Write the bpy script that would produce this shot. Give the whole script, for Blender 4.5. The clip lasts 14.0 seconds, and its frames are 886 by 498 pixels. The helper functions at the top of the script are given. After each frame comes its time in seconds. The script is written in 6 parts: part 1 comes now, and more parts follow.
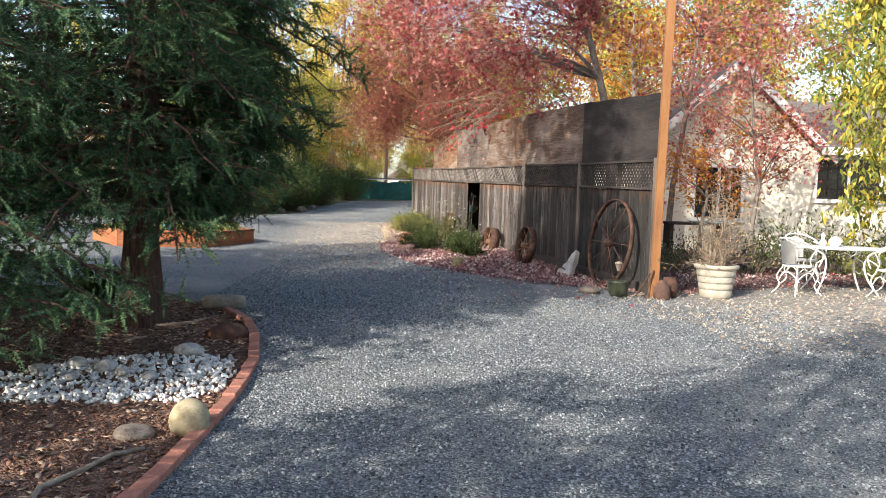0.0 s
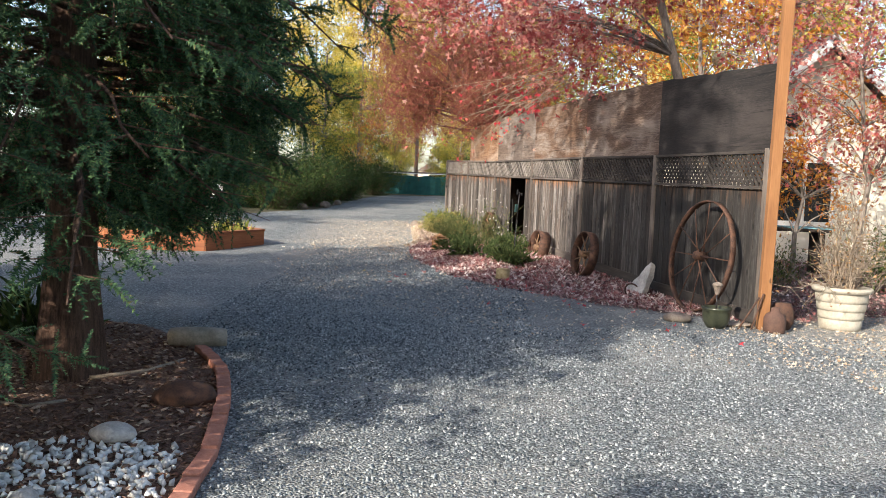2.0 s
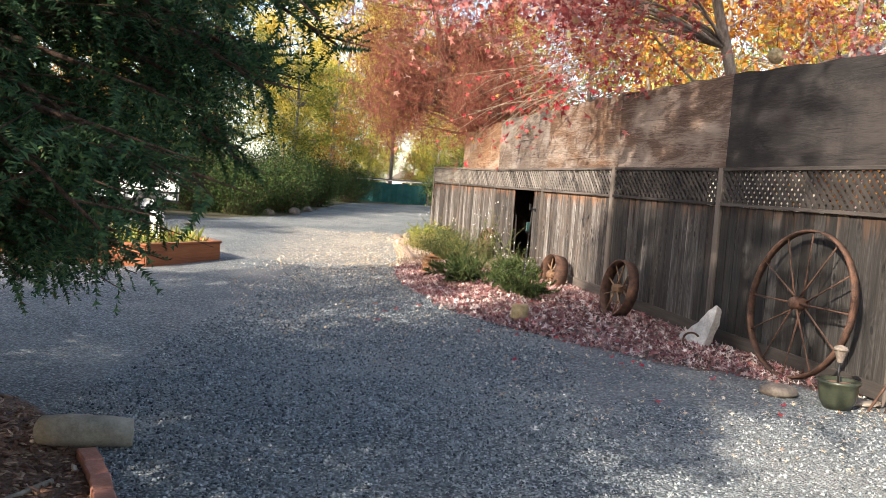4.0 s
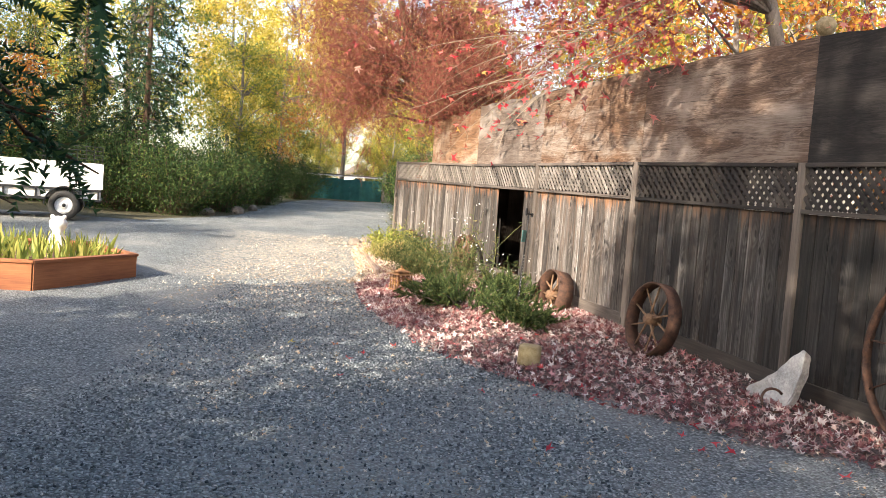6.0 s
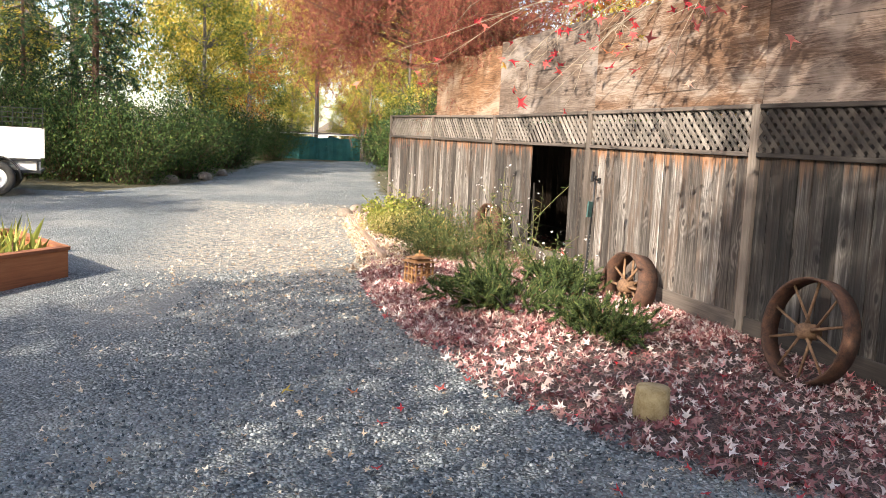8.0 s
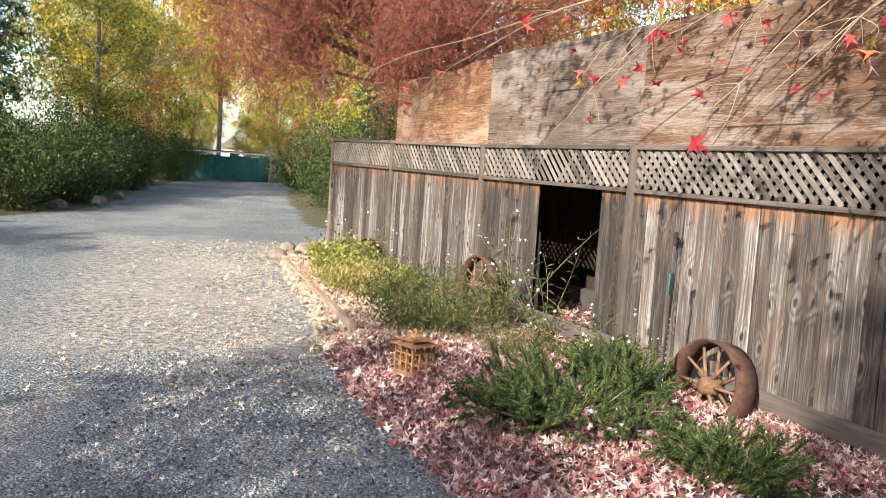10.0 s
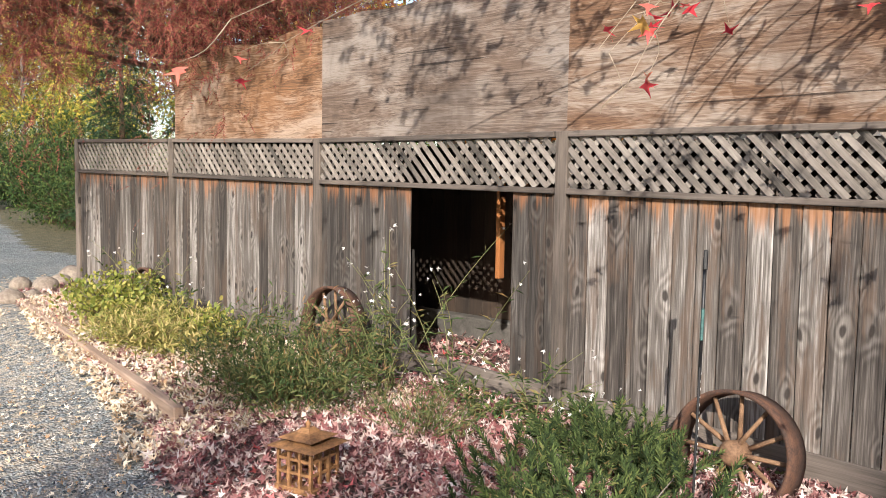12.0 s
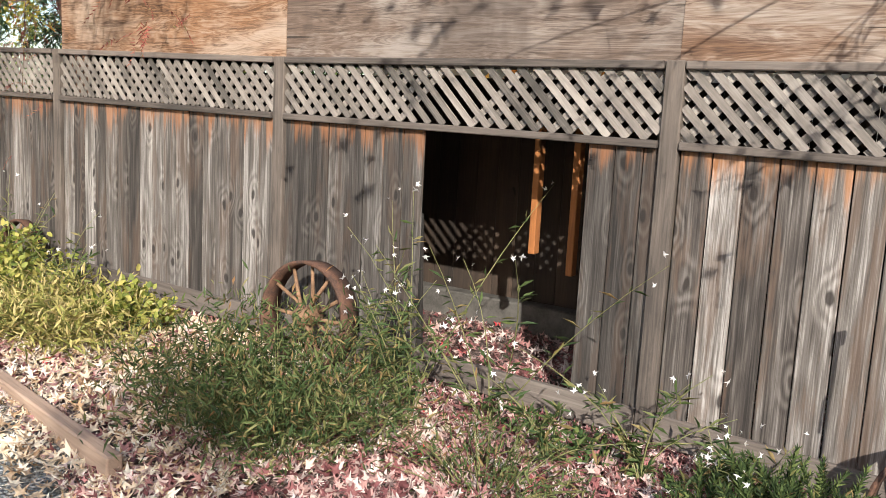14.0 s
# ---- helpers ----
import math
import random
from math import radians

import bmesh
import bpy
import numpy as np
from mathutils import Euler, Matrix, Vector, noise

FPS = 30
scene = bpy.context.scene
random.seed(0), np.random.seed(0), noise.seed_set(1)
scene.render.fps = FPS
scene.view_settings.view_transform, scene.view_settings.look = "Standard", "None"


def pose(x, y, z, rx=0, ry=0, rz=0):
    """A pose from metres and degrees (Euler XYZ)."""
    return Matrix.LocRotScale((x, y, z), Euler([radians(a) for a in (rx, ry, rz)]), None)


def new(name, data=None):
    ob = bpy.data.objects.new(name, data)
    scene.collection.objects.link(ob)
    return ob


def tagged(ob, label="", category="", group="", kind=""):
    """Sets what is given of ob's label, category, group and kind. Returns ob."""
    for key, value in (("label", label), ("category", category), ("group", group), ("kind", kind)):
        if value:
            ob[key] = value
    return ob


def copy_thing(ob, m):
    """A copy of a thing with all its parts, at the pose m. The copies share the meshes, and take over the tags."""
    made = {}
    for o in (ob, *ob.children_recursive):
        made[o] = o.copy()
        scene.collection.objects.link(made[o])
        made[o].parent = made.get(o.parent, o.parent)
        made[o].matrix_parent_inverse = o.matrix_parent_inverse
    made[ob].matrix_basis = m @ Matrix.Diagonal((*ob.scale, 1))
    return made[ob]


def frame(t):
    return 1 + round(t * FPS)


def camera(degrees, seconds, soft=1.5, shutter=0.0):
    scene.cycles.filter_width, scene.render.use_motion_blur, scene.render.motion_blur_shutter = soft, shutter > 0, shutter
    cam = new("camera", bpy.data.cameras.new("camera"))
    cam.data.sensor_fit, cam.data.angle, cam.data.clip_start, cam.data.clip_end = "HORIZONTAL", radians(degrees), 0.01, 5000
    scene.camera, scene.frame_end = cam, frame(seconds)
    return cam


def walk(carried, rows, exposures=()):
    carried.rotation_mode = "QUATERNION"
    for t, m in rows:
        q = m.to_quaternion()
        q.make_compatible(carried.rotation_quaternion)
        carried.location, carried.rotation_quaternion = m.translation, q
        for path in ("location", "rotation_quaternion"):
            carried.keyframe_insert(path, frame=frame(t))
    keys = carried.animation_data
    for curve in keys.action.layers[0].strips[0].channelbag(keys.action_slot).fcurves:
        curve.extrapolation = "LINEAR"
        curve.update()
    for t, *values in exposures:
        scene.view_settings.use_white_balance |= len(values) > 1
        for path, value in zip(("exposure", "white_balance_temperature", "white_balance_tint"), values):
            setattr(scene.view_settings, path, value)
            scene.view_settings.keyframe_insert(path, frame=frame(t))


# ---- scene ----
cam = camera(55.0, 14.0, soft=0.5)
METRES, EYE, TILT, LEAN, TURN = 17.42, 1.62, 0.0, 0.0, 0.0
ROWS = [
    (0.0, 0.0, 0.0, 0.0, 0.12, -3.85, -1.84),
    (0.5, 0.0002, 0.0381, 0.0007, -0.55, -3.89, -3.13),
    (1.0, -0.0006, 0.0784, 0.0005, 0.77, -4.49, -3.58),
    (1.5, -0.0048, 0.1152, 0.002, 0.19, -4.29, -3.19),
    (2.0, -0.0117, 0.1537, 0.0016, 2.12, -4.3, -2.36),
    (2.5, -0.019, 0.1901, 0.0011, 2.28, -4.3, -2.29),
    (3.0, -0.0269, 0.2309, 0.0014, 1.42, -3.61, -3.25),
    (5.5, -0.0552, 0.4189, 0.0039, -2.05, -3.68, -4.24),
    (6.0, -0.058, 0.4571, 0.0052, -3.27, -3.69, -4.32),
    (6.5, -0.0625, 0.4978, 0.0049, -3.22, -3.59, -3.13),
    (7.0, -0.0681, 0.5363, 0.0037, -4.03, -6.51, -1.74),
    (7.5, -0.0735, 0.5748, 0.0053, -4.53, -6.6, -1.62),
    (8.0, -0.0819, 0.611, 0.0068, -5.17, -6.58, -2.72),
    (10.5, -0.1229, 0.7814, 0.0157, -16.62, -4.3, -2.8),
    (11.0, -0.1282, 0.8154, 0.0155, -22.5, -4.11, -1.36),
    (11.5, -0.1327, 0.8487, 0.0163, -26.38, -4.38, -0.98),
    (12.0, -0.136, 0.8802, 0.0166, -30.49, -4.56, -0.91),
    (12.5, -0.1347, 0.9133, 0.0155, -32.76, -4.91, -0.72),
    (13.0, -0.1324, 0.9422, 0.0156, -36.2, -8.67, -1.33),
    (13.5, -0.1301, 0.967, 0.016, -37.75, -8.77, -1.5),
    (14.0, -0.1296, 0.9865, 0.0175, -39.38, -8.72, -2.99),
]
walk(cam, [(t, pose(0, 0, EYE, TILT, LEAN, TURN) @ pose(METRES * x, METRES * y, METRES * z, 90 + pitch, roll, yaw)) for t, x, y, z, yaw, pitch, roll in ROWS],
     [(0.0, 0.98, 6450, 10), (3.0, 1.12, 6650, 10), (5.5, 1.58, 6950, 10), (7.0, 1.5, 7000, 10), (8.0, 1.5, 6900, 10), (10.5, 1.14, 6500, 10), (12.0, 0.98, 6400, 10), (14.0, 0.92, 6250, 8)])

# ---- world and sun ----
SUN_TO = Vector((0.6, 0.8, 0.0)).normalized()      # the way shadows fall on the ground
SUN_UP = radians(27)
world = bpy.data.worlds.new("sky")
scene.world = world
world.use_nodes = True
sky = world.node_tree.nodes.new("ShaderNodeTexSky")
sky.sky_type = 'NISHITA'
sky.sun_disc = False
sky.sun_elevation = SUN_UP
sky.sun_rotation = math.atan2(-SUN_TO.x, -SUN_TO.y)
sky.air_density, sky.dust_density, sky.ozone_density = 1.0, 2.0, 1.0
back = world.node_tree.nodes["Background"]
back.inputs[1].default_value = 0.165
world.node_tree.links.new(sky.outputs[0], back.inputs[0])
sun = new("sun", bpy.data.lights.new("sun", "SUN"))
sun.data.energy, sun.data.angle, sun.data.color = 4.3, radians(0.5), (1.0, 0.93, 0.82)
aim = Vector((SUN_TO.x * math.cos(SUN_UP), SUN_TO.y * math.cos(SUN_UP), -math.sin(SUN_UP)))
sun.matrix_world = Matrix.Translation((-10, -20, 30)) @ aim.to_track_quat("-Z", "Y").to_matrix().to_4x4()

# ---- materials ----
class Mat:
    """A small builder for node materials."""
    def __init__(self, name, rough=0.8, metal=0.0):
        self.m = bpy.data.materials.new(name)
        self.m.use_nodes = True
        self.t = self.m.node_tree
        self.b = self.t.nodes["Principled BSDF"]
        self.b.inputs["Roughness"].default_value = rough
        self.b.inputs["Metallic"].default_value = metal
        self.out = self.t.nodes["Material Output"]

    def node(self, kind, **vals):
        n = self.t.nodes.new(kind)
        for k, v in vals.items():
            if k in ("operation", "feature", "blend_type", "data_type", "attribute_name", "interpolation", "noise_dimensions"):
                if k == "operation": n.operation = v
                elif k == "feature": n.feature = v
                elif k == "blend_type": n.blend_type = v
                elif k == "data_type": n.data_type = v
                elif k == "attribute_name": n.attribute_name = v
            else:
                n.inputs[k.replace("_", " ")].default_value = v
        return n

    def link(self, a, b):
        self.t.links.new(a, b)
        return b

    def coords(self, scale=(1, 1, 1), kind="Object", shift=None):
        c = self.t.nodes.new("ShaderNodeTexCoord")
        mp = self.t.nodes.new("ShaderNodeMapping")
        mp.inputs["Scale"].default_value = scale
        self.link(c.outputs[kind], mp.inputs["Vector"])
        if shift is not None:
            cm = self.node("ShaderNodeCombineXYZ")
            mul = self.node("ShaderNodeMath", operation="MULTIPLY")
            mul.inputs[1].default_value = 37.0
            self.link(shift, mul.inputs[0])
            for i in range(3):
                self.link(mul.outputs[0], cm.inputs[i])
            self.link(cm.outputs[0], mp.inputs["Location"])
        return mp.outputs[0]

    def noise(self, vec, scale, detail=4.0, rough=0.6, distortion=0.0):
        n = self.node("ShaderNodeTexNoise", Scale=scale, Detail=detail, Roughness=rough, Distortion=distortion)
        if vec is not None:
            self.link(vec, n.inputs["Vector"])
        return n.outputs["Fac"]

    def voronoi(self, vec, scale, feature="F1"):
        n = self.node("ShaderNodeTexVoronoi", feature=feature, Scale=scale)
        self.link(vec, n.inputs["Vector"])
        return n

    def ramp(self, fac, stops):
        r = self.t.nodes.new("ShaderNodeValToRGB")
        while len(r.color_ramp.elements) < len(stops):
            r.color_ramp.elements.new(0.5)
        for e, (p, c) in zip(r.color_ramp.elements, stops):
            e.position = p
            e.color = (*c, 1) if len(c) == 3 else c
        self.link(fac, r.inputs[0])
        return r.outputs[0]

    def steps(self, fac, lo, hi):
        """0 below lo, 1 above hi."""
        n = self.t.nodes.new("ShaderNodeMapRange")
        n.interpolation_type = "SMOOTHSTEP"
        n.inputs[1].default_value, n.inputs[2].default_value = lo, hi
        self.link(fac, n.inputs[0])
        return n.outputs[0]

    def math(self, op, a, b):
        n = self.t.nodes.new("ShaderNodeMath")
        n.operation = op
        for i, v in enumerate((a, b)):
            if isinstance(v, (int, float)):
                n.inputs[i].default_value = v
            else:
                self.link(v, n.inputs[i])
        return n.outputs[0]

    def mix(self, fac, a, b, kind="MIX"):
        n = self.t.nodes.new("ShaderNodeMix")
        n.data_type, n.blend_type = "RGBA", kind
        for i, v in ((0, fac), (6, a), (7, b)):
            if isinstance(v, (int, float)):
                n.inputs[i].default_value = v
            elif isinstance(v, tuple):
                n.inputs[i].default_value = (*v, 1) if len(v) == 3 else v
            else:
                self.link(v, n.inputs[i])
        return n.outputs[2]

    def colour(self, c):
        if isinstance(c, tuple):
            self.b.inputs["Base Color"].default_value = (*c, 1)
        else:
            self.link(c, self.b.inputs["Base Color"])
        return self

    def bump(self, h, strength=0.4, dist=0.01):
        n = self.node("ShaderNodeBump", Strength=strength, Distance=dist)
        self.link(h, n.inputs["Height"])
        self.link(n.outputs[0], self.b.inputs["Normal"])
        return self

    def attr(self, name):
        n = self.t.nodes.new("ShaderNodeAttribute")
        n.attribute_name = name
        return n.outputs["Fac"]

    def rnd(self):
        return self.t.nodes.new("ShaderNodeObjectInfo").outputs["Random"]

    def island(self):
        return self.t.nodes.new("ShaderNodeNewGeometry").outputs["Random Per Island"]

    def rough(self, r):
        self.link(r, self.b.inputs["Roughness"])
        return self


def leaf_mat(name, stops, through_light=0.35, rough=0.55):
    m = Mat(name, rough)
    m.b.inputs["Specular IOR Level"].default_value = 0.25
    c = m.ramp(m.island(), stops)
    m.colour(c)
    tr = m.t.nodes.new("ShaderNodeBsdfTranslucent")
    m.link(c, tr.inputs[0])
    mixer = m.t.nodes.new("ShaderNodeMixShader")
    mixer.inputs[0].default_value = through_light
    m.link(m.b.outputs[0], mixer.inputs[1])
    m.link(tr.outputs[0], mixer.inputs[2])
    m.link(mixer.outputs[0], m.out.inputs[0])
    return m.m


def plain_mat(name, a, b, scale=8, rough=0.7, metal=0.0, bump=0.2, stretch=(1, 1, 1), dist=0.004):
    """Two tones mixed by noise at two scales, with fine relief."""
    m = Mat(name, rough, metal)
    v = m.coords(stretch)
    n1, n2 = m.noise(v, scale), m.noise(v, scale * 7, 3)
    f = m.math("ADD", m.math("MULTIPLY", n1, 0.65), m.math("MULTIPLY", n2, 0.35))
    m.colour(m.mix(m.steps(f, 0.3, 0.7), a, b)).bump(n2, bump, dist)
    return m.m


def wood_mat(name, dark, mid, light, axis="z", knots=True, fine=3.0):
    """Weathered sawn wood, grain along one axis."""
    m = Mat(name, 0.85)
    r = m.rnd()
    st = {"z": (14, 14, 0.9), "x": (0.9, 14, 14)}[axis]
    v = m.coords(st, shift=r)
    v2 = m.coords((2.5, 2.5, 0.8) if axis == "z" else (0.5, 2, 2), shift=r)
    grain = m.noise(v, fine, 7, 0.72, 0.9)
    streak = m.noise(m.coords((70, 70, 1.2) if axis == "z" else (1.2, 70, 70), shift=r), 1.5, 4, 0.6)
    grain = m.math("ADD", m.math("MULTIPLY", grain, 0.62), m.math("MULTIPLY", streak, 0.38))
    blot = m.noise(v2, 1.6, 3)
    f = m.math("ADD", m.math("MULTIPLY", grain, 0.7), m.math("MULTIPLY", m.math("SUBTRACT", blot, 0.35), 0.6))
    f = m.math("ADD", f, m.math("MULTIPLY", m.math("SUBTRACT", r, 0.5), 0.24))
    c = m.ramp(f, [(0.25, dark), (0.5, mid), (0.78, light)])
    if knots:
        co = m.t.nodes.new("ShaderNodeTexCoord")
        sp = m.t.nodes.new("ShaderNodeSeparateXYZ")
        m.link(co.outputs["Object"], sp.inputs[0])
        cb = m.t.nodes.new("ShaderNodeCombineXYZ")
        long_, wide = (2, 0) if axis == "z" else (0, 2)
        wob = m.math("MULTIPLY", m.math("SUBTRACT", grain, 0.5), 0.12)
        m.link(m.math("ADD", m.math("MULTIPLY", sp.outputs[wide], 7.0), m.math("ADD", m.math("MULTIPLY", r, 61.0), wob)), cb.inputs[0])
        m.link(m.math("ADD", m.math("MULTIPLY", sp.outputs[long_], 3.6), m.math("ADD", m.math("MULTIPLY", r, 23.0), wob)), cb.inputs[1])
        vn = m.t.nodes.new("ShaderNodeTexVoronoi")
        vn.voronoi_dimensions = '2D'
        vn.inputs["Scale"].default_value = 0.5
        m.link(cb.outputs[0], vn.inputs["Vector"])
        k = vn.outputs["Distance"]
        ring = m.math("MULTIPLY", m.math("SUBTRACT", 1.0, m.steps(k, 0.06, 0.085)), m.steps(m.noise(v2, 2.3, 2), 0.5, 0.56))
        halo = m.math("MULTIPLY", m.math("SUBTRACT", 1.0, m.steps(k, 0.1, 0.26)), m.steps(m.noise(v2, 2.3, 2), 0.5, 0.56))
        c = m.mix(m.math("MULTIPLY", halo, 0.45), c, tuple(0.7 * x for x in light))
        c = m.mix(m.math("MULTIPLY", ring, 0.85), c, tuple(x * 0.28 for x in dark))
    m.colour(c).bump(grain, 0.5, 0.004)
    return m.m


def board_mat(name, tone, top):
    """Weathered upright fence boards: grey, brown or silvered board by board, streaked, with ringed knots and a sheltered orange head."""
    m = Mat(name, 0.85)
    r = m.rnd()
    co = m.t.nodes.new("ShaderNodeTexCoord")
    sp = m.t.nodes.new("ShaderNodeSeparateXYZ")
    m.link(co.outputs["Object"], sp.inputs[0])
    # knots: one or two to a board, drawn out upwards
    cb = m.t.nodes.new("ShaderNodeCombineXYZ")
    bend = m.math("MULTIPLY", m.math("SUBTRACT", m.noise(m.coords((9, 9, 2.5), shift=r), 1.0, 2), 0.5), 0.25)
    m.link(m.math("ADD", m.math("MULTIPLY", sp.outputs[0], 4.2), m.math("ADD", m.math("MULTIPLY", r, 61.0), bend)), cb.inputs[0])
    m.link(m.math("ADD", m.math("MULTIPLY", sp.outputs[2], 1.15), m.math("MULTIPLY", r, 23.0)), cb.inputs[1])
    vn = m.t.nodes.new("ShaderNodeTexVoronoi")
    vn.voronoi_dimensions = '2D'
    vn.inputs["Scale"].default_value = 1.0
    m.link(cb.outputs[0], vn.inputs["Vector"])
    k = vn.outputs["Distance"]
    near = m.math("SUBTRACT", 1.0, m.steps(k, 0.05, 0.34))
    core = m.math("SUBTRACT", 1.0, m.steps(k, 0.04, 0.085))
    # grain flows round the knots
    field = m.noise(m.coords((6.0, 6.0, 0.42), shift=r), 1.0, 2, 0.4)
    phase = m.math("ADD", m.math("MULTIPLY", field, 55.0), m.math("MULTIPLY", near, 11.0))
    rings = m.math("ADD", m.math("MULTIPLY", m.math("SINE", phase, 0.0), 0.5), 0.5)
    fine = m.noise(m.coords((85, 85, 1.1), shift=r), 1.4, 5, 0.65)
    streak = m.noise(m.coords((17, 17, 0.55), shift=r), 1.3, 4, 0.6)
    grain = m.math("ADD", m.math("MULTIPLY", fine, 0.52), m.math("ADD", m.math("MULTIPLY", streak, 0.43), m.math("MULTIPLY", rings, 0.05)))
    dry = m.math("ADD", grain, m.math("MULTIPLY", m.math("SUBTRACT", r, 0.5), 0.2))
    t = lambda *c: tuple(tone * x for x in c)
    c = m.ramp(dry, [(0.32, t(0.017, 0.013, 0.011)), (0.44, t(0.056, 0.046, 0.04)), (0.55, t(0.125, 0.109, 0.098)), (0.70, t(0.38, 0.35, 0.33))])
    # brown, unbleached patches run down from the head and up from the foot
    raw = m.steps(m.noise(m.coords((11, 11, 0.8), shift=r), 1.0, 5, 0.7), 0.50, 0.62)
    c = m.mix(m.math("MULTIPLY", raw, 0.5), c, t(0.098, 0.06, 0.04))
    c = m.mix(m.math("MULTIPLY", near, m.math("MULTIPLY", rings, 0.16)), c, t(0.36, 0.32, 0.29))
    c = m.mix(m.math("MULTIPLY", core, 0.9), c, t(0.016, 0.011, 0.009))
    z = m.math("ADD", sp.outputs[2], m.math("MULTIPLY", m.math("SUBTRACT", streak, 0.5), 1.2))
    z = m.math("ADD", z, m.math("MULTIPLY", m.math("SUBTRACT", r, 0.6), 0.14))
    c = m.mix(m.math("MULTIPLY", m.steps(z, 0.80, 1.06), 0.75), c, top)
    m.colour(c).bump(m.math("ADD", grain, m.math("MULTIPLY", core, -0.4)), 0.7, 0.006)
    return m.m


def ply_mat(name, dark, mid, pale):
    """Plywood left outside: brown face veneer, bleached in broad drifts, with fine checks along the grain."""
    m = Mat(name, 0.88)
    r = m.rnd()
    fine = m.noise(m.coords((2.2, 60, 60), shift=r), 1.5, 5, 0.7, 0.6)
    flow = m.noise(m.coords((0.8, 7, 7), shift=r), 1.4, 4, 0.6, 1.2)
    drift = m.noise(m.coords((0.55, 1.3, 1.3), shift=r), 1.5, 5, 0.62, 0.8)
    rings = m.math("ADD", m.math("MULTIPLY", m.math("SINE", m.math("MULTIPLY", flow, 60.0), 0.0), 0.5), 0.5)
    g = m.math("ADD", m.math("MULTIPLY", fine, 0.55), m.math("ADD", m.math("MULTIPLY", flow, 0.33), m.math("MULTIPLY", rings, 0.12)))
    c = m.ramp(g, [(0.32, dark), (0.55, mid), (0.75, tuple(0.5 * (a + b) for a, b in zip(mid, pale)))])
    worn = m.steps(m.math("ADD", drift, m.math("MULTIPLY", m.math("SUBTRACT", g, 0.5), 0.5)), 0.40, 0.70)
    c = m.mix(m.math("MULTIPLY", worn, 0.8), c, pale)
    damp = m.steps(m.noise(m.coords((1.4, 1.4, 0.5), shift=r), 1.1, 5, 0.65), 0.54, 0.70)
    c = m.mix(m.math("MULTIPLY", damp, 0.55), c, dark)
    crack = m.steps(m.noise(m.coords((0.7, 38, 38), shift=r), 1.0, 3, 0.5), 0.66, 0.70)
    c = m.mix(m.math("MULTIPLY", crack, 0.8), c, tuple(0.4 * x for x in dark))
    m.colour(c).bump(m.math("SUBTRACT", g, crack), 0.6, 0.004)
    return m.m


def ground_mat():
    """Blue-grey crushed stone; brown bark mulch and leafy soil where the sheet's own attributes say."""
    m = Mat("ground", 0.9)
    v = m.coords()
    warp = m.noise(v, 1.3, 3)
    vo = m.voronoi(v, 58)
    cell = m.t.nodes.new("ShaderNodeSeparateColor")
    m.link(vo.outputs["Color"], cell.inputs[0])
    stone = m.ramp(cell.outputs[0], [(0.0, (0.05, 0.06, 0.066)), (0.4, (0.22, 0.247, 0.255)), (0.9, (0.36, 0.385, 0.385)), (0.97, (0.5, 0.51, 0.5)), (1.0, (0.62, 0.61, 0.59))])
    gap = m.steps(vo.outputs["Distance"], 0.25, 0.75)
    gravel = m.mix(m.math("MULTIPLY", gap, 0.7), stone, (0.055, 0.058, 0.06))
    dusty = m.steps(m.noise(v, 0.55, 5), 0.42, 0.68)
    gravel = m.mix(m.math("MULTIPLY", dusty, 0.32), gravel, (0.48, 0.45, 0.40))
    # Tan leaf specks, plus sun on the gravel lightened into the colour.
    sunlit_leafy_road = m.math("MULTIPLY", m.steps(m.attr("sunlit_leafy_gravel"), -0.3, 0.9), m.steps(m.noise(v, 14, 4), 0.42, 0.6))
    gravel = m.mix(m.math("MULTIPLY", sunlit_leafy_road, 0.6), gravel, (0.58, 0.49, 0.38))
    n1, n2 = m.noise(v, 9, 5), m.noise(v, 60, 4)
    mulch = m.ramp(m.math("ADD", m.math("MULTIPLY", n1, 0.5), m.math("MULTIPLY", n2, 0.5)),
                   [(0.3, (0.05, 0.025, 0.017)), (0.5, (0.17, 0.09, 0.06)), (0.72, (0.36, 0.23, 0.16))])
    soil = m.ramp(n2, [(0.3, (0.035, 0.024, 0.02)), (0.5, (0.13, 0.085, 0.075)), (0.75, (0.34, 0.24, 0.21))])
    far = m.ramp(n1, [(0.3, (0.05, 0.05, 0.02)), (0.7, (0.16, 0.13, 0.07))])
    wob = m.math("MULTIPLY", m.math("SUBTRACT", m.noise(v, 3.5, 5, 0.7), 0.5), 1.1)
    def edge(name):
        return m.steps(m.math("ADD", m.attr(name), wob), -0.08, 0.1)
    small = m.math("MULTIPLY", wob, 0.12)
    c = m.mix(edge("leafbed"), gravel, soil)
    c = m.mix(m.steps(m.math("ADD", m.attr("mulchbed"), small), -0.03, 0.03), c, mulch)
    c = m.mix(edge("wild"), c, far)
    m.colour(c)
    h = m.math("ADD", m.math("MULTIPLY", m.math("SUBTRACT", 1.0, vo.outputs["Distance"]), 0.8), m.math("MULTIPLY", n2, 0.6))
    m.bump(h, 1.0, 0.03)
    return m.m


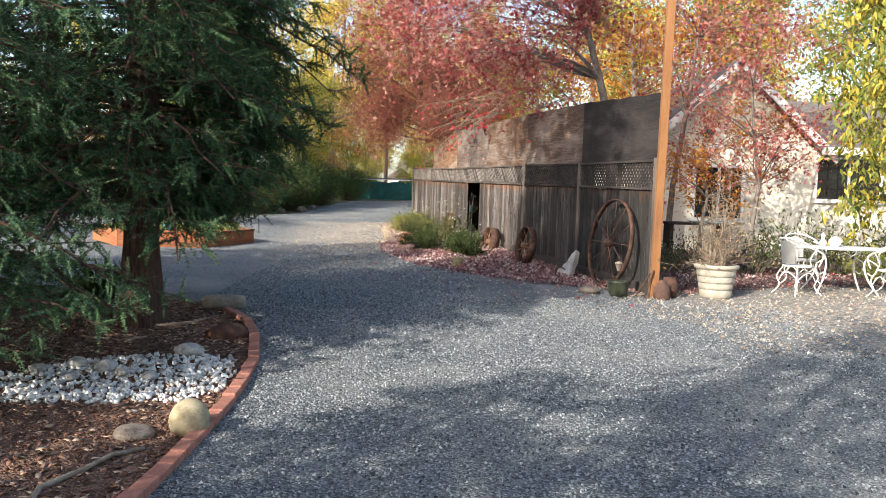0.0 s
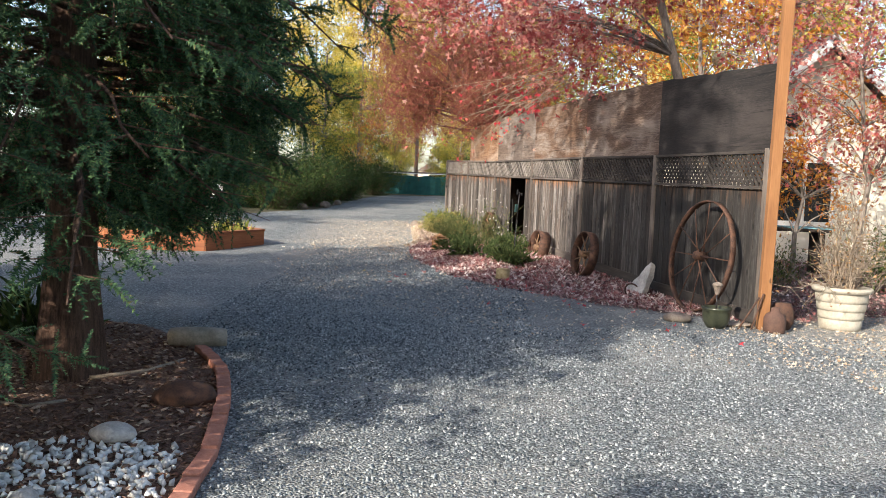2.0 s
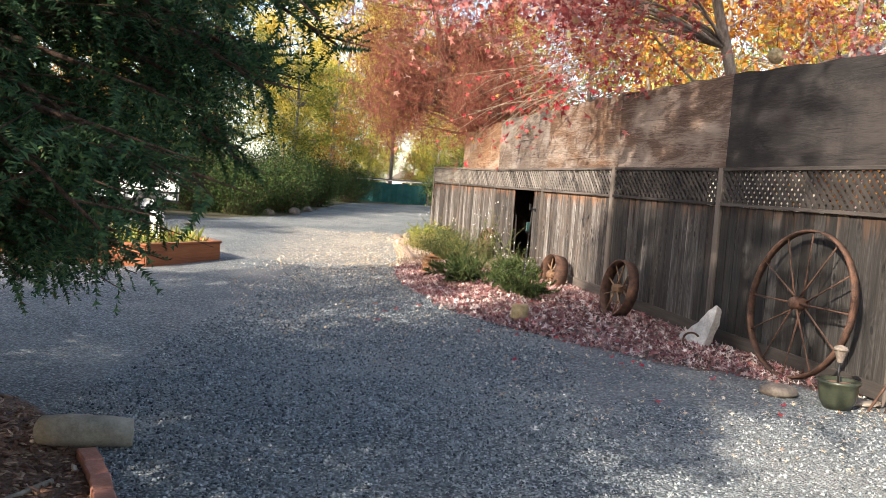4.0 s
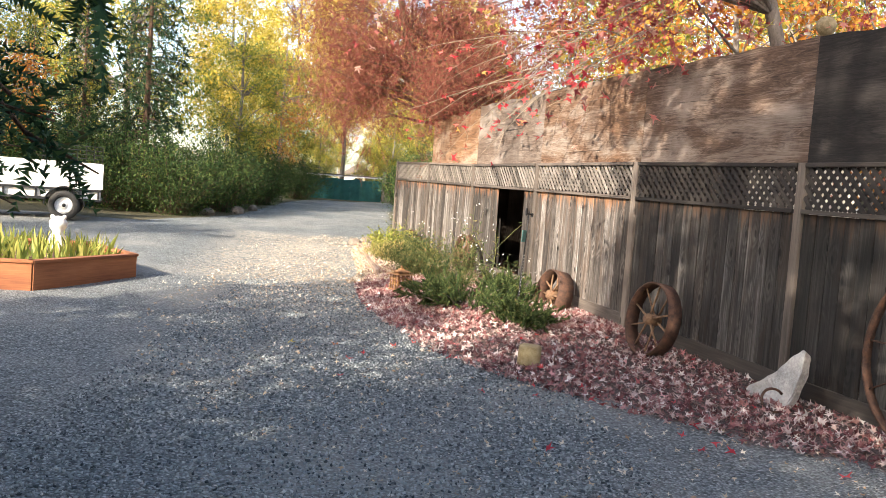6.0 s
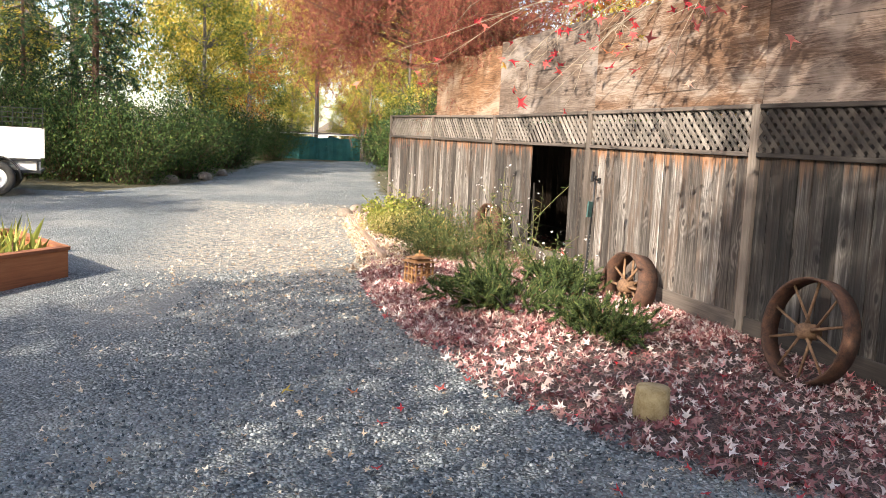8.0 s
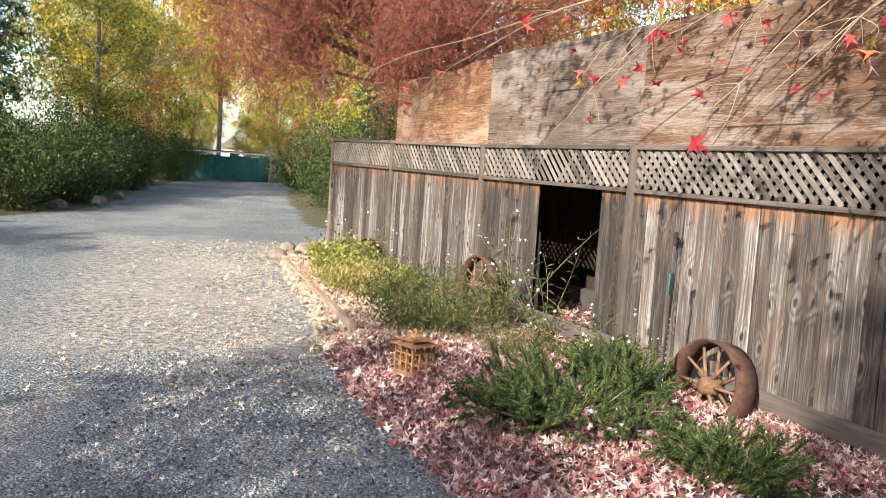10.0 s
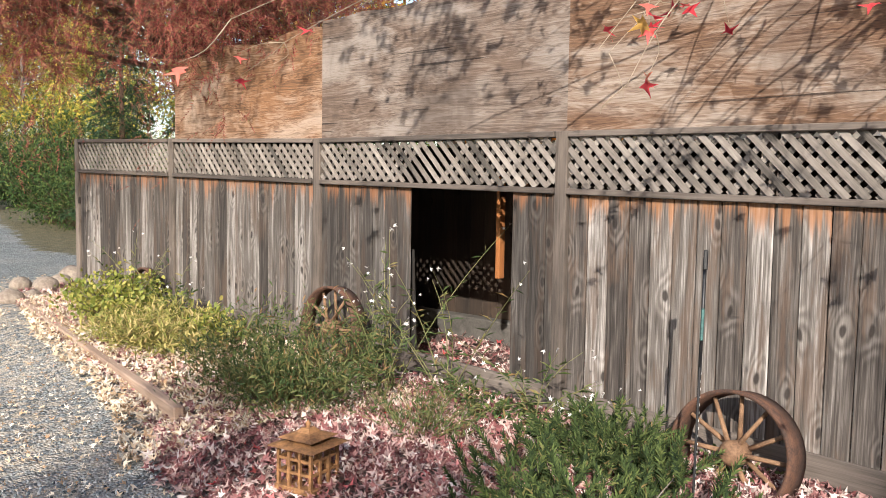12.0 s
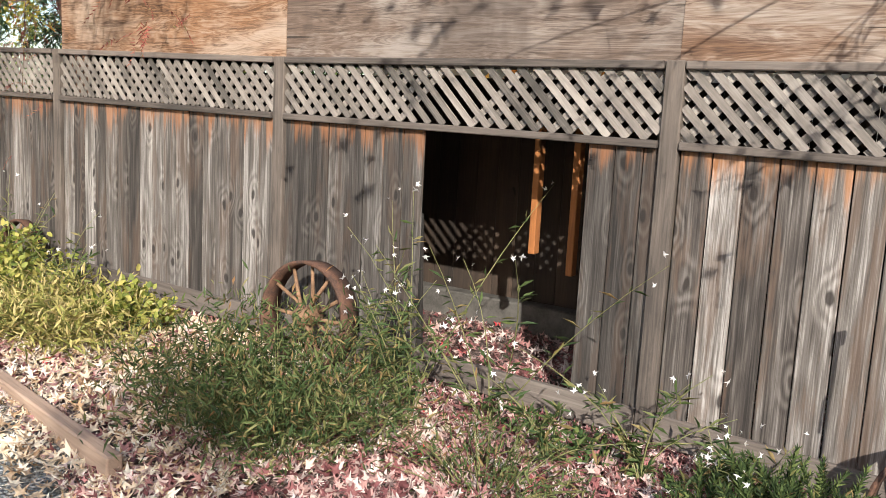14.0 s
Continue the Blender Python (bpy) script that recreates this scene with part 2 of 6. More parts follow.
M_GROUND = ground_mat()
M_BOARD = board_mat("fence_board", 0.8, (0.24, 0.10, 0.04))
M_BOARD_SILVER = board_mat("silvered_fence_board", 1.12, (0.30, 0.125, 0.045))
M_BOARD_BROWN = board_mat("brown_fence_board", 0.58, (0.22, 0.09, 0.035))
# Shade over the two nearest bays is mixed into these two board tones.
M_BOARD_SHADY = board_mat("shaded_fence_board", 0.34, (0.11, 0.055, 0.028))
M_BOARD_DEEP_SHADE = board_mat("deep_shade_fence_board", 0.2, (0.07, 0.035, 0.018))
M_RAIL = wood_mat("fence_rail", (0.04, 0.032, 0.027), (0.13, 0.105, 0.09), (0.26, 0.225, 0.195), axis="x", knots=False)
# Rail copy with the same near-bay shade in its colour.
M_RAIL_SHADY = wood_mat("shaded_fence_rail", (0.018, 0.014, 0.012), (0.05, 0.04, 0.034), (0.11, 0.092, 0.08), axis="x", knots=False)
M_POST = wood_mat("fence_post", (0.05, 0.04, 0.034), (0.15, 0.12, 0.10), (0.28, 0.24, 0.20))
M_SLAT = wood_mat("lattice_slat", (0.06, 0.052, 0.045), (0.19, 0.163, 0.143), (0.37, 0.33, 0.295), axis="x", knots=False)
M_PLY = ply_mat("plywood", (0.055, 0.029, 0.018), (0.155, 0.084, 0.047), (0.34, 0.295, 0.255))
M_PLY_ORANGE = ply_mat("orange_plywood", (0.06, 0.03, 0.016), (0.21, 0.105, 0.05), (0.36, 0.28, 0.22))
M_PLY_GREY = ply_mat("grey_brown_plywood", (0.05, 0.034, 0.026), (0.135, 0.092, 0.068), (0.27, 0.235, 0.21))
M_PLY_BROWN = ply_mat("brown_plywood", (0.038, 0.023, 0.017), (0.115, 0.069, 0.047), (0.29, 0.235, 0.2))
# The sheet's own dark brown, deepened with the shade over it.
M_PLY_DARK_SHADED = ply_mat("dark_shaded_plywood", (0.005, 0.004, 0.004), (0.016, 0.012, 0.011), (0.05, 0.04, 0.036))
M_CEDAR = wood_mat("cedar_pole", (0.14, 0.057, 0.02), (0.24, 0.105, 0.038), (0.33, 0.16, 0.064), knots=False)
M_REDBOARD = wood_mat("redwood_box", (0.17, 0.055, 0.025), (0.34, 0.125, 0.05), (0.46, 0.2, 0.09), axis="x", knots=False)
M_RUST = plain_mat("rusty_iron", (0.04, 0.024, 0.019), (0.14, 0.066, 0.04), 14, 0.85, 0.2, 0.4)
M_RUST_PALE = plain_mat("dry_rust", (0.10, 0.055, 0.032), (0.28, 0.16, 0.09), 14, 0.85, 0.1, 0.4)
M_BRICK = plain_mat("edging_brick", (0.30, 0.11, 0.07), (0.46, 0.21, 0.15), 20, 0.9, 0, 0.4)
M_ROCK = plain_mat("pale_rock", (0.30, 0.28, 0.26), (0.62, 0.59, 0.55), 6, 0.9, 0, 0.6, dist=0.02)
M_GREYROCK = plain_mat("grey_rock", (0.12, 0.09, 0.075), (0.30, 0.25, 0.2), 6, 0.9, 0, 0.6, dist=0.02)
M_CONCRETE = plain_mat("mossy_concrete", (0.22, 0.18, 0.10), (0.48, 0.41, 0.27), 18, 0.95, 0, 0.6)
M_BARK = plain_mat("redwood_bark", (0.05, 0.026, 0.017), (0.21, 0.115, 0.075), 7, 0.95, 0, 1.0, (6, 6, 0.8), 0.03)
M_TWIG = plain_mat("grey_bark", (0.10, 0.08, 0.065), (0.26, 0.22, 0.19), 12, 0.9, 0, 0.5, (2, 2, 0.6))
M_PALETWIG = plain_mat("pale_twig", (0.17, 0.125, 0.085), (0.36, 0.29, 0.22), 12, 0.9, 0, 0.3)
M_WHITE = plain_mat("white_paint", (0.70, 0.68, 0.64), (0.82, 0.80, 0.77), 9, 0.5, 0, 0.15)
M_STUCCO = plain_mat("cream_stucco", (0.66, 0.60, 0.49), (0.76, 0.71, 0.60), 3, 0.95, 0, 0.5)
M_ROOF = plain_mat("roof_shingle", (0.10, 0.085, 0.075), (0.2, 0.17, 0.15), 9, 0.95, 0, 0.5)
M_BLACK = plain_mat("black_steel", (0.012, 0.012, 0.014), (0.035, 0.034, 0.036), 20, 0.45, 0.3, 0.1)
M_RUBBER = plain_mat("tyre_rubber", (0.015, 0.015, 0.015), (0.045, 0.043, 0.04), 18, 0.85)
M_RIM = plain_mat("painted_rim", (0.6, 0.6, 0.6), (0.75, 0.75, 0.74), 10, 0.4)
M_TARP = plain_mat("green_windscreen_cloth", (0.015, 0.10, 0.10), (0.03, 0.17, 0.16), 3, 0.8, 0, 0.4, (1, 1, 1), 0.03)
M_POTGREEN = plain_mat("glazed_pot", (0.022, 0.026, 0.018), (0.055, 0.06, 0.036), 8, 0.3, 0, 0.1)
M_URN = plain_mat("cream_planter", (0.33, 0.295, 0.235), (0.48, 0.44, 0.365), 6, 0.8, 0, 0.2)
M_TERRA = plain_mat("brown_rust", (0.055, 0.03, 0.022), (0.12, 0.062, 0.044), 9, 0.85)
M_YSTONE = plain_mat("yellow_log_end", (0.25, 0.175, 0.075), (0.46, 0.36, 0.2), 14, 0.9, 0, 0.4)
M_PATINA = plain_mat("green_patina", (0.03, 0.07, 0.07), (0.07, 0.16, 0.15), 20, 0.6, 0.4)
# Wood tone lowered to deepen the shade inside the shed.
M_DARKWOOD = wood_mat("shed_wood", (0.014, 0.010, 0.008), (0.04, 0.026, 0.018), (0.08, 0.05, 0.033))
# Warm sunlight on the studs is worked into this orange.
M_SUNLIT_STUD = wood_mat("sunlit_stud", (0.17, 0.058, 0.016), (0.30, 0.11, 0.03), (0.38, 0.155, 0.05))
M_GLASS = plain_mat("window_glass", (0.008, 0.009, 0.01), (0.02, 0.022, 0.024), 2, 0.08)
M_NEEDLE = leaf_mat("redwood_needles", [(0.0, (0.018, 0.046, 0.024)), (0.5, (0.044, 0.098, 0.042)), (0.95, (0.095, 0.16, 0.06)), (1.0, (0.13, 0.085, 0.04))], 0.2, 0.8)
# Darker copy of the needles above, with the grove's shade in its colour.
M_NEEDLE_DARK = leaf_mat("shaded_needles", [(0.0, (0.010, 0.028, 0.014)), (0.5, (0.026, 0.06, 0.026)), (0.95, (0.06, 0.10, 0.04)), (1.0, (0.12, 0.08, 0.035))], 0.2, 0.85)
M_NEEDLE_PALE = leaf_mat("young_needles", [(0.0, (0.035, 0.085, 0.045)), (0.6, (0.09, 0.17, 0.08)), (1.0, (0.18, 0.26, 0.12))], 0.25, 0.8)
M_PINK = leaf_mat("red_maple_leaves", [(0.0, (0.30, 0.05, 0.05)), (0.4, (0.47, 0.125, 0.115)), (0.75, (0.60, 0.26, 0.22)), (0.95, (0.64, 0.42, 0.32)), (1.0, (0.5, 0.45, 0.14))], 0.5)
M_FEATHER = leaf_mat("rust_red_leaflets", [(0.0, (0.085, 0.02, 0.018)), (0.4, (0.24, 0.055, 0.045)), (0.75, (0.30, 0.125, 0.085)), (1.0, (0.15, 0.135, 0.05))], 0.22, 0.8)
M_YELLOW = leaf_mat("yellow_leaves", [(0.0, (0.35, 0.32, 0.06)), (0.5, (0.70, 0.54, 0.09)), (1.0, (0.85, 0.70, 0.28))], 0.5)
M_YGREEN = leaf_mat("yellow_green_leaves", [(0.0, (0.11, 0.17, 0.04)), (0.45, (0.27, 0.29, 0.06)), (0.75, (0.52, 0.44, 0.08)), (1.0, (0.75, 0.52, 0.08))], 0.4)
M_GREEN = leaf_mat("shrub_leaves", [(0.0, (0.03, 0.062, 0.022)), (0.6, (0.08, 0.13, 0.04)), (1.0, (0.18, 0.22, 0.07))], 0.3)
M_HEDGE = leaf_mat("hedge_leaves", [(0.0, (0.014, 0.032, 0.012)), (0.6, (0.05, 0.092, 0.026)), (0.97, (0.125, 0.165, 0.045)), (1.0, (0.2, 0.17, 0.04))], 0.25, 0.9)
M_JUNIPER = leaf_mat("juniper_sprays", [(0.0, (0.016, 0.03, 0.012)), (0.6, (0.06, 0.09, 0.028)), (0.93, (0.14, 0.175, 0.055)), (1.0, (0.2, 0.14, 0.06))], 0.2, 0.85)
M_LIME = leaf_mat("lime_leaves", [(0.0, (0.10, 0.14, 0.03)), (0.6, (0.27, 0.29, 0.06)), (1.0, (0.46, 0.40, 0.12))], 0.4)
M_WEED = leaf_mat("weed_leaves", [(0.0, (0.04, 0.07, 0.025)), (0.6, (0.10, 0.135, 0.045)), (0.9, (0.22, 0.20, 0.08)), (1.0, (0.28, 0.15, 0.07))], 0.35)
M_STRAW = leaf_mat("dry_yellow_grass", [(0.0, (0.17, 0.19, 0.05)), (0.5, (0.36, 0.33, 0.10)), (1.0, (0.58, 0.46, 0.22))], 0.35)
M_FALLEN = leaf_mat("fallen_leaves", [(0.0, (0.10, 0.035, 0.037)), (0.25, (0.27, 0.105, 0.105)), (0.5, (0.37, 0.20, 0.185)), (0.8, (0.54, 0.41, 0.37)), (0.97, (0.74, 0.66, 0.62)), (1.0, (0.5, 0.03, 0.04))], 0.15, 0.75)
M_DRYLEAF = leaf_mat("dry_leaves", [(0.0, (0.14, 0.07, 0.035)), (0.6, (0.34, 0.2, 0.1)), (1.0, (0.55, 0.4, 0.22))], 0.15, 0.8)
M_CREAMLEAF = leaf_mat("cream_leaves", [(0.0, (0.34, 0.21, 0.12)), (0.4, (0.62, 0.48, 0.33)), (1.0, (0.8, 0.73, 0.61))], 0.15, 0.8)
M_ORANGE = leaf_mat("orange_leaves", [(0.0, (0.32, 0.10, 0.02)), (0.6, (0.55, 0.22, 0.04)), (1.0, (0.6, 0.36, 0.08))], 0.5)
M_STONES = leaf_mat("gravel_stones", [(0.0, (0.035, 0.043, 0.05)), (0.3, (0.13, 0.15, 0.16)), (0.6, (0.27, 0.295, 0.30)), (0.9, (0.40, 0.42, 0.418)), (0.97, (0.5, 0.51, 0.5)), (1.0, (0.62, 0.61, 0.59))], 0.0, 0.85)
M_WPEBBLE = leaf_mat("white_pebbles", [(0.0, (0.42, 0.40, 0.37)), (0.5, (0.70, 0.68, 0.64)), (1.0, (0.82, 0.81, 0.78))], 0.0, 0.8)
M_CHIPS = leaf_mat("bark_chips", [(0.0, (0.07, 0.035, 0.024)), (0.6, (0.23, 0.125, 0.085)), (0.9, (0.42, 0.29, 0.21)), (1.0, (0.55, 0.44, 0.33))], 0.0, 0.9)
M_WEEDSTEM = plain_mat("green_stem", (0.10, 0.12, 0.04), (0.22, 0.2, 0.08), 12, 0.7)
M_FLOWER = leaf_mat("small_white_flowers", [(0.0, (0.7, 0.68, 0.66)), (1.0, (0.82, 0.78, 0.78))], 0.3)

# ---- mesh helpers ----
rng = np.random.default_rng(7)


def part(name, data, material, parent, label=""):
    """Links a bmesh or a mesh as one mesh object under a thing or a part."""
    if isinstance(data, bmesh.types.BMesh):
        me = bpy.data.meshes.new(name)
        data.to_mesh(me)
        data.free()
    else:
        me = data
    if not me.materials:
        me.materials.append(material)
    ob = new(name, me)
    ob.parent = parent
    if label:
        tagged(ob, label)
    return ob


def thing(name, label, category, at=(0, 0, 0), turn=0.0, group="", kind=""):
    ob = new(name)
    ob.empty_display_size = 0.1
    ob.matrix_world = Matrix.Translation(at) @ Matrix.Rotation(turn, 4, 'Z')
    return tagged(ob, label, category, group, kind)


def solid(name, bm, material, label, category, group="", kind="", m=None):
    """A thing that is one mesh."""
    ob = part(name, bm, material, None)
    if m is not None:
        ob.matrix_world = m
    return tagged(ob, label, category, group, kind)


def box(bm, size, at=(0, 0, 0), rot=None, bevel=0.0):
    m = Matrix.Translation(at) @ (rot or Matrix()) @ Matrix.Diagonal((*size, 1))
    g = bmesh.ops.create_cube(bm, size=1.0, matrix=m)
    if bevel:
        es = list({e for v in g["verts"] for e in v.link_edges})
        bmesh.ops.bevel(bm, geom=es, offset=bevel, segments=1, affect='EDGES')
    return bm


def boxed(size, at=(0, 0, 0), rot=None, bevel=0.0):
    return box(bmesh.new(), size, at, rot, bevel)


def lathe(profile, n=24, bm=None, close=False):
    """A turned body from (radius, height) pairs."""
    bm = bm or bmesh.new()
    rings = [[bm.verts.new((r * math.cos(2 * math.pi * i / n), r * math.sin(2 * math.pi * i / n), z)) for i in range(n)] for r, z in profile]
    pairs = list(zip(rings, rings[1:])) + ([(rings[-1], rings[0])] if close else [])
    for a, b in pairs:
        for i in range(n):
            j = (i + 1) % n
            f = bm.faces.new((a[i], a[j], b[j], b[i]))
            f.smooth = True
    return bm


def tube(bm, pts, radii, n=6):
    """A tapered round bar through points."""
    pts = [Vector(p) for p in pts]
    if isinstance(radii, (int, float)):
        radii = [radii] * len(pts)
    rings = []
    for i, p in enumerate(pts):
        d = (pts[min(i + 1, len(pts) - 1)] - pts[max(i - 1, 0)]).normalized()
        a = d.cross(Vector((0.31, 0.17, 0.93)) if abs(d.z) < 0.85 else Vector((1, 0, 0))).normalized()
        b = d.cross(a)
        rings.append([bm.verts.new(p + float(radii[i]) * (math.cos(2 * math.pi * k / n) * a + math.sin(2 * math.pi * k / n) * b)) for k in range(n)])
    for a, b in zip(rings, rings[1:]):
        for i in range(n):
            j = (i + 1) % n
            f = bm.faces.new((a[i], a[j], b[j], b[i]))
            f.smooth = True
    bm.faces.new(rings[0][::-1])
    bm.faces.new(rings[-1])
    return bm


def bent(pts, n=5):
    """A smooth curve through points."""
    p = np.array([pts[0], *pts, pts[-1]], float)
    out = []
    for i in range(1, len(p) - 2):
        for u in np.arange(n) / n:
            a, b, c, d = p[i - 1], p[i], p[i + 1], p[i + 2]
            out.append(tuple(0.5 * (2 * b + (c - a) * u + (2 * a - 5 * b + 4 * c - d) * u * u + (3 * b - a - 3 * c + d) * u ** 3)))
    return out + [tuple(p[-1])]


def tubes_mesh(name, paths, n=5):
    """Many tapered bars as one mesh, quickly: paths of (points k x 3, radii k)."""
    vs, fs, base = [], [], 0
    ang = np.arange(n) * 2 * np.pi / n
    ca, sa = np.cos(ang), np.sin(ang)
    for pts, rad in paths:
        pts, rad = np.asarray(pts, float), np.asarray(rad, float)
        k = len(pts)
        d = np.gradient(pts, axis=0)
        d /= np.linalg.norm(d, axis=1)[:, None] + 1e-9
        ref = np.where(np.abs(d[:, 2:3]) < 0.85, np.array([[0.31, 0.17, 0.93]]), np.array([[1.0, 0, 0]]))
        a = np.cross(d, ref)
        a /= np.linalg.norm(a, axis=1)[:, None]
        b = np.cross(d, a)
        ring = pts[:, None] + rad[:, None, None] * (ca[None, :, None] * a[:, None] + sa[None, :, None] * b[:, None])
        vs.append(ring.reshape(-1, 3))
        for i in range(k - 1):
            for j in range(n):
                j2 = (j + 1) % n
                fs.append((base + i * n + j, base + i * n + j2, base + (i + 1) * n + j2, base + (i + 1) * n + j))
        base += k * n
    me = bpy.data.meshes.new(name)
    me.from_pydata(np.concatenate(vs).tolist(), [], fs)
    me.polygons.foreach_set("use_smooth", [True] * len(fs))
    return me


def scatter(name, tv, tf, at, rot, size):
    """One mesh of many copies of a small template: at n x 3, rot n x 3 x 3, size n or n x 3."""
    tv = np.asarray(tv, float)
    at, size = np.asarray(at, float), np.asarray(size, float)
    if size.ndim == 1:
        size = np.repeat(size[:, None], 3, 1)
    n, k = len(at), len(tv)
    v = np.einsum("nij,nkj->nki", rot, tv[None] * size[:, None]) + at[:, None]
    me = bpy.data.meshes.new(name)
    me.vertices.add(n * k)
    me.vertices.foreach_set("co", v.reshape(-1).astype(np.float32))
    lens = np.array([len(f) for f in tf])
    flat = np.concatenate([np.array(f) for f in tf])
    loops = (np.arange(n)[:, None] * k + flat[None]).reshape(-1)
    tot = np.tile(lens, n)
    start = np.concatenate([[0], np.cumsum(tot)[:-1]])
    me.loops.add(len(loops))
    me.loops.foreach_set("vertex_index", loops.astype(np.int32))
    me.polygons.add(len(tot))
    me.polygons.foreach_set("loop_start", start.astype(np.int32))
    me.update(calc_edges=True)
    return me


def turns(n, tilt=1.0, flat=None):
    """Random rotations; with flat, leaning at most about that many radians from lying flat."""
    yaw = rng.uniform(0, 2 * np.pi, n)
    if flat is None:
        q = rng.normal(size=(n, 4))
        q /= np.linalg.norm(q, axis=1)[:, None]
        w, x, y, z = q.T
        return np.stack([np.stack([1 - 2 * (y * y + z * z), 2 * (x * y - z * w), 2 * (x * z + y * w)], 1),
                         np.stack([2 * (x * y + z * w), 1 - 2 * (x * x + z * z), 2 * (y * z - x * w)], 1),
                         np.stack([2 * (x * z - y * w), 2 * (y * z + x * w), 1 - 2 * (x * x + y * y)], 1)], 1)
    a, b = rng.normal(0, flat, n), rng.normal(0, flat, n)
    c, s, o, i = np.cos(yaw), np.sin(yaw), np.zeros(n), np.ones(n)
    rz = np.stack([np.stack([c, -s, o], 1), np.stack([s, c, o], 1), np.stack([o, o, i], 1)], 1)
    ca, sa, cb, sb = np.cos(a), np.sin(a), np.cos(b), np.sin(b)
    rx = np.stack([np.stack([i, o, o], 1), np.stack([o, ca, -sa], 1), np.stack([o, sa, ca], 1)], 1)
    ry = np.stack([np.stack([cb, o, sb], 1), np.stack([o, i, o], 1), np.stack([-sb, o, cb], 1)], 1)
    return rz @ rx @ ry


def frames_along(d, roll=0.4):
    """Rotations whose x axis is the direction d, y sideways, z roughly up."""
    d = d / (np.linalg.norm(d, axis=1)[:, None] + 1e-9)
    up = np.tile([0.0, 0, 1], (len(d), 1)) + rng.normal(0, roll, (len(d), 3))
    y = np.cross(up, d)
    y /= np.linalg.norm(y, axis=1)[:, None] + 1e-9
    z = np.cross(d, y)
    return np.stack([d, y, z], 2)


def maple_leaf():
    """A five-pointed leaf, slightly cupped, about 1 across."""
    pts = [(0.0, 0, 0)]
    for k in range(5):
        a = radians(-112 + 56 * k)
        r = (0.36, 0.52, 0.62, 0.52, 0.36)[k]
        pts.append((r * math.cos(a), r * math.sin(a), 0.2 * (1 if k % 2 else -0.5)))
        if k < 4:
            b = a + radians(28)
            pts.append((0.2 * math.cos(b), 0.2 * math.sin(b), -0.02))
    pts.append((-0.12, 0, 0))
    n = len(pts)
    return pts, [(0, i, i + 1) for i in range(1, n - 1)] + [(0, n - 1, 1)]


MAPLE = maple_leaf()
OVAL = ([(0, 0, 0), (0.35, 0.2, 0.06), (1, 0, -0.08), (0.35, -0.2, 0.06)], [(0, 1, 2), (0, 2, 3)])
ROUND = ([(0, 0, 0), (0.3, 0.32, 0.05), (0.8, 0.26, 0.02), (1.05, 0, -0.1), (0.8, -0.26, 0.02), (0.3, -0.32, 0.05)], [(0, 1, 2, 3), (0, 3, 4, 5)])
STRAP = ([(0, 0, 0), (0.5, 0.09, 0.03), (1, 0, -0.12), (0.5, -0.09, 0.03)], [(0, 1, 2), (0, 2, 3)])
CHUNK = ([(0.5, 0, 0), (-0.12, 0.45, 0.05), (-0.42, -0.3, 0), (0.05, 0.05, 0.38), (0.1, -0.1, -0.36), (0.2, -0.45, 0.1)],
         [(0, 1, 3), (1, 2, 3), (2, 5, 3), (5, 0, 3), (1, 0, 4), (2, 1, 4), (5, 2, 4), (0, 5, 4)])


def spray(pairs=11, width=0.3, droop=0.25, thick=0.06):
    """A flat frond along x: pairs of narrow leaflets that shorten towards the tip."""
    vs, fs = [], []
    for i in range(pairs):
        u = (i + 0.5) / pairs
        z = -droop * u * u
        w = width * (1 - 0.75 * u) * (0.75 + 0.25 * math.sin(3.1 * i))
        for s in (-1, 1):
            b = len(vs)
            vs += [(u - thick * 0.6, 0, z), (u + thick * 0.6, 0, z), (u + 0.14, s * w, z - 0.07 * (1 + 0.6 * math.sin(i * 2.3 + s)))]
            fs.append((b, b + 1, b + 2))
    return vs, fs




def needle_spray(pairs=17, width=0.15, droop=0.22, thick=0.055):
    """A narrow frond along x: short flat needles set almost square to the twig."""
    vs, fs = [], []
    for i in range(pairs):
        u = (i + 0.5) / pairs
        z = -droop * u * u
        w = width * (1.05 - 0.7 * u * u) * (0.8 + 0.2 * math.sin(3.1 * i))
        for s in (-1, 1):
            b = len(vs)
            vs += [(u - thick * 0.6, 0, z), (u + thick * 0.6, 0, z), (u + 0.05, s * w, z - 0.05 * math.sin(i * 2.3 + s))]
            fs.append((b, b + 1, b + 2))
    return vs, fs


SPRAY = needle_spray()
BROAD_SPRAY = spray(6, 0.30, 0.3, 0.15)
FEATHER = spray(8, 0.24, 0.35, 0.05)


def plume(rings=11, width=0.2, thick=0.065):
    """A round tapering plume along x: short scale-leaved twigs set all round, pointing forward."""
    vs, fs = [], []
    for i in range(rings):
        u = (i + 0.3) / rings
        w = width * math.sin(math.pi * (0.12 + 0.8 * u)) ** 0.8
        for j in range(4):
            a = 1.571 * j + 0.9 * i
            cy, cz = math.cos(a), math.sin(a)
            b = len(vs)
            vs += [(u - thick / 2, -cz * thick * 0.5, cy * thick * 0.5), (u + thick / 2, cz * thick * 0.5, -cy * thick * 0.5), (u + 0.17, w * cy, w * cz)]
            fs.append((b, b + 1, b + 2))
    return vs, fs


PLUME = plume()


# ---- ground ----
POST_AT = [(3.03, 12.22), (2.35, 14.82), (1.606, 17.07), (0.932, 19.47), (0.277, 21.785), (-0.353, 24.04), (-0.95, 26.16)]
FENCE_A, FENCE_B = np.array(POST_AT[0]), np.array(POST_AT[-1])


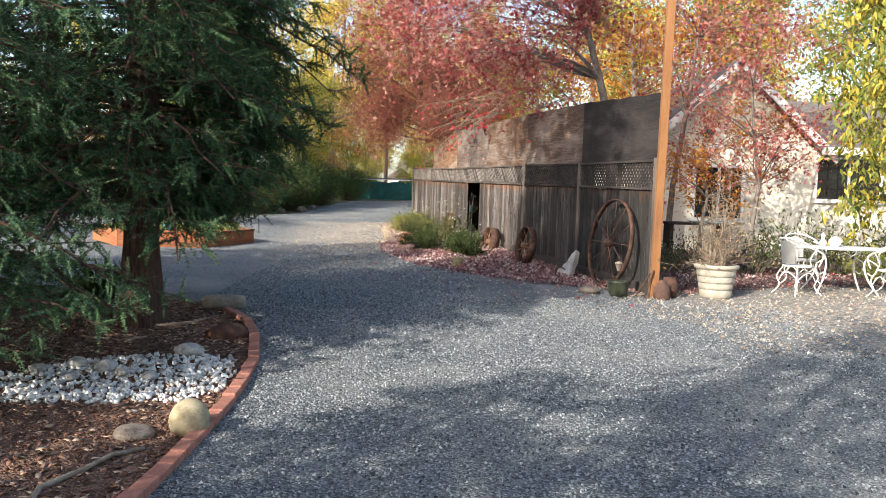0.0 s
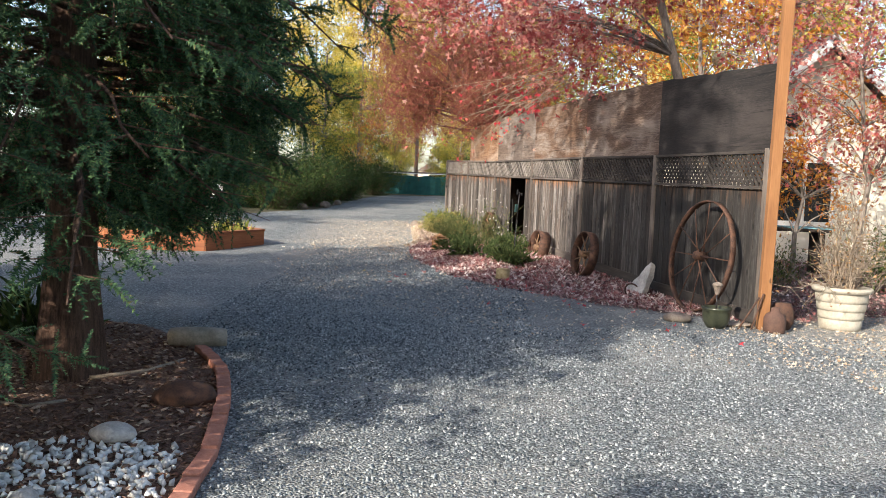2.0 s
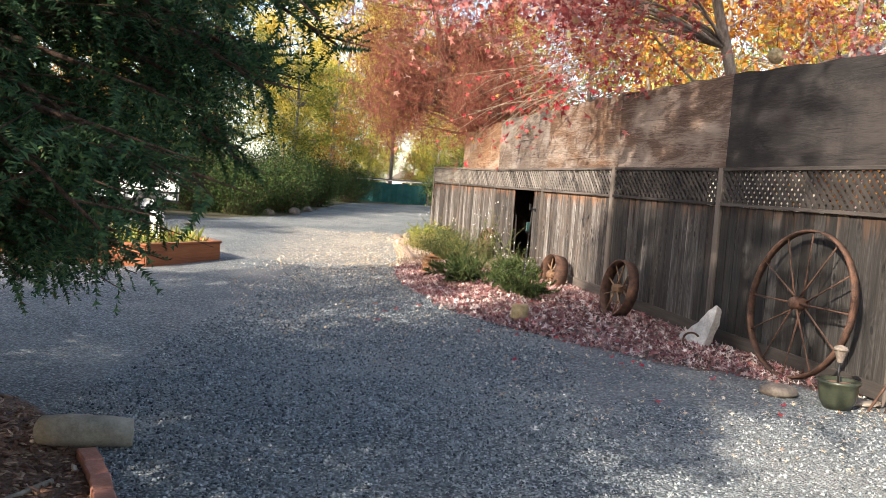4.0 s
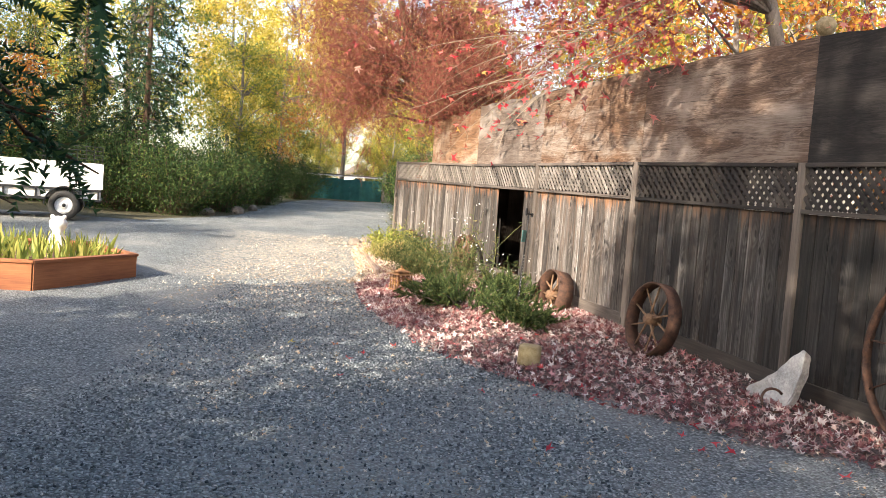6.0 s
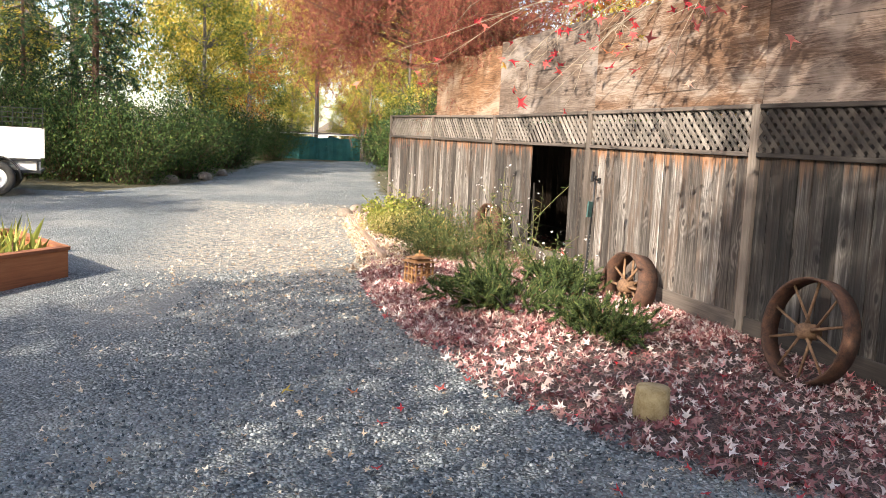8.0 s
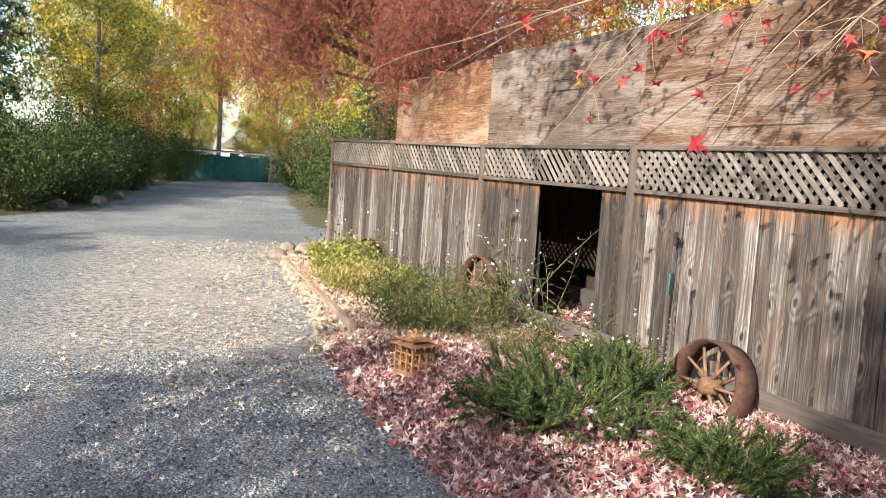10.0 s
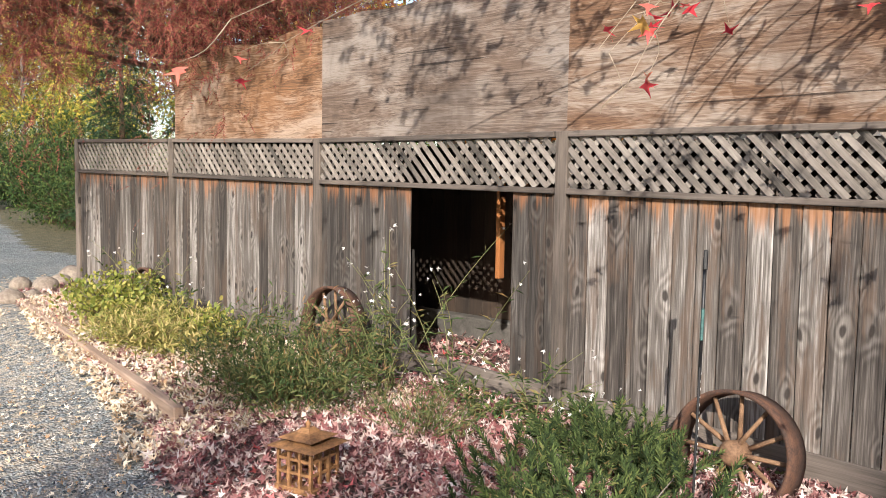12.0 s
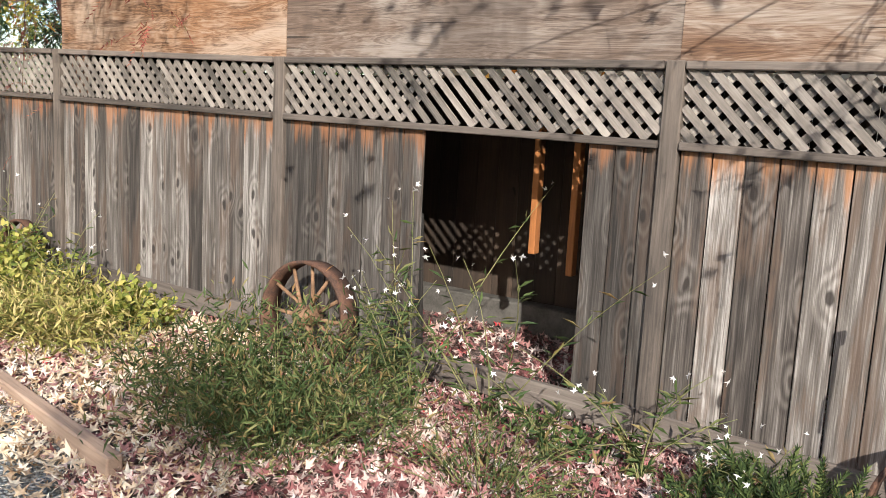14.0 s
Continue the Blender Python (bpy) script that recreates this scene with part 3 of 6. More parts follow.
def sstep(x, a, b):
    u = np.clip((x - a) / (b - a), 0, 1)
    return u * u * (3 - 2 * u)


def height(x, y):
    """The ground: a gentle rise ahead, with the bed along the fence a little higher."""
    x, y = np.asarray(x, float), np.asarray(y, float)
    z = 0.0172 * np.clip(y, -30, 24) + 0.0188 * np.clip(y - 24, 0, 50)
    fx = np.interp(y, [p[1] for p in POST_AT], [p[0] for p in POST_AT])
    d = (fx - x) * 0.96
    bump = 0.125 * (1 - sstep(d, 1.45, 2.05)) * sstep(y, 14, 19) * (1 - 0.6 * sstep(y, 23.5, 27)) * (1 - sstep(-d, 3, 6))
    z = z + bump + 0.012 * np.sin(x * 1.7 + 0.6 * y) * np.sin(y * 0.9)
    return z


def H(x, y):
    return float(height(x, y))


def inside(poly, x, y):
    """Signed distance to a polygon, positive inside."""
    p = np.array(poly)
    q = np.roll(p, -1, 0)
    best = np.full(x.shape, 1e9)
    odd = np.zeros(x.shape, bool)
    for (ax, ay), (bx, by) in zip(p, q):
        ex, ey = bx - ax, by - ay
        u = np.clip(((x - ax) * ex + (y - ay) * ey) / (ex * ex + ey * ey), 0, 1)
        best = np.minimum(best, np.hypot(x - ax - u * ex, y - ay - u * ey))
        cross = ((ay > y) != (by > y)) & (x < (bx - ax) * (y - ay) / (by - ay + 1e-12) + ax)
        odd ^= cross
    return np.where(odd, best, -best)


BRICK_LINE = [(-1.75, 1.2), (-1.52, 2.6), (-1.42, 4.09), (-1.41, 4.95), (-1.42, 5.69), (-1.46, 6.39), (-1.54, 7.18), (-1.75, 8.16), (-1.98, 8.9), (-2.23, 9.4), (-2.44, 9.75)]
MULCH = [(-2.4, -9)] + [(x - 0.05, y) for x, y in BRICK_LINE] + [(-2.6, 10.0), (-3.3, 10.7), (-5, 11.2), (-9, 11.4), (-14, 9), (-14, -9)]
LEAFBED = [(-1.6, 26.3), (-1.62, 25.1), (-1.22, 20.9), (-1.36, 19.8), (-1.2, 18.3), (-1.02, 17.4), (-0.52, 15.7), (0.06, 14.75), (0.82, 14.0), (1.54, 13.3),
           (2.45, 12.75), (3.1, 12.5), (4.6, 13.2), (6.0, 14.0), (9, 14.6), (14, 15), (14, 30), (-0.5, 27.2)]
WILD = [(-7.2, 29.5), (-5.7, 34), (-5.9, 43), (-5.3, 52), (-0.8, 53), (-1.2, 40), (-1.0, 31.5), (1.0, 28.5), (14, 31), (60, 15), (60, 120), (-60, 120), (-60, 31)]
# YARD and SUNNY: leaf-strewn gravel, also tinted paler for the sun on it.
YARD = [(3.0, 11.2), (4.5, 9.5), (8, 8.8), (12, 9), (12, 14.8), (7, 14), (3.6, 12.6)]
SUNNY = [(-4.2, 19.8), (-1.3, 19.0), (-0.8, 27.5), (-5.0, 29)]


def make_ground():
    xs = np.concatenate([[-500, -200, -90, -50, -30, -20], np.arange(-14, 14.01, 0.2), [17, 22, 32, 50, 90, 200, 500]])
    ys = np.concatenate([[-500, -200, -80, -40, -25, -15], np.arange(-8, 32.01, 0.2), np.arange(33, 62, 1.0), [70, 85, 120, 220, 600]])
    X, Y = np.meshgrid(xs, ys)
    Z = height(X, Y)
    nx, ny = len(xs), len(ys)
    me = bpy.data.meshes.new("ground")
    v = np.stack([X, Y, Z], 2).reshape(-1, 3)
    i = (np.arange(ny - 1)[:, None] * nx + np.arange(nx - 1)[None]).reshape(-1)
    f = np.stack([i, i + 1, i + 1 + nx, i + nx], 1)
    me.from_pydata(v.tolist(), [], f.tolist())
    me.polygons.foreach_set("use_smooth", [True] * len(f))
    for name, polys in (("leafbed", (LEAFBED,)), ("mulchbed", (MULCH,)), ("wild", (WILD,)), ("sunlit_leafy_gravel", (SUNNY, YARD))):
        a = me.attributes.new(name, 'FLOAT', 'POINT')
        d = np.max([inside(p, X, Y) for p in polys], axis=0)
        a.data.foreach_set("value", d.reshape(-1).astype(np.float32))
    return tagged(part("ground", me, M_GROUND, None), "blue-grey gravel drive with mulch and leafy beds", "ground", kind="structure")


make_ground()


def points_in(poly, n, x0, x1, y0, y1, margin=0.0):
    x, y = rng.uniform(x0, x1, n), rng.uniform(y0, y1, n)
    k = inside(poly, x, y) > margin
    return x[k], y[k]


def on_ground(x, y, up=0.0):
    return np.stack([x, y, height(x, y) + up], 1)


# ---- the fence ----
CAP_Z = [2.18, 2.19, 2.215, 2.226, 2.236, 2.288, 2.33]
RAIL_Z = [1.76, 1.79, 1.825, 1.86, 1.89, 1.93, 1.96]
FOOT_Z = [0.24, 0.29, 0.42, 0.50, 0.56, 0.58, 0.57]


def bar_between(a, b, w, h):
    """A squared timber between two points: bmesh in world places, h upwards, w across."""
    a, b = Vector(a), Vector(b)
    d = b - a
    rot = d.to_track_quat('X', 'Z').to_matrix().to_4x4()
    return rot, (a + b) / 2, d.length


def timber(name, a, b, w, h, material, parent, label=""):
    rot, mid, length = bar_between(a, b, w, h)
    ob = part(name, boxed((length, w, h), bevel=min(w, h) * 0.12), material, parent, label)
    ob.matrix_world = Matrix.Translation(mid) @ rot
    return ob


def make_fence():
    fence = thing("wooden_fence", "weathered grey board fence with lattice top along the drive", "fence")
    board_meshes = []
    for k in range(4):
        r = random.Random(k)
        bm = boxed((0.1345, 0.018, 2.0), bevel=0.003)
        for v in bm.verts:
            v.co.z += 0.006 * r.uniform(-1, 1) if v.co.z < 0 else 0
            v.co.x += 0.002 * r.uniform(-1, 1)
        me = bpy.data.meshes.new("board")
        bm.to_mesh(me)
        bm.free()
        me.materials.append(M_BOARD)
        board_meshes.append(me)
    bay_meshes = []
    # bays 0 and 1 take the boards with painted shade
    for mat in (M_BOARD_DEEP_SHADE, M_BOARD_SHADY, M_BOARD_SILVER, M_BOARD_BROWN, M_BOARD, M_BOARD):
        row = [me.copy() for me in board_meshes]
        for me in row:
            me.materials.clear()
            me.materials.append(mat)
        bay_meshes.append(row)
    slat_me = bpy.data.meshes.new("slat")
    bm = boxed((1.0, 0.006, 0.036))
    bm.to_mesh(slat_me)
    bm.free()
    slat_me.materials.append(M_SLAT)
    r = random.Random(3)
    for k, (x, y) in enumerate(POST_AT):
        z0, z1 = H(x, y) - 0.2, CAP_Z[k] + (0.0 if k else 0.02)
        p = part("post", boxed((0.088, 0.088, z1 - z0), bevel=0.005), M_POST, fence)
        d = Vector(POST_AT[min(k + 1, 6)]) - Vector(POST_AT[max(k - 1, 0)])
        p.matrix_world = Matrix.Translation((x, y, (z0 + z1) / 2)) @ Matrix.Rotation(math.atan2(d.y, d.x), 4, 'Z')
    for k in range(6):
        a, b = Vector(POST_AT[k]), Vector(POST_AT[k + 1])
        d = (b - a)
        length = d.length
        e = d / length
        n = Vector((-e.y, e.x))                       # towards the drive
        turn = math.atan2(d.y, d.x)

        def at(u, off, zl, dz=0.0):
            p = a + e * u + n * off
            return Vector((p.x, p.y, zl[k] + (zl[k + 1] - zl[k]) * u / length + dz))
        lo, hi = 0.05, length - 0.05
        # rails and lattice of bays 0 and 1 carry shade in their colour too
        rail_mat = M_RAIL_SHADY if k < 2 else M_RAIL
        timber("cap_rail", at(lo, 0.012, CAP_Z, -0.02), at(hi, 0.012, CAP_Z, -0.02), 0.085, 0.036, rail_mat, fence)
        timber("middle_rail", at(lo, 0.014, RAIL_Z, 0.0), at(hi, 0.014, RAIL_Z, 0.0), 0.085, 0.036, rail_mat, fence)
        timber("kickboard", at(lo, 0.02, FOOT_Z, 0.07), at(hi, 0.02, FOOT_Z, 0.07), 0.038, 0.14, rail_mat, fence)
        if k != 3:
            timber("back_rail", at(lo, -0.045, RAIL_Z, -0.55), at(hi, -0.045, RAIL_Z, -0.55), 0.038, 0.085, rail_mat, fence)
        # boards
        nb = 17
        pitch = (hi - lo) / nb
        for i in range(nb + (k == 3)):
            u = lo + (i + 0.5) * pitch - (0.065 if k == 3 else 0)
            if k == 3 and 0.34 < u < 1.30:
                continue                               # the opening
            zb, zt = at(u, 0, FOOT_Z, 0.135).z, at(u, 0, RAIL_Z, -0.02).z
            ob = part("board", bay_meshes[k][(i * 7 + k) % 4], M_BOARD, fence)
            p = at(u, 0.008 + 0.004 * r.uniform(-1, 1), RAIL_Z)
            ob.matrix_world = (Matrix.Translation((p.x, p.y, (zb + zt) / 2)) @ Matrix.Rotation(turn + r.uniform(-0.02, 0.02), 4, 'Z')
                               @ Matrix.Rotation(r.uniform(-0.004, 0.004), 4, 'Y') @ Matrix.Diagonal((pitch / 0.1405, 1, (zt - zb) / 2.0, 1)))
        # lattice: two layers of slats
        hgt = CAP_Z[k] - RAIL_Z[k] - 0.056
        many = []
        for layer, lean in ((0, 1), (1, -1)):
            step = 0.092
            for i in range(int((length + hgt) / step) + 2):
                u0 = lo - hgt + i * step if lean > 0 else lo + i * step
                ua, ub, za, zb = u0, u0 + lean * hgt, 0.0, hgt
                if lean < 0:
                    ua, ub = u0, u0 - hgt
                # clip to the bay
                (la, lza), (lb, lzb) = sorted([(ua, za), (ub, zb)])
                if lb <= lo + 0.02 or la >= hi - 0.02:
                    continue
                g = (lzb - lza) / (lb - la)
                ca, cb = max(la, lo), min(lb, hi)
                pa, pb = lza + g * (ca - la), lza + g * (cb - la)
                if k == 3 and layer == 1 and 1.15 < u0 < 1.5:
                    continue                           # broken slats
                many.append((at(ca, 0.028 - 0.018 * layer, RAIL_Z, 0.018 + pa), at(cb, 0.028 - 0.018 * layer, RAIL_Z, 0.018 + pb)))
        if k in (2, 3, 4):
            for p, q in many:
                rot, mid, ln = bar_between(p, q, 0, 0)
                ob = part("slat", slat_me, M_SLAT, fence)
                ob.matrix_world = Matrix.Translation(mid) @ rot @ Matrix.Diagonal((ln, 1, 1, 1))
        else:
            bm = bmesh.new()
            for p, q in many:
                rot, mid, ln = bar_between(p, q, 0, 0)
                box(bm, (ln, 0.006, 0.036), mid, rot)
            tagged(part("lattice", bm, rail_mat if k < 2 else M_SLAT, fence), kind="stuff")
    return fence


make_fence()
PLY_TOP = [3.12, 3.22, 3.21, 3.19, 3.17, 3.06]


def make_plywood():
    ply = thing("plywood_screen", "tall weathered plywood sheets fixed above the fence", "screen")
    for k in range(5):
        a, b = Vector(POST_AT[k]), Vector(POST_AT[k + 1])
        e = (b - a).normalized()
        n = Vector((-e.y, e.x))
        turn = math.atan2(e.y, e.x)
        off = -0.02 - 0.006 * (k % 2)
        bm = bmesh.new()
        m = 10
        pa = a + n * off
        rows = []
        for i in range(m + 1):
            u = (b - a).length * i / m - (0.0 if k else 0.03 * (1 - i / m))
            zt = PLY_TOP[k] + (PLY_TOP[k + 1] - PLY_TOP[k]) * i / m + 0.012 * math.sin(2.2 * i + k)
            if k == 4:
                zt = 3.12 + 0.03 * math.sin(i * 1.3) - 0.006 * i
            zb = CAP_Z[k] + (CAP_Z[k + 1] - CAP_Z[k]) * i / m - 0.03
            rows.append([bm.verts.new((u, s * 0.009, z)) for z in (zb, zt) for s in (-1, 1)])
        for p, q in zip(rows, rows[1:]):
            for i0, i1 in ((0, 2), (3, 1), (2, 3), (1, 0)):
                bm.faces.new((p[i0], p[i1], q[i1], q[i0]))
        bm.faces.new((rows[0][0], rows[0][1], rows[0][3], rows[0][2]))
        bm.faces.new((rows[-1][0], rows[-1][2], rows[-1][3], rows[-1][1]))
        bmesh.ops.recalc_face_normals(bm, faces=bm.faces)
        # the first sheet's near-black is part its own tone, part painted shade
        ob = part("sheet", bm, (M_PLY_DARK_SHADED, M_PLY_BROWN, M_PLY, M_PLY_GREY, M_PLY_ORANGE)[k], ply, ("nearly black plywood sheet", "dark brown plywood sheet", "bleached brown plywood sheet", "grey-brown plywood sheet", "orange-brown plywood sheet")[k])
        ob.matrix_world = Matrix.Translation((pa.x, pa.y, 0)) @ Matrix.Rotation(turn, 4, 'Z')
        for i in ((0.02, 0.5) if k != 3 else (0.02,)):
            u = a + e * ((b - a).length * i) + n * (off - 0.05)
            st = part("batten", boxed((0.085, 0.04, PLY_TOP[k] - 0.4), bevel=0.004), M_POST, ply)
            st.matrix_world = Matrix.Translation((u.x, u.y, 0.2 + (PLY_TOP[k] - 0.4) / 2 + 0.1)) @ Matrix.Rotation(turn, 4, 'Z')
    return ply


make_plywood()
pole = part("pole", boxed((0.115, 0.095, 6.0), bevel=0.006), M_CEDAR, None)
tagged(pole, "tall raw orange cedar pole at the end of the fence", "pole")
pole.matrix_world = Matrix.Translation((3.06, 12.08, 3.15)) @ Matrix.Rotation(0.012, 4, 'Y')

# ---- shed behind the fence ----
def fence_at(y, off=0.0):
    """A point of the fence line at y, off metres towards the drive."""
    x = float(np.interp(y, [p[1] for p in POST_AT], [p[0] for p in POST_AT]))
    return Vector((x - 0.963 * off, y - 0.27 * off))


def make_shed():
    shed = thing("lean_to_shed", "dark wooden lean-to shed behind the fence opening", "shed")
    e = (Vector(POST_AT[5]) - Vector(POST_AT[2])).normalized()
    turn = math.atan2(e.y, e.x)
    mid = fence_at(20.6, -1.56)
    for k in range(40):
        p = mid + e * (-3.4 + k * 0.172)
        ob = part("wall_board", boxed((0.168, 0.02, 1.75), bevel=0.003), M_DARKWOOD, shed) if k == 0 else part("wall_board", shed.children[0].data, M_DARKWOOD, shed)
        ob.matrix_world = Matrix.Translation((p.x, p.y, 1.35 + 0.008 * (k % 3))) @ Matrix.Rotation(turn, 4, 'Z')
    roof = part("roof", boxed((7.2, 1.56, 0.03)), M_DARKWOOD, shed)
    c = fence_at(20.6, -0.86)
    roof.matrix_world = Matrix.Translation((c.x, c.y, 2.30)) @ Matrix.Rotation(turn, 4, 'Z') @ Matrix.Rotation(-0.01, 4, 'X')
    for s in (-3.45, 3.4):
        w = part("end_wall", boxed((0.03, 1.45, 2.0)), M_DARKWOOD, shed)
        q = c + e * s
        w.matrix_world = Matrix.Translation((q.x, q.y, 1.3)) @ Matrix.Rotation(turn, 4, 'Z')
    # studs stop short: only their sunlit upper lengths are built
    for x, y, z0, z1, w in ((1.17, 20.5, 1.2, 1.95, 0.04), (1.27, 20.3, 1.1, 1.95, 0.04)):
        st = part("stud", boxed((w, 0.06, z1 - z0), bevel=0.004), M_SUNLIT_STUD, shed, "short orange stud, tinted by the sun on it")
        st.matrix_world = Matrix.Translation((x, y, (z0 + z1) / 2)) @ Matrix.Rotation(turn, 4, 'Z')
    # concrete coloured dark to stand for the shade behind the opening
    foot = part("footing", boxed((6.6, 0.14, 0.22), bevel=0.012), plain_mat("shaded_concrete", (0.05, 0.045, 0.04), (0.11, 0.10, 0.09), 9, 0.95), shed, "grey concrete footing")
    q = fence_at(20.6, -1.46)
    foot.matrix_world = Matrix.Translation((q.x, q.y, H(q.x, q.y) + 0.09)) @ Matrix.Rotation(turn, 4, 'Z')
    q = fence_at(20.05, -0.62)
    latch = part("latch", boxed((0.03, 0.02, 0.17), bevel=0.005), M_RIM, shed, "pale metal latch")
    latch.matrix_world = Matrix.Translation((q.x, q.y, 1.6)) @ Matrix.Rotation(turn, 4, 'Z')
    for k in range(3):
        q = fence_at(19.95 + 0.16 * k, -0.3)
        dk = part("deck_plank", boxed((0.6, 0.135, 0.03), bevel=0.004), M_DARKWOOD, shed)
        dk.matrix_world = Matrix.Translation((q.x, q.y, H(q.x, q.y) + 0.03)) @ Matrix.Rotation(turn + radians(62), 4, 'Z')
    return shed


make_shed()
q = fence_at(20.83, -0.07)
plank = part("loose_plank", boxed((0.10, 0.022, 0.92), bevel=0.003), M_BOARD_DEEP_SHADE, None)
tagged(plank, "dark loose plank leaning inside the fence opening", "plank")
plank.matrix_world = Matrix.Translation((q.x, q.y, H(q.x, q.y) + 0.46)) @ Matrix.Rotation(-1.29, 4, 'Z') @ Matrix.Rotation(-0.05, 4, 'Y')


# ---- wheels, rock, pots and stakes along the fence ----
def wheel(label, at, radius, tread, spokes, hub_r, material, spoke_r, lean=0.0, yaw=None, thick=0.018):
    w = thing("wagon_wheel", label, "wheel", group="old wheels along the fence")
    rim = lathe([(radius, -tread / 2), (radius, tread / 2), (radius - thick, tread / 2), (radius - thick, -tread / 2)], 44, close=True)
    part("rim", rim, material, w)
    part("hub", lathe([(0.001, -0.09), (hub_r * 0.7, -0.085), (hub_r, -0.05), (hub_r, 0.05), (hub_r * 0.7, 0.085), (0.001, 0.09)], 16), M_RUST_PALE if spoke_r > 0.01 else material, w)
    bm = bmesh.new()
    tube(bm, [(hub_r * 0.8, 0, 0.035), (radius - thick, 0, -0.005)], [spoke_r, spoke_r * 0.8], 6)
    me = bpy.data.meshes.new("spoke")
    bm.to_mesh(me)
    bm.free()
    me.materials.append(M_RUST_PALE if spoke_r > 0.01 else material)
    for i in range(spokes):
        s = part("spoke", me, material, w)
        s.matrix_basis = Matrix.Rotation(2 * math.pi * i / spokes, 4, 'Z') @ Matrix.Diagonal((1, 1, 1 if i % 2 else -1, 1))
    face = math.atan2(-0.27, -0.963) if yaw is None else yaw
    w.matrix_world = Matrix.Translation(at) @ Matrix.Rotation(face, 4, 'Z') @ Matrix.Rotation(radians(90) - lean, 4, 'Y')
    return w


wheel("tall rusty spoked iron wheel leaning on the fence", (2.56, 13.05, 0.92), 0.68, 0.07, 12, 0.06, M_RUST, 0.009, 0.14)
wheel("rusty iron wheel with thin spokes leaning on the fence", (1.55, 15.96, 0.66), 0.36, 0.14, 10, 0.055, M_RUST, 0.0115, 0.16)
wheel("small rusty wheel with wide tread and wooden-looking spokes", (1.0, 18.15, 0.585), 0.31, 0.2, 12, 0.065, M_RUST, 0.014, 0.2)
wheel("rusty iron wheel standing among weeds", (0.14, 21.2, 0.80), 0.31, 0.13, 12, 0.06, M_RUST, 0.013, 0.1)
wheel("small rusty wheel half hidden by lime green plants", (-0.62, 24.25, 0.74), 0.25, 0.08, 10, 0.05, M_RUST, 0.011, 0.1)


def stone(name, size, at, material, label, category, seed=0, turn=0.0, rough=0.12, group="", flat=0.0, kind=""):
    bm = bmesh.new()
    bmesh.ops.create_icosphere(bm, subdivisions=3, radius=0.5)
    o = Vector((seed * 3.1, seed * 1.7, seed))
    for v in bm.verts:
        d = noise.noise(v.co * 2.3 + o) * 0.5 + noise.noise(v.co * 5.5 + o) * 0.25
        v.co *= 1 + rough * 2.2 * d
        if v.co.z < -0.3:
            v.co.z = -0.3
        v.co = Vector((v.co.x * size[0], v.co.y * size[1], (v.co.z + 0.3) * size[2]))
    for f in bm.faces:
        f.smooth = True
    return solid(name, bm, material, label, category, group, kind, Matrix.Translation(at) @ Matrix.Rotation(turn, 4, 'Z'))


def make_slab():
    """A jagged pale slab propped against the fence."""
    bm = bmesh.new()
    out = [(-0.38, -0.02), (-0.31, 0.06), (-0.2, 0.09), (-0.12, 0.18), (-0.02, 0.24), (0.05, 0.36), (0.13, 0.42), (0.19, 0.5), (0.26, 0.47), (0.25, 0.3), (0.27, 0.15), (0.2, -0.05), (-0.1, -0.06)]
    lo = [bm.verts.new((x, -0.05 + 0.01 * math.sin(9 * x), z)) for x, z in out]
    hi = [bm.verts.new((x * 0.93, 0.05, z * 0.95)) for x, z in out]
    bm.faces.new(lo)
    bm.faces.new(hi[::-1])
    for i in range(len(out)):
        j = (i + 1) % len(out)
        bm.faces.new((lo[j], lo[i], hi[i], hi[j]))
    bmesh.ops.bevel(bm, geom=list(bm.edges), offset=0.012, segments=2, affect='EDGES')
    bmesh.ops.triangulate(bm, faces=bm.faces)
    bmesh.ops.subdivide_edges(bm, edges=list(bm.edges), cuts=2, use_grid_fill=True)
    for v in bm.verts:
        v.co += Vector((0, 1, 0)) * noise.noise(v.co * 9) * 0.02
    m = Matrix.Translation((2.12, 14.48, 0.28)) @ Matrix.Rotation(radians(-74), 4, 'Z') @ Matrix.Rotation(radians(-14), 4, 'X') @ Matrix.Diagonal((0.86, 0.86, 0.9, 1))
    return solid("rock_slab", bm, M_ROCK, "jagged pale grey rock slab propped at the fence", "rock", m=m)


make_slab()
hs = bmesh.new()
tube(hs, [(0.09 * math.cos(a), 0.09 * math.sin(a), 0.012) for a in np.linspace(0.6, 5.6, 16)], 0.011, 6)
solid("horseshoe", hs, M_RUST, "rusty iron ring leaning on the pale rock", "ring", m=Matrix.Translation((1.98, 14.22, 0.33)) @ Matrix.Rotation(radians(70), 4, 'X'))


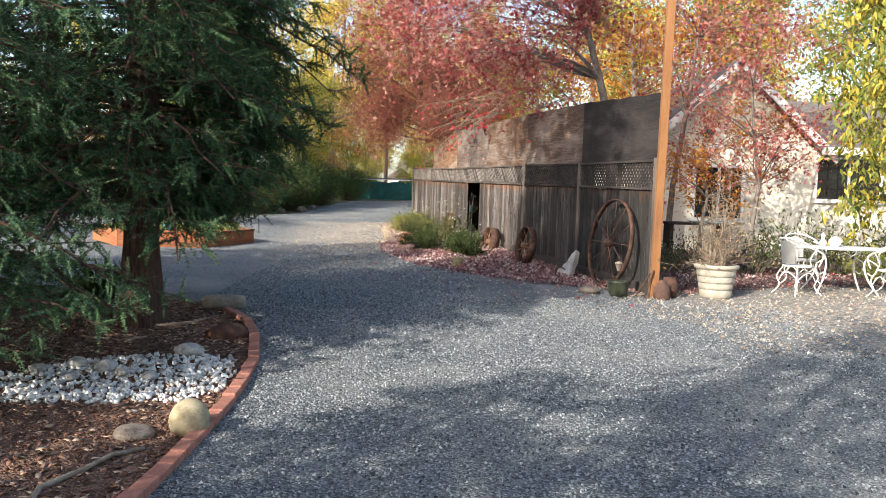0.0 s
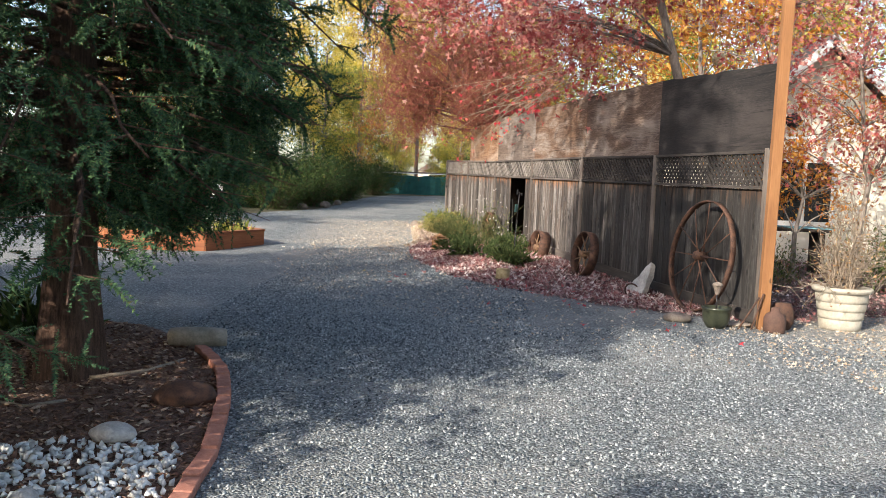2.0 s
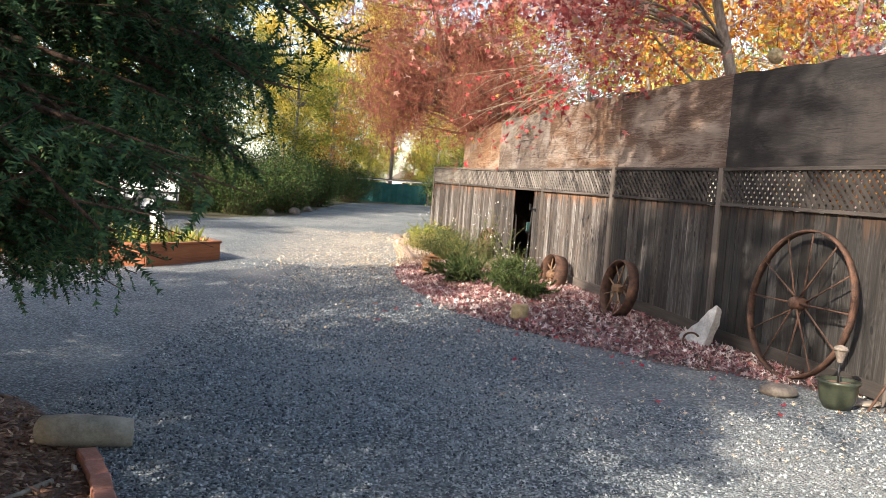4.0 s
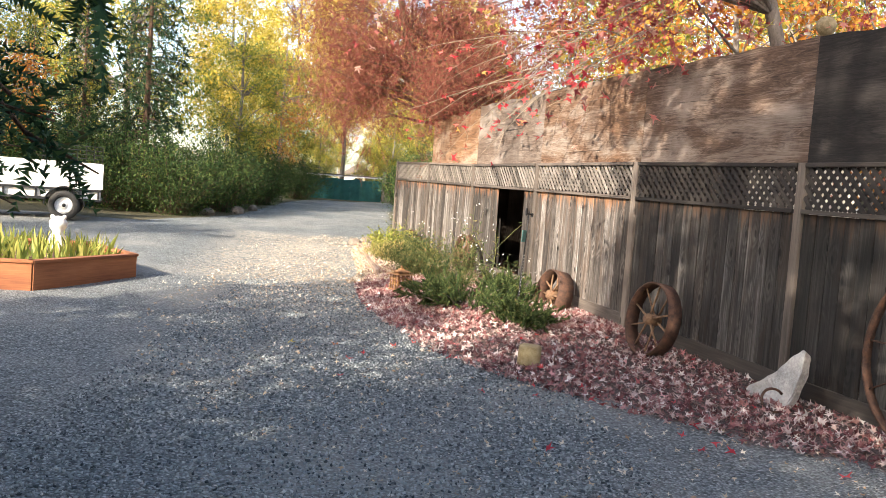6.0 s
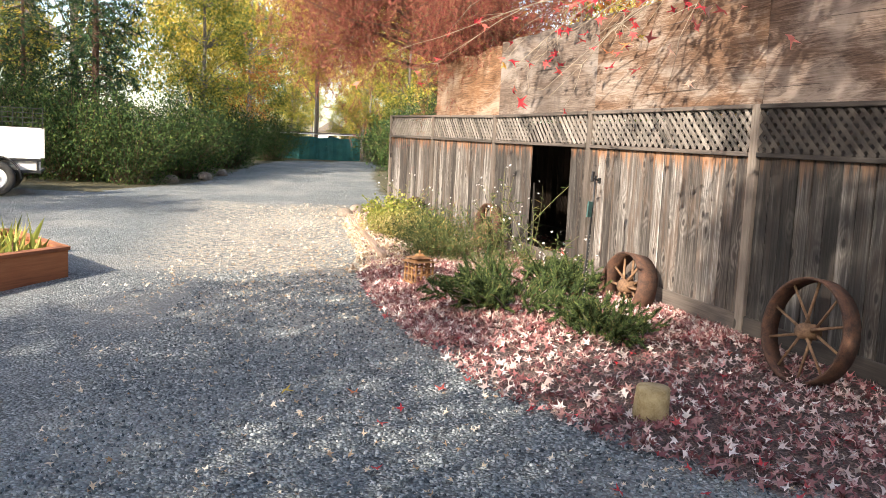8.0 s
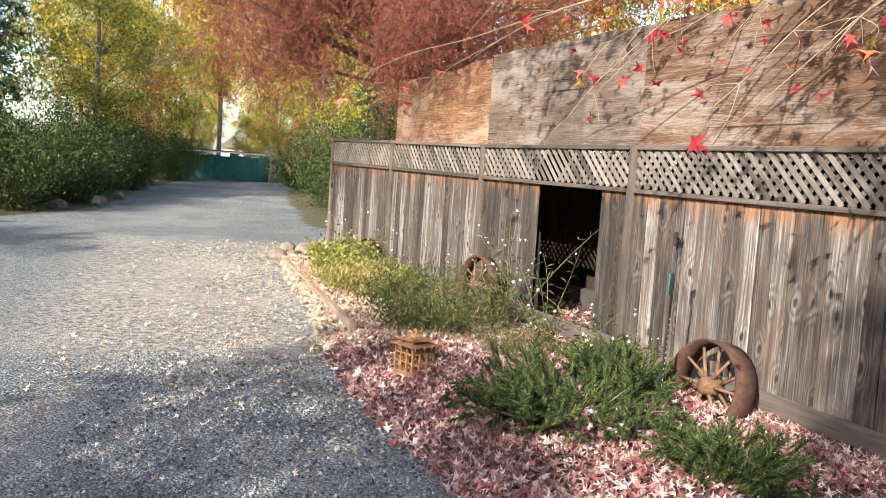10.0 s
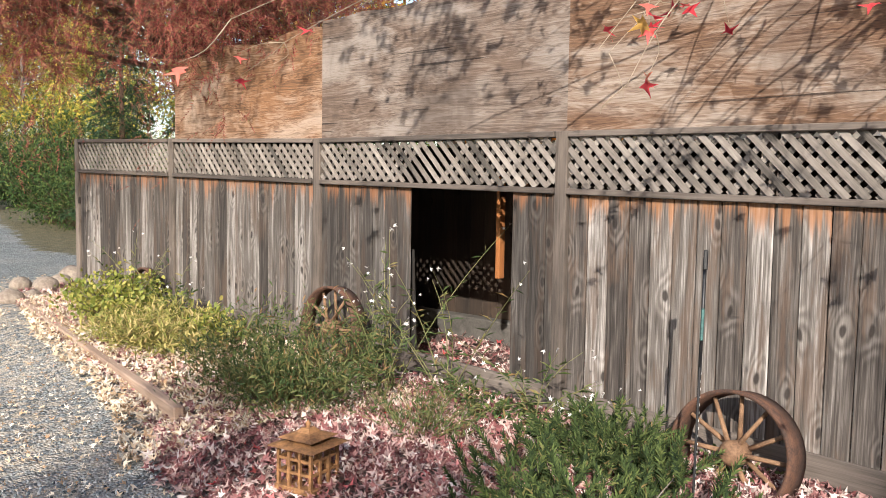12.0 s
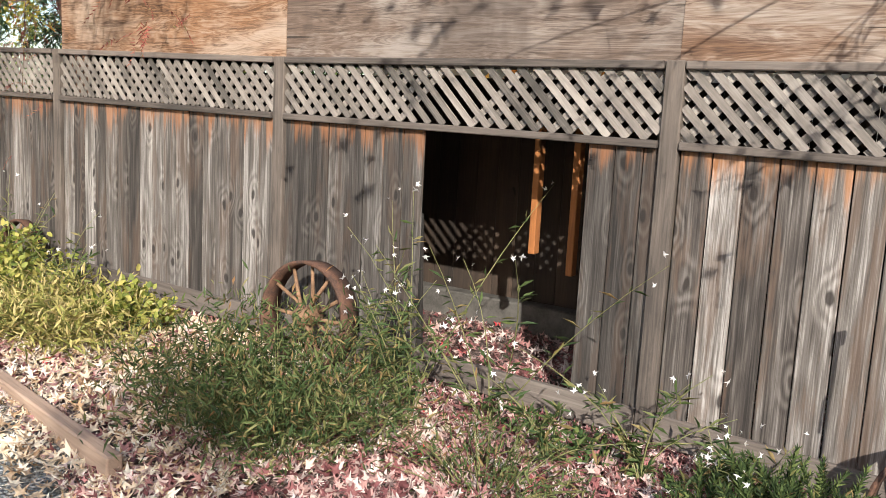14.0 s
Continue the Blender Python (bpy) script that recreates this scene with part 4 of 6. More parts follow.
def make_pot():
    x, y = 2.5, 12.02
    pot = thing("plant_pot", "dark green glazed pot beside the big wheel", "pot", (x, y, H(x, y)))
    part("body", lathe([(0.001, 0.0), (0.10, 0.0), (0.135, 0.06), (0.15, 0.15), (0.148, 0.19), (0.162, 0.20), (0.162, 0.225), (0.14, 0.225), (0.13, 0.19), (0.001, 0.185)], 28), M_POTGREEN, pot)
    part("soil", lathe([(0.001, 0.196), (0.132, 0.193)], 20), M_CHIPS, pot)
    lamp = thing("solar_light", "small grey solar stake light in the pot", "garden light", (x, y + 0.02, H(x, y) + 0.19))
    bm = bmesh.new()
    tube(bm, [(0, 0, 0), (0, 0, 0.17)], 0.008)
    part("stake", bm, M_BLACK, lamp)
    part("lens", lathe([(0.02, 0.17), (0.045, 0.25), (0.048, 0.27)], 16), M_GREYROCK, lamp)
    part("cap", lathe([(0.001, 0.31), (0.045, 0.295), (0.062, 0.27), (0.03, 0.268)], 16), M_GREYROCK, lamp)


make_pot()
# tools and a rusty weight at the pole's foot
for k, (dx, lean) in enumerate(((-0.22, 0.55), (-0.08, 0.3))):
    bm = bmesh.new()
    tube(bm, [(0, 0, 0), (math.sin(lean) * 0.42, 0.03, math.cos(lean) * 0.42)], 0.011, 6)
    solid("iron_bar", bm, M_RUST, "thin rusty iron bar leaning on the pole", "bar", m=Matrix.Translation((3.0 + dx - 0.05, 11.98, H(3, 12))))
solid("milk_can", lathe([(0.001, 0), (0.11, 0.0), (0.115, 0.02), (0.115, 0.16), (0.09, 0.2), (0.05, 0.225), (0.045, 0.27), (0.001, 0.275)], 20), M_TERRA,
      "rust brown metal jug at the foot of the pole", "jug", m=Matrix.Translation((3.1, 11.92, H(3.1, 11.92))))
solid("brown_crock", lathe([(0.001, 0), (0.09, 0.0), (0.13, 0.08), (0.13, 0.2), (0.09, 0.29), (0.001, 0.3)], 20), M_RUST,
      "dark brown crock behind the pole", "crock", m=Matrix.Translation((3.27, 12.2, H(3.27, 12.2))))
stone("stone", (0.3, 0.22, 0.13), (2.15, 12.3, H(2.15, 12.3)), M_GREYROCK, "flat brown stone at the edge of the leaves", "stone", 2)
stone("stone", (0.38, 0.2, 0.06), (2.75, 12.2, H(2.75, 12.2)), M_GREYROCK, "flat paving stone beside the pot", "stone", 5)
bm = lathe([(0.001, 0), (0.1, 0), (0.105, 0.03), (0.1, 0.18), (0.09, 0.195), (0.001, 0.2)], 12)
for v in bm.verts:
    v.co.x *= 1 + 0.12 * noise.noise(v.co * 9)
solid("log_stump", bm, M_YSTONE, "short yellowish cut log standing in fallen leaves", "stump", m=Matrix.Translation((0.27, 15.29, H(0.27, 15.29) - 0.01)))


def make_stake():
    """A perforated steel stake post with a small plate and a crossbar."""
    x, y = 0.55, 18.0
    z = H(x, y)
    s = thing("garden_stake", "green-grey steel stake post with teal plate and crossbar", "garden stake", (x, y, z))
    lean = Matrix.Rotation(0.05, 4, 'Y') @ Matrix.Rotation(-0.03, 4, 'X') @ Matrix.Rotation(0.75, 4, 'Z')
    lower = part("lower_post", boxed((0.028, 0.012, 0.72), (0, 0, 0.3), bevel=0.003), M_BLACK, s)
    lower.matrix_basis = lean
    hole = None
    for k in range(18):
        hole = part("hole", lathe([(0.001, 0.0), (0.006, 0.0), (0.006, 0.002), (0.001, 0.002)], 8) if hole is None else hole.data, M_RIM, lower)
        hole.matrix_basis = Matrix.Translation((0, -0.006, 0.02 + 0.036 * k)) @ Matrix.Rotation(radians(90), 4, 'X')
    bm = bmesh.new()
    tube(bm, [(0, 0, 0.6), (0, 0, 1.16)], 0.008, 8)
    part("rod", bm, M_BLACK, s).matrix_basis = lean
    part("plate", boxed((0.07, 0.014, 0.14), (-0.045, 0, 0.86), bevel=0.003), M_PATINA, s, "dark teal plate").matrix_basis = lean
    bm = bmesh.new()
    tube(bm, [(-0.06, 0, 1.14), (0.07, 0, 1.12)], 0.009, 8)
    box(bm, (0.03, 0.02, 0.09), (-0.05, 0, 1.15), bevel=0.004)
    box(bm, (0.03, 0.02, 0.05), (0.065, 0, 1.12), bevel=0.004)
    part("crossbar", bm, M_BLACK, s).matrix_basis = lean
    return s


make_stake()


def make_lantern():
    x, y = -0.84, 19.2
    s = thing("garden_lantern", "brown rusty pagoda lantern sitting in leaves", "lantern", (x, y, H(x, y)), 0.5)
    s.scale = (0.84, 0.84, 0.95)
    part("base", boxed((0.28, 0.28, 0.03), (0, 0, 0.015), bevel=0.004), M_ORANGE_IRON, s)
    post = None
    for sx in (-1, -0.33, 0.33, 1):
        for sy in (-1, -0.33, 0.33, 1):
            if abs(sx) == 1 or abs(sy) == 1:
                post = part("upright", boxed((0.018, 0.018, 0.2)) if post is None else post.data, M_ORANGE_IRON, s)
                post.matrix_basis = Matrix.Translation((0.12 * sx, 0.12 * sy, 0.13))
    for z in (0.10, 0.17):
        bm = bmesh.new()
        for a in range(4):
            r = Matrix.Rotation(a * math.pi / 2, 4, 'Z')
            box(bm, (0.25, 0.012, 0.014), r @ Vector((0, 0.12, z)), r)
        part("band", bm, M_ORANGE_IRON, s)
    bm = bmesh.new()
    lo = [bm.verts.new((0.175 * a, 0.175 * b, 0.232)) for a, b in ((-1, -1), (1, -1), (1, 1), (-1, 1))]
    md = [bm.verts.new((0.085 * a, 0.085 * b, 0.252)) for a, b in ((-1, -1), (1, -1), (1, 1), (-1, 1))]
    nk = [bm.verts.new((0.085 * a, 0.085 * b, 0.268)) for a, b in ((-1, -1), (1, -1), (1, 1), (-1, 1))]
    ev = [bm.verts.new((0.128 * a, 0.128 * b, 0.27)) for a, b in ((-1, -1), (1, -1), (1, 1), (-1, 1))]
    sl = [bm.verts.new((0.05 * a, 0.05 * b, 0.292)) for a, b in ((-1, -1), (1, -1), (1, 1), (-1, 1))]
    hi = [bm.verts.new((0.028 * a, 0.028 * b, 0.315)) for a, b in ((-1, -1), (1, -1), (1, 1), (-1, 1))]
    for p, q in ((lo, md), (md, nk), (nk, ev), (ev, sl), (sl, hi)):
        for i in range(4):
            bm.faces.new((p[i], p[(i + 1) % 4], q[(i + 1) % 4], q[i]))
    bm.faces.new(lo[::-1])
    bm.faces.new(hi)
    part("roof", bm, M_ORANGE_IRON, s)
    part("finial", lathe([(0.001, 0.305), (0.018, 0.31), (0.012, 0.325), (0.018, 0.335), (0.001, 0.355)], 10), M_ORANGE_IRON, s)


M_ORANGE_IRON = plain_mat("brown_cast_iron", (0.09, 0.042, 0.018), (0.34, 0.17, 0.07), 16, 0.7, 0.1, 0.3)
make_lantern()
M_EDGE = wood_mat("edging_timber", (0.16, 0.10, 0.07), (0.33, 0.23, 0.17), (0.48, 0.36, 0.28), axis="x", knots=False)
edge = thing("edging_board", "weathered timber edging board beside the gravel", "edging")
for (ax, ay), (bx, by) in (((-1.64, 24.95), (-1.42, 22.75)), ((-1.42, 22.7), (-1.17, 20.45))):
    timber("plank", (ax, ay, H(ax + .2, ay) - 0.0), (bx, by, H(bx + .2, by) + 0.0), 0.07, 0.13, M_EDGE, edge)
for k, (x, y, s) in enumerate(((-1.75, 25.6, 0.3), (-1.5, 25.9, 0.22), (-1.3, 26.6, 0.36), (-1.1, 27.0, 0.3), (-1.55, 26.9, 0.3), (-0.9, 27.4, 0.4))):
    stone("border_rock", (s, s * 0.8, s * 0.7), (x, y, H(x, y) - 0.02), M_GREYROCK, "rounded grey border rock at the fence corner", "rock", k + 11, k, group="border rocks")

# ---- left bed: bricks, ball, rocks, roots ----
def make_bricks():
    line = thing("brick_edging", "curved row of red edging bricks round the bed", "edging")
    pts = np.array(BRICK_LINE)
    seg = np.hypot(*np.diff(pts, axis=0).T)
    s = np.concatenate([[0], np.cumsum(seg)])
    me = bpy.data.meshes.new("brick")
    bm = boxed((0.2, 0.095, 0.06), bevel=0.006)
    bm.to_mesh(me)
    bm.free()
    me.materials.append(M_BRICK)
    r = random.Random(5)
    n = int(s[-1] / 0.207)
    for i in range(n):
        u0, u1 = i * 0.207, (i + 1) * 0.207
        a = np.array([np.interp(u0, s, pts[:, 0]), np.interp(u0, s, pts[:, 1])])
        b = np.array([np.interp(u1, s, pts[:, 0]), np.interp(u1, s, pts[:, 1])])
        c = (a + b) / 2
        ob = part("brick", me, M_BRICK, line)
        ob.matrix_world = (Matrix.Translation((c[0] - 0.045, c[1], H(*c) + 0.018 + r.uniform(-.006, .006))) @ Matrix.Rotation(math.atan2(*(b - a)[::-1]) + r.uniform(-.04, .04), 4, 'Z')
                           @ Matrix.Rotation(r.uniform(-.04, .04), 4, 'X'))


make_bricks()
stone("stone_ball", (0.25, 0.25, 0.27), (-1.53, 5.17, H(-1.53, 5.17) + 0.0), M_CONCRETE, "round mossy concrete ball beside the bricks", "ball", 1, 0, 0.015)
stone("flat_stone", (0.24, 0.2, 0.12), (-1.83, 5.05, H(-1.8, 5.1) - 0.02), M_GREYROCK, "flat tan stone behind the concrete ball", "stone", 3)
bm = lathe([(0.001, -0.24), (0.075, -0.235), (0.09, -0.1), (0.085, 0.12), (0.075, 0.23), (0.001, 0.24)], 14)
for v in bm.verts:
    v.co *= 1 + 0.12 * noise.noise(v.co * 7)
solid("cut_log", bm, plain_mat("pale_log", (0.22, 0.19, 0.15), (0.42, 0.37, 0.3), 10, 0.9, 0, 0.5), "pale weathered log lying at the corner of the bed", "log",
      m=Matrix.Translation((-2.52, 9.86, H(-2.5, 9.86) + 0.08)) @ Matrix.Rotation(0.15, 4, 'Z') @ Matrix.Rotation(radians(90), 4, 'Y'))
stone("dark_rock", (0.42, 0.26, 0.2), (-2.05, 8.15, H(-2.05, 8.15) - 0.02), M_RUST, "dark brown rock inside the brick edging", "rock", 7, 0.4)
stone("flat_white_rock", (0.26, 0.2, 0.12), (-2.17, 7.3, H(-2.17, 7.3) + 0.02), M_ROCK, "flat white rock on top of the pebbles", "rock", 8)
for k, (x, y, s) in enumerate(((-2.9, 6.75, 0.17), (-2.62, 6.62, 0.2), (-2.45, 6.5, 0.16), (-3.1, 6.5, 0.15), (-2.2, 6.4, 0.14), (-2.75, 6.3, 0.13))):
    stone("river_rock", (s, s * 0.7, s * 0.55), (x, y, H(x, y) + 0.015), M_ROCK, "grey rounded river rock among white pebbles", "rock", k + 21, k, group="river rocks")
PEBBLES = [(-4.2, 5.5), (-3.4, 5.55), (-2.6, 5.65), (-1.75, 5.85), (-1.6, 6.2), (-1.62, 6.7), (-1.75, 7.25), (-2.3, 7.4), (-2.75, 7.15), (-3.3, 6.5), (-4.2, 6.35)]
px, py = points_in(PEBBLES, 3000, -4.3, -1.4, 5.4, 7.3)
n = len(px)
sz = rng.uniform(0.025, 0.065, n)
peb = scatter("white_pebbles", *CHUNK, on_ground(px, py, 0.012), turns(n), np.stack([sz * 1.3, sz, sz * 0.9], 1))
tagged(part("white_pebbles", peb, M_WPEBBLE, None), "strip of white pebbles across the mulch bed", "pebbles", kind="stuff")
paths = []
for pts, r in (([(-2.02, 3.75), (-1.93, 3.95), (-1.97, 4.15), (-1.85, 4.4), (-1.8, 4.62), (-1.68, 4.8)], 0.022), ([(-3.4, 8.0), (-3.0, 7.9), (-2.8, 8.05)], 0.014), ([(-2.9, 8.6), (-2.6, 8.9), (-2.45, 9.3)], 0.018)):
    paths.append((np.array([(x, y, H(x, y) + 0.015 + 0.012 * math.sin(5 * i)) for i, (x, y) in enumerate(pts)]), np.array([r * (1 - 0.1 * i) for i in range(len(pts))])))
    bm = bmesh.new()
    tube(bm, [tuple(p) for p in paths[-1][0]], list(paths[-1][1]), 7)
    solid("driftwood_stick", bm, M_PALETWIG, "crooked bleached stick lying on the mulch", "stick", "sticks")

# ---- planter box, statue, trailer ----
def make_planter():
    cx, cy, R = -6.0, 18.95, 1.72
    z = H(cx, cy)
    box_ = thing("planter_box", "low hexagonal redwood planter box on the gravel", "planter", (cx, cy, z))
    ang = [radians(-52 + 60 * k) for k in range(6)]
    V = [Vector((R * math.cos(a), R * math.sin(a), 0)) for a in ang]
    for k in range(6):
        a, b = V[k], V[(k + 1) % 6]
        w = a.lerp(b, 0.5)
        rot = Matrix.Rotation(math.atan2(b.y - a.y, b.x - a.x), 4, 'Z')
        p = part("side_board", boxed(((b - a).length, 0.04, 0.31), bevel=0.004), M_REDBOARD, box_)
        p.matrix_basis = Matrix.Translation(w + Vector((0, 0, 0.135))) @ rot
        c = part("cap_board", boxed(((b - a).length + 0.03, 0.12, 0.035), bevel=0.004), M_REDBOARD, box_)
        c.matrix_basis = Matrix.Translation(w * 0.985 + Vector((0, 0, 0.308))) @ rot
    bm = bmesh.new()
    bm.faces.new([bm.verts.new((v.x * 0.97, v.y * 0.97, 0.2)) for v in V])
    part("soil", bm, M_CHIPS, box_)
    n = 520
    r, a = np.sqrt(rng.uniform(0, 0.75, n)) * R, rng.uniform(0, 2 * np.pi, n)
    at = np.stack([cx + r * np.cos(a), cy + r * np.sin(a), np.full(n, z + 0.2)], 1)
    d = np.stack([rng.normal(0, 0.25, n), rng.normal(0, 0.25, n), np.ones(n)], 1)
    me = scatter("iris_leaves", [(0, 0.03, 0), (0, -0.03, 0), (0.5, -0.035, 0.02), (0.5, 0.035, 0.02), (1, 0, 0.14)], [(0, 1, 2, 3), (3, 2, 4)], at, frames_along(d, 1.0), np.stack([rng.uniform(0.14, 0.4, n), np.ones(n) * 0.5, np.ones(n) * 0.5], 1))
    tagged(part("iris_plants", me, M_LIME, None), "sword-shaped green iris leaves growing in the planter", "iris", kind="stuff")
    # pale animal statue
    bm = lathe([(0.001, 0.0), (0.15, 0.0), (0.17, 0.1), (0.13, 0.26), (0.08, 0.34), (0.14, 0.42), (0.15, 0.5), (0.09, 0.58), (0.001, 0.6)], 18)
    for s in (-1, 1):
        box(bm, (0.07, 0.05, 0.07), (0.1 * s, 0, 0.58), Matrix.Rotation(0.5 * s, 4, 'Y'), 0.02)
    solid("garden_statue", bm, M_WHITE, "white animal statue standing in the planter", "statue", m=Matrix.Translation((-5.6, 20.0, z + 0.19)) @ Matrix.Diagonal((0.8, 0.8, 0.85, 1)))


make_planter()


def make_trailer():
    x, y = -9.56, 28.17
    z = H(x, y)
    t = thing("utility_trailer", "white-sided utility trailer with black frame parked by shrubs", "trailer", (x, y, z), radians(17))
    part("side_panel", boxed((4.0, 0.03, 0.62), (-0.3, -0.75, 1.0), bevel=0.004), M_WHITE, t)
    part("side_panel", boxed((4.0, 0.03, 0.62), (-0.3, 0.75, 1.0), bevel=0.004), M_WHITE, t)
    part("lower_panel", boxed((4.0, 0.02, 0.25), (-0.3, -0.74, 0.57)), M_WHITE, t)
    part("bed", boxed((4.0, 1.5, 0.05), (-0.3, 0, 0.47)), M_BLACK, t)
    for zz in (0.46, 0.69):
        part("rail", boxed((4.02, 0.05, 0.05), (-0.3, -0.79, zz), bevel=0.004), M_BLACK, t)
    for k in range(7):
        part("stake", boxed((0.04, 0.04, 0.27), (-2.25 + k * 0.65, -0.79, 0.58)), M_BLACK, t)
    bm = bmesh.new()
    for k in range(9):
        box(bm, (0.012, 0.012, 0.42), (0.15 + 0.19 * k, 0.7, 1.5))
    for k in range(5):
        box(bm, (1.55, 0.012, 0.012), (0.92, 0.7, 1.32 + 0.1 * k))
    part("mesh_gate", bm, M_BLACK, t)
    for sy in (-0.95, 0.95):
        w = part("wheel", lathe([(0.19, -0.09), (0.3, -0.1), (0.33, -0.06), (0.33, 0.06), (0.3, 0.1), (0.19, 0.09)], 28, close=True), M_RUBBER, t)
        w.matrix_basis = Matrix.Translation((0.95, sy, 0.33)) @ Matrix.Rotation(radians(90), 4, 'X')
        part("rim", lathe([(0.001, 0.03), (0.06, 0.05), (0.08, 0.02), (0.14, 0.03), (0.19, 0.08), (0.195, -0.08)], 20), M_RIM, w, "white painted rim")
        part("hub_cap", lathe([(0.001, 0.075), (0.04, 0.07), (0.045, 0.03)], 12), M_BLACK, w)
        bm = bmesh.new()
        arch = []
        for k in range(13):
            a = math.pi * k / 12
            arch.append([bm.verts.new((0.95 + rr * math.cos(a), sy * 0.93 + yy, 0.33 + rr * math.sin(a))) for rr, yy in ((0.41, -0.13), (0.43, -0.13), (0.43, 0.13), (0.41, 0.13))])
        for p, q in zip(arch, arch[1:]):
            for i in range(4):
                bm.faces.new((p[i], p[(i + 1) % 4], q[(i + 1) % 4], q[i]))
        bm.faces.new(arch[0])
        bm.faces.new(arch[-1][::-1])
        bmesh.ops.recalc_face_normals(bm, faces=bm.faces)
        part("fender", bm, M_BLACK, t)


make_trailer()

for k, (x, y, s_) in enumerate(((-6.4, 33.3, 0.4), (-5.85, 34.9, 0.45), (-5.75, 37.2, 0.4))):
    stone("edge_rock", (s_, s_ * 0.8, s_ * 0.75), (x, y, H(x, y) - 0.03), M_GREYROCK, "brown-grey boulder at the edge of the drive", "rock", k + 41, k, group="rocks beside the drive")
solid("teal_pot", lathe([(0.001, 0), (0.11, 0), (0.15, 0.12), (0.16, 0.26), (0.14, 0.27), (0.12, 0.2), (0.001, 0.2)], 20), M_PATINA, "teal glazed pot standing in the planter", "pot",
      m=Matrix.Translation((-5.75, 17.75, H(-6, 18.95) + 0.2)))

# ---- urn, table and chairs ----
def make_urn():
    x, y = 4.02, 12.45
    z = H(x, y)
    u = thing("planter_urn", "large cream ribbed planter pot on the gravel", "planter", (x, y, z))
    prof = [(0.001, 0.0), (0.215, 0.0), (0.22, 0.02)]
    for k in range(4):
        r = 0.225 + 0.016 * k
        prof += [(r, 0.03 + 0.095 * k), (r + 0.006, 0.06 + 0.095 * k), (r + 0.009, 0.115 + 0.095 * k), (r + 0.007, 0.122 + 0.095 * k)]
    prof += [(0.29, 0.42), (0.315, 0.43), (0.325, 0.47), (0.30, 0.485), (0.27, 0.47), (0.26, 0.42)]
    part("body", lathe(prof, 36), M_URN, u)
    part("soil", lathe([(0.001, 0.44), (0.265, 0.43)], 20), M_CHIPS, u)
    paths, tips = [], []
    for k in range(46):
        a, lean = rng.uniform(0, 6.28), abs(rng.normal(0, 0.55))
        L = rng.uniform(0.5, 1.5) * (1.0 if lean < 0.3 else 0.62)
        base = np.array([0.12 * math.cos(a * 3), 0.12 * math.sin(a * 3), 0.42])
        d = np.array([math.sin(lean) * math.cos(a), math.sin(lean) * math.sin(a), math.cos(lean)])
        u_ = np.linspace(0, 1, 6)[:, None]
        pts = base + d * L * u_ + rng.normal(0, 0.02, (6, 3)) * u_ + np.array([0, 0, -0.16]) * u_ ** 2 * lean * 2
        paths.append((pts, 0.009 * (1 - 0.8 * u_[:, 0])))
        for j in range(11):
            q = pts[rng.integers(1, 6)]
            dd = rng.normal(0, 1, 3) + d
            dd /= np.linalg.norm(dd)
            e = q + dd * rng.uniform(0.12, 0.4)
            paths.append((np.stack([q, (q + e) / 2 + rng.normal(0, 0.015, 3), e]), np.array([0.0035, 0.003, 0.0015])))
            tips.append(e)
    sh = thing("potted_shrub", "bare twiggy shrub with few leaves in the cream planter", "shrub", (x, y, z))
    part("framework", tubes_mesh("framework", paths, 4), M_PALETWIG, sh)
    tips = np.array(tips)
    part("leaves", scatter("leaves", *OVAL, tips, turns(len(tips)), rng.uniform(0.03, 0.06, len(tips))), M_DRYLEAF, sh)


make_urn()


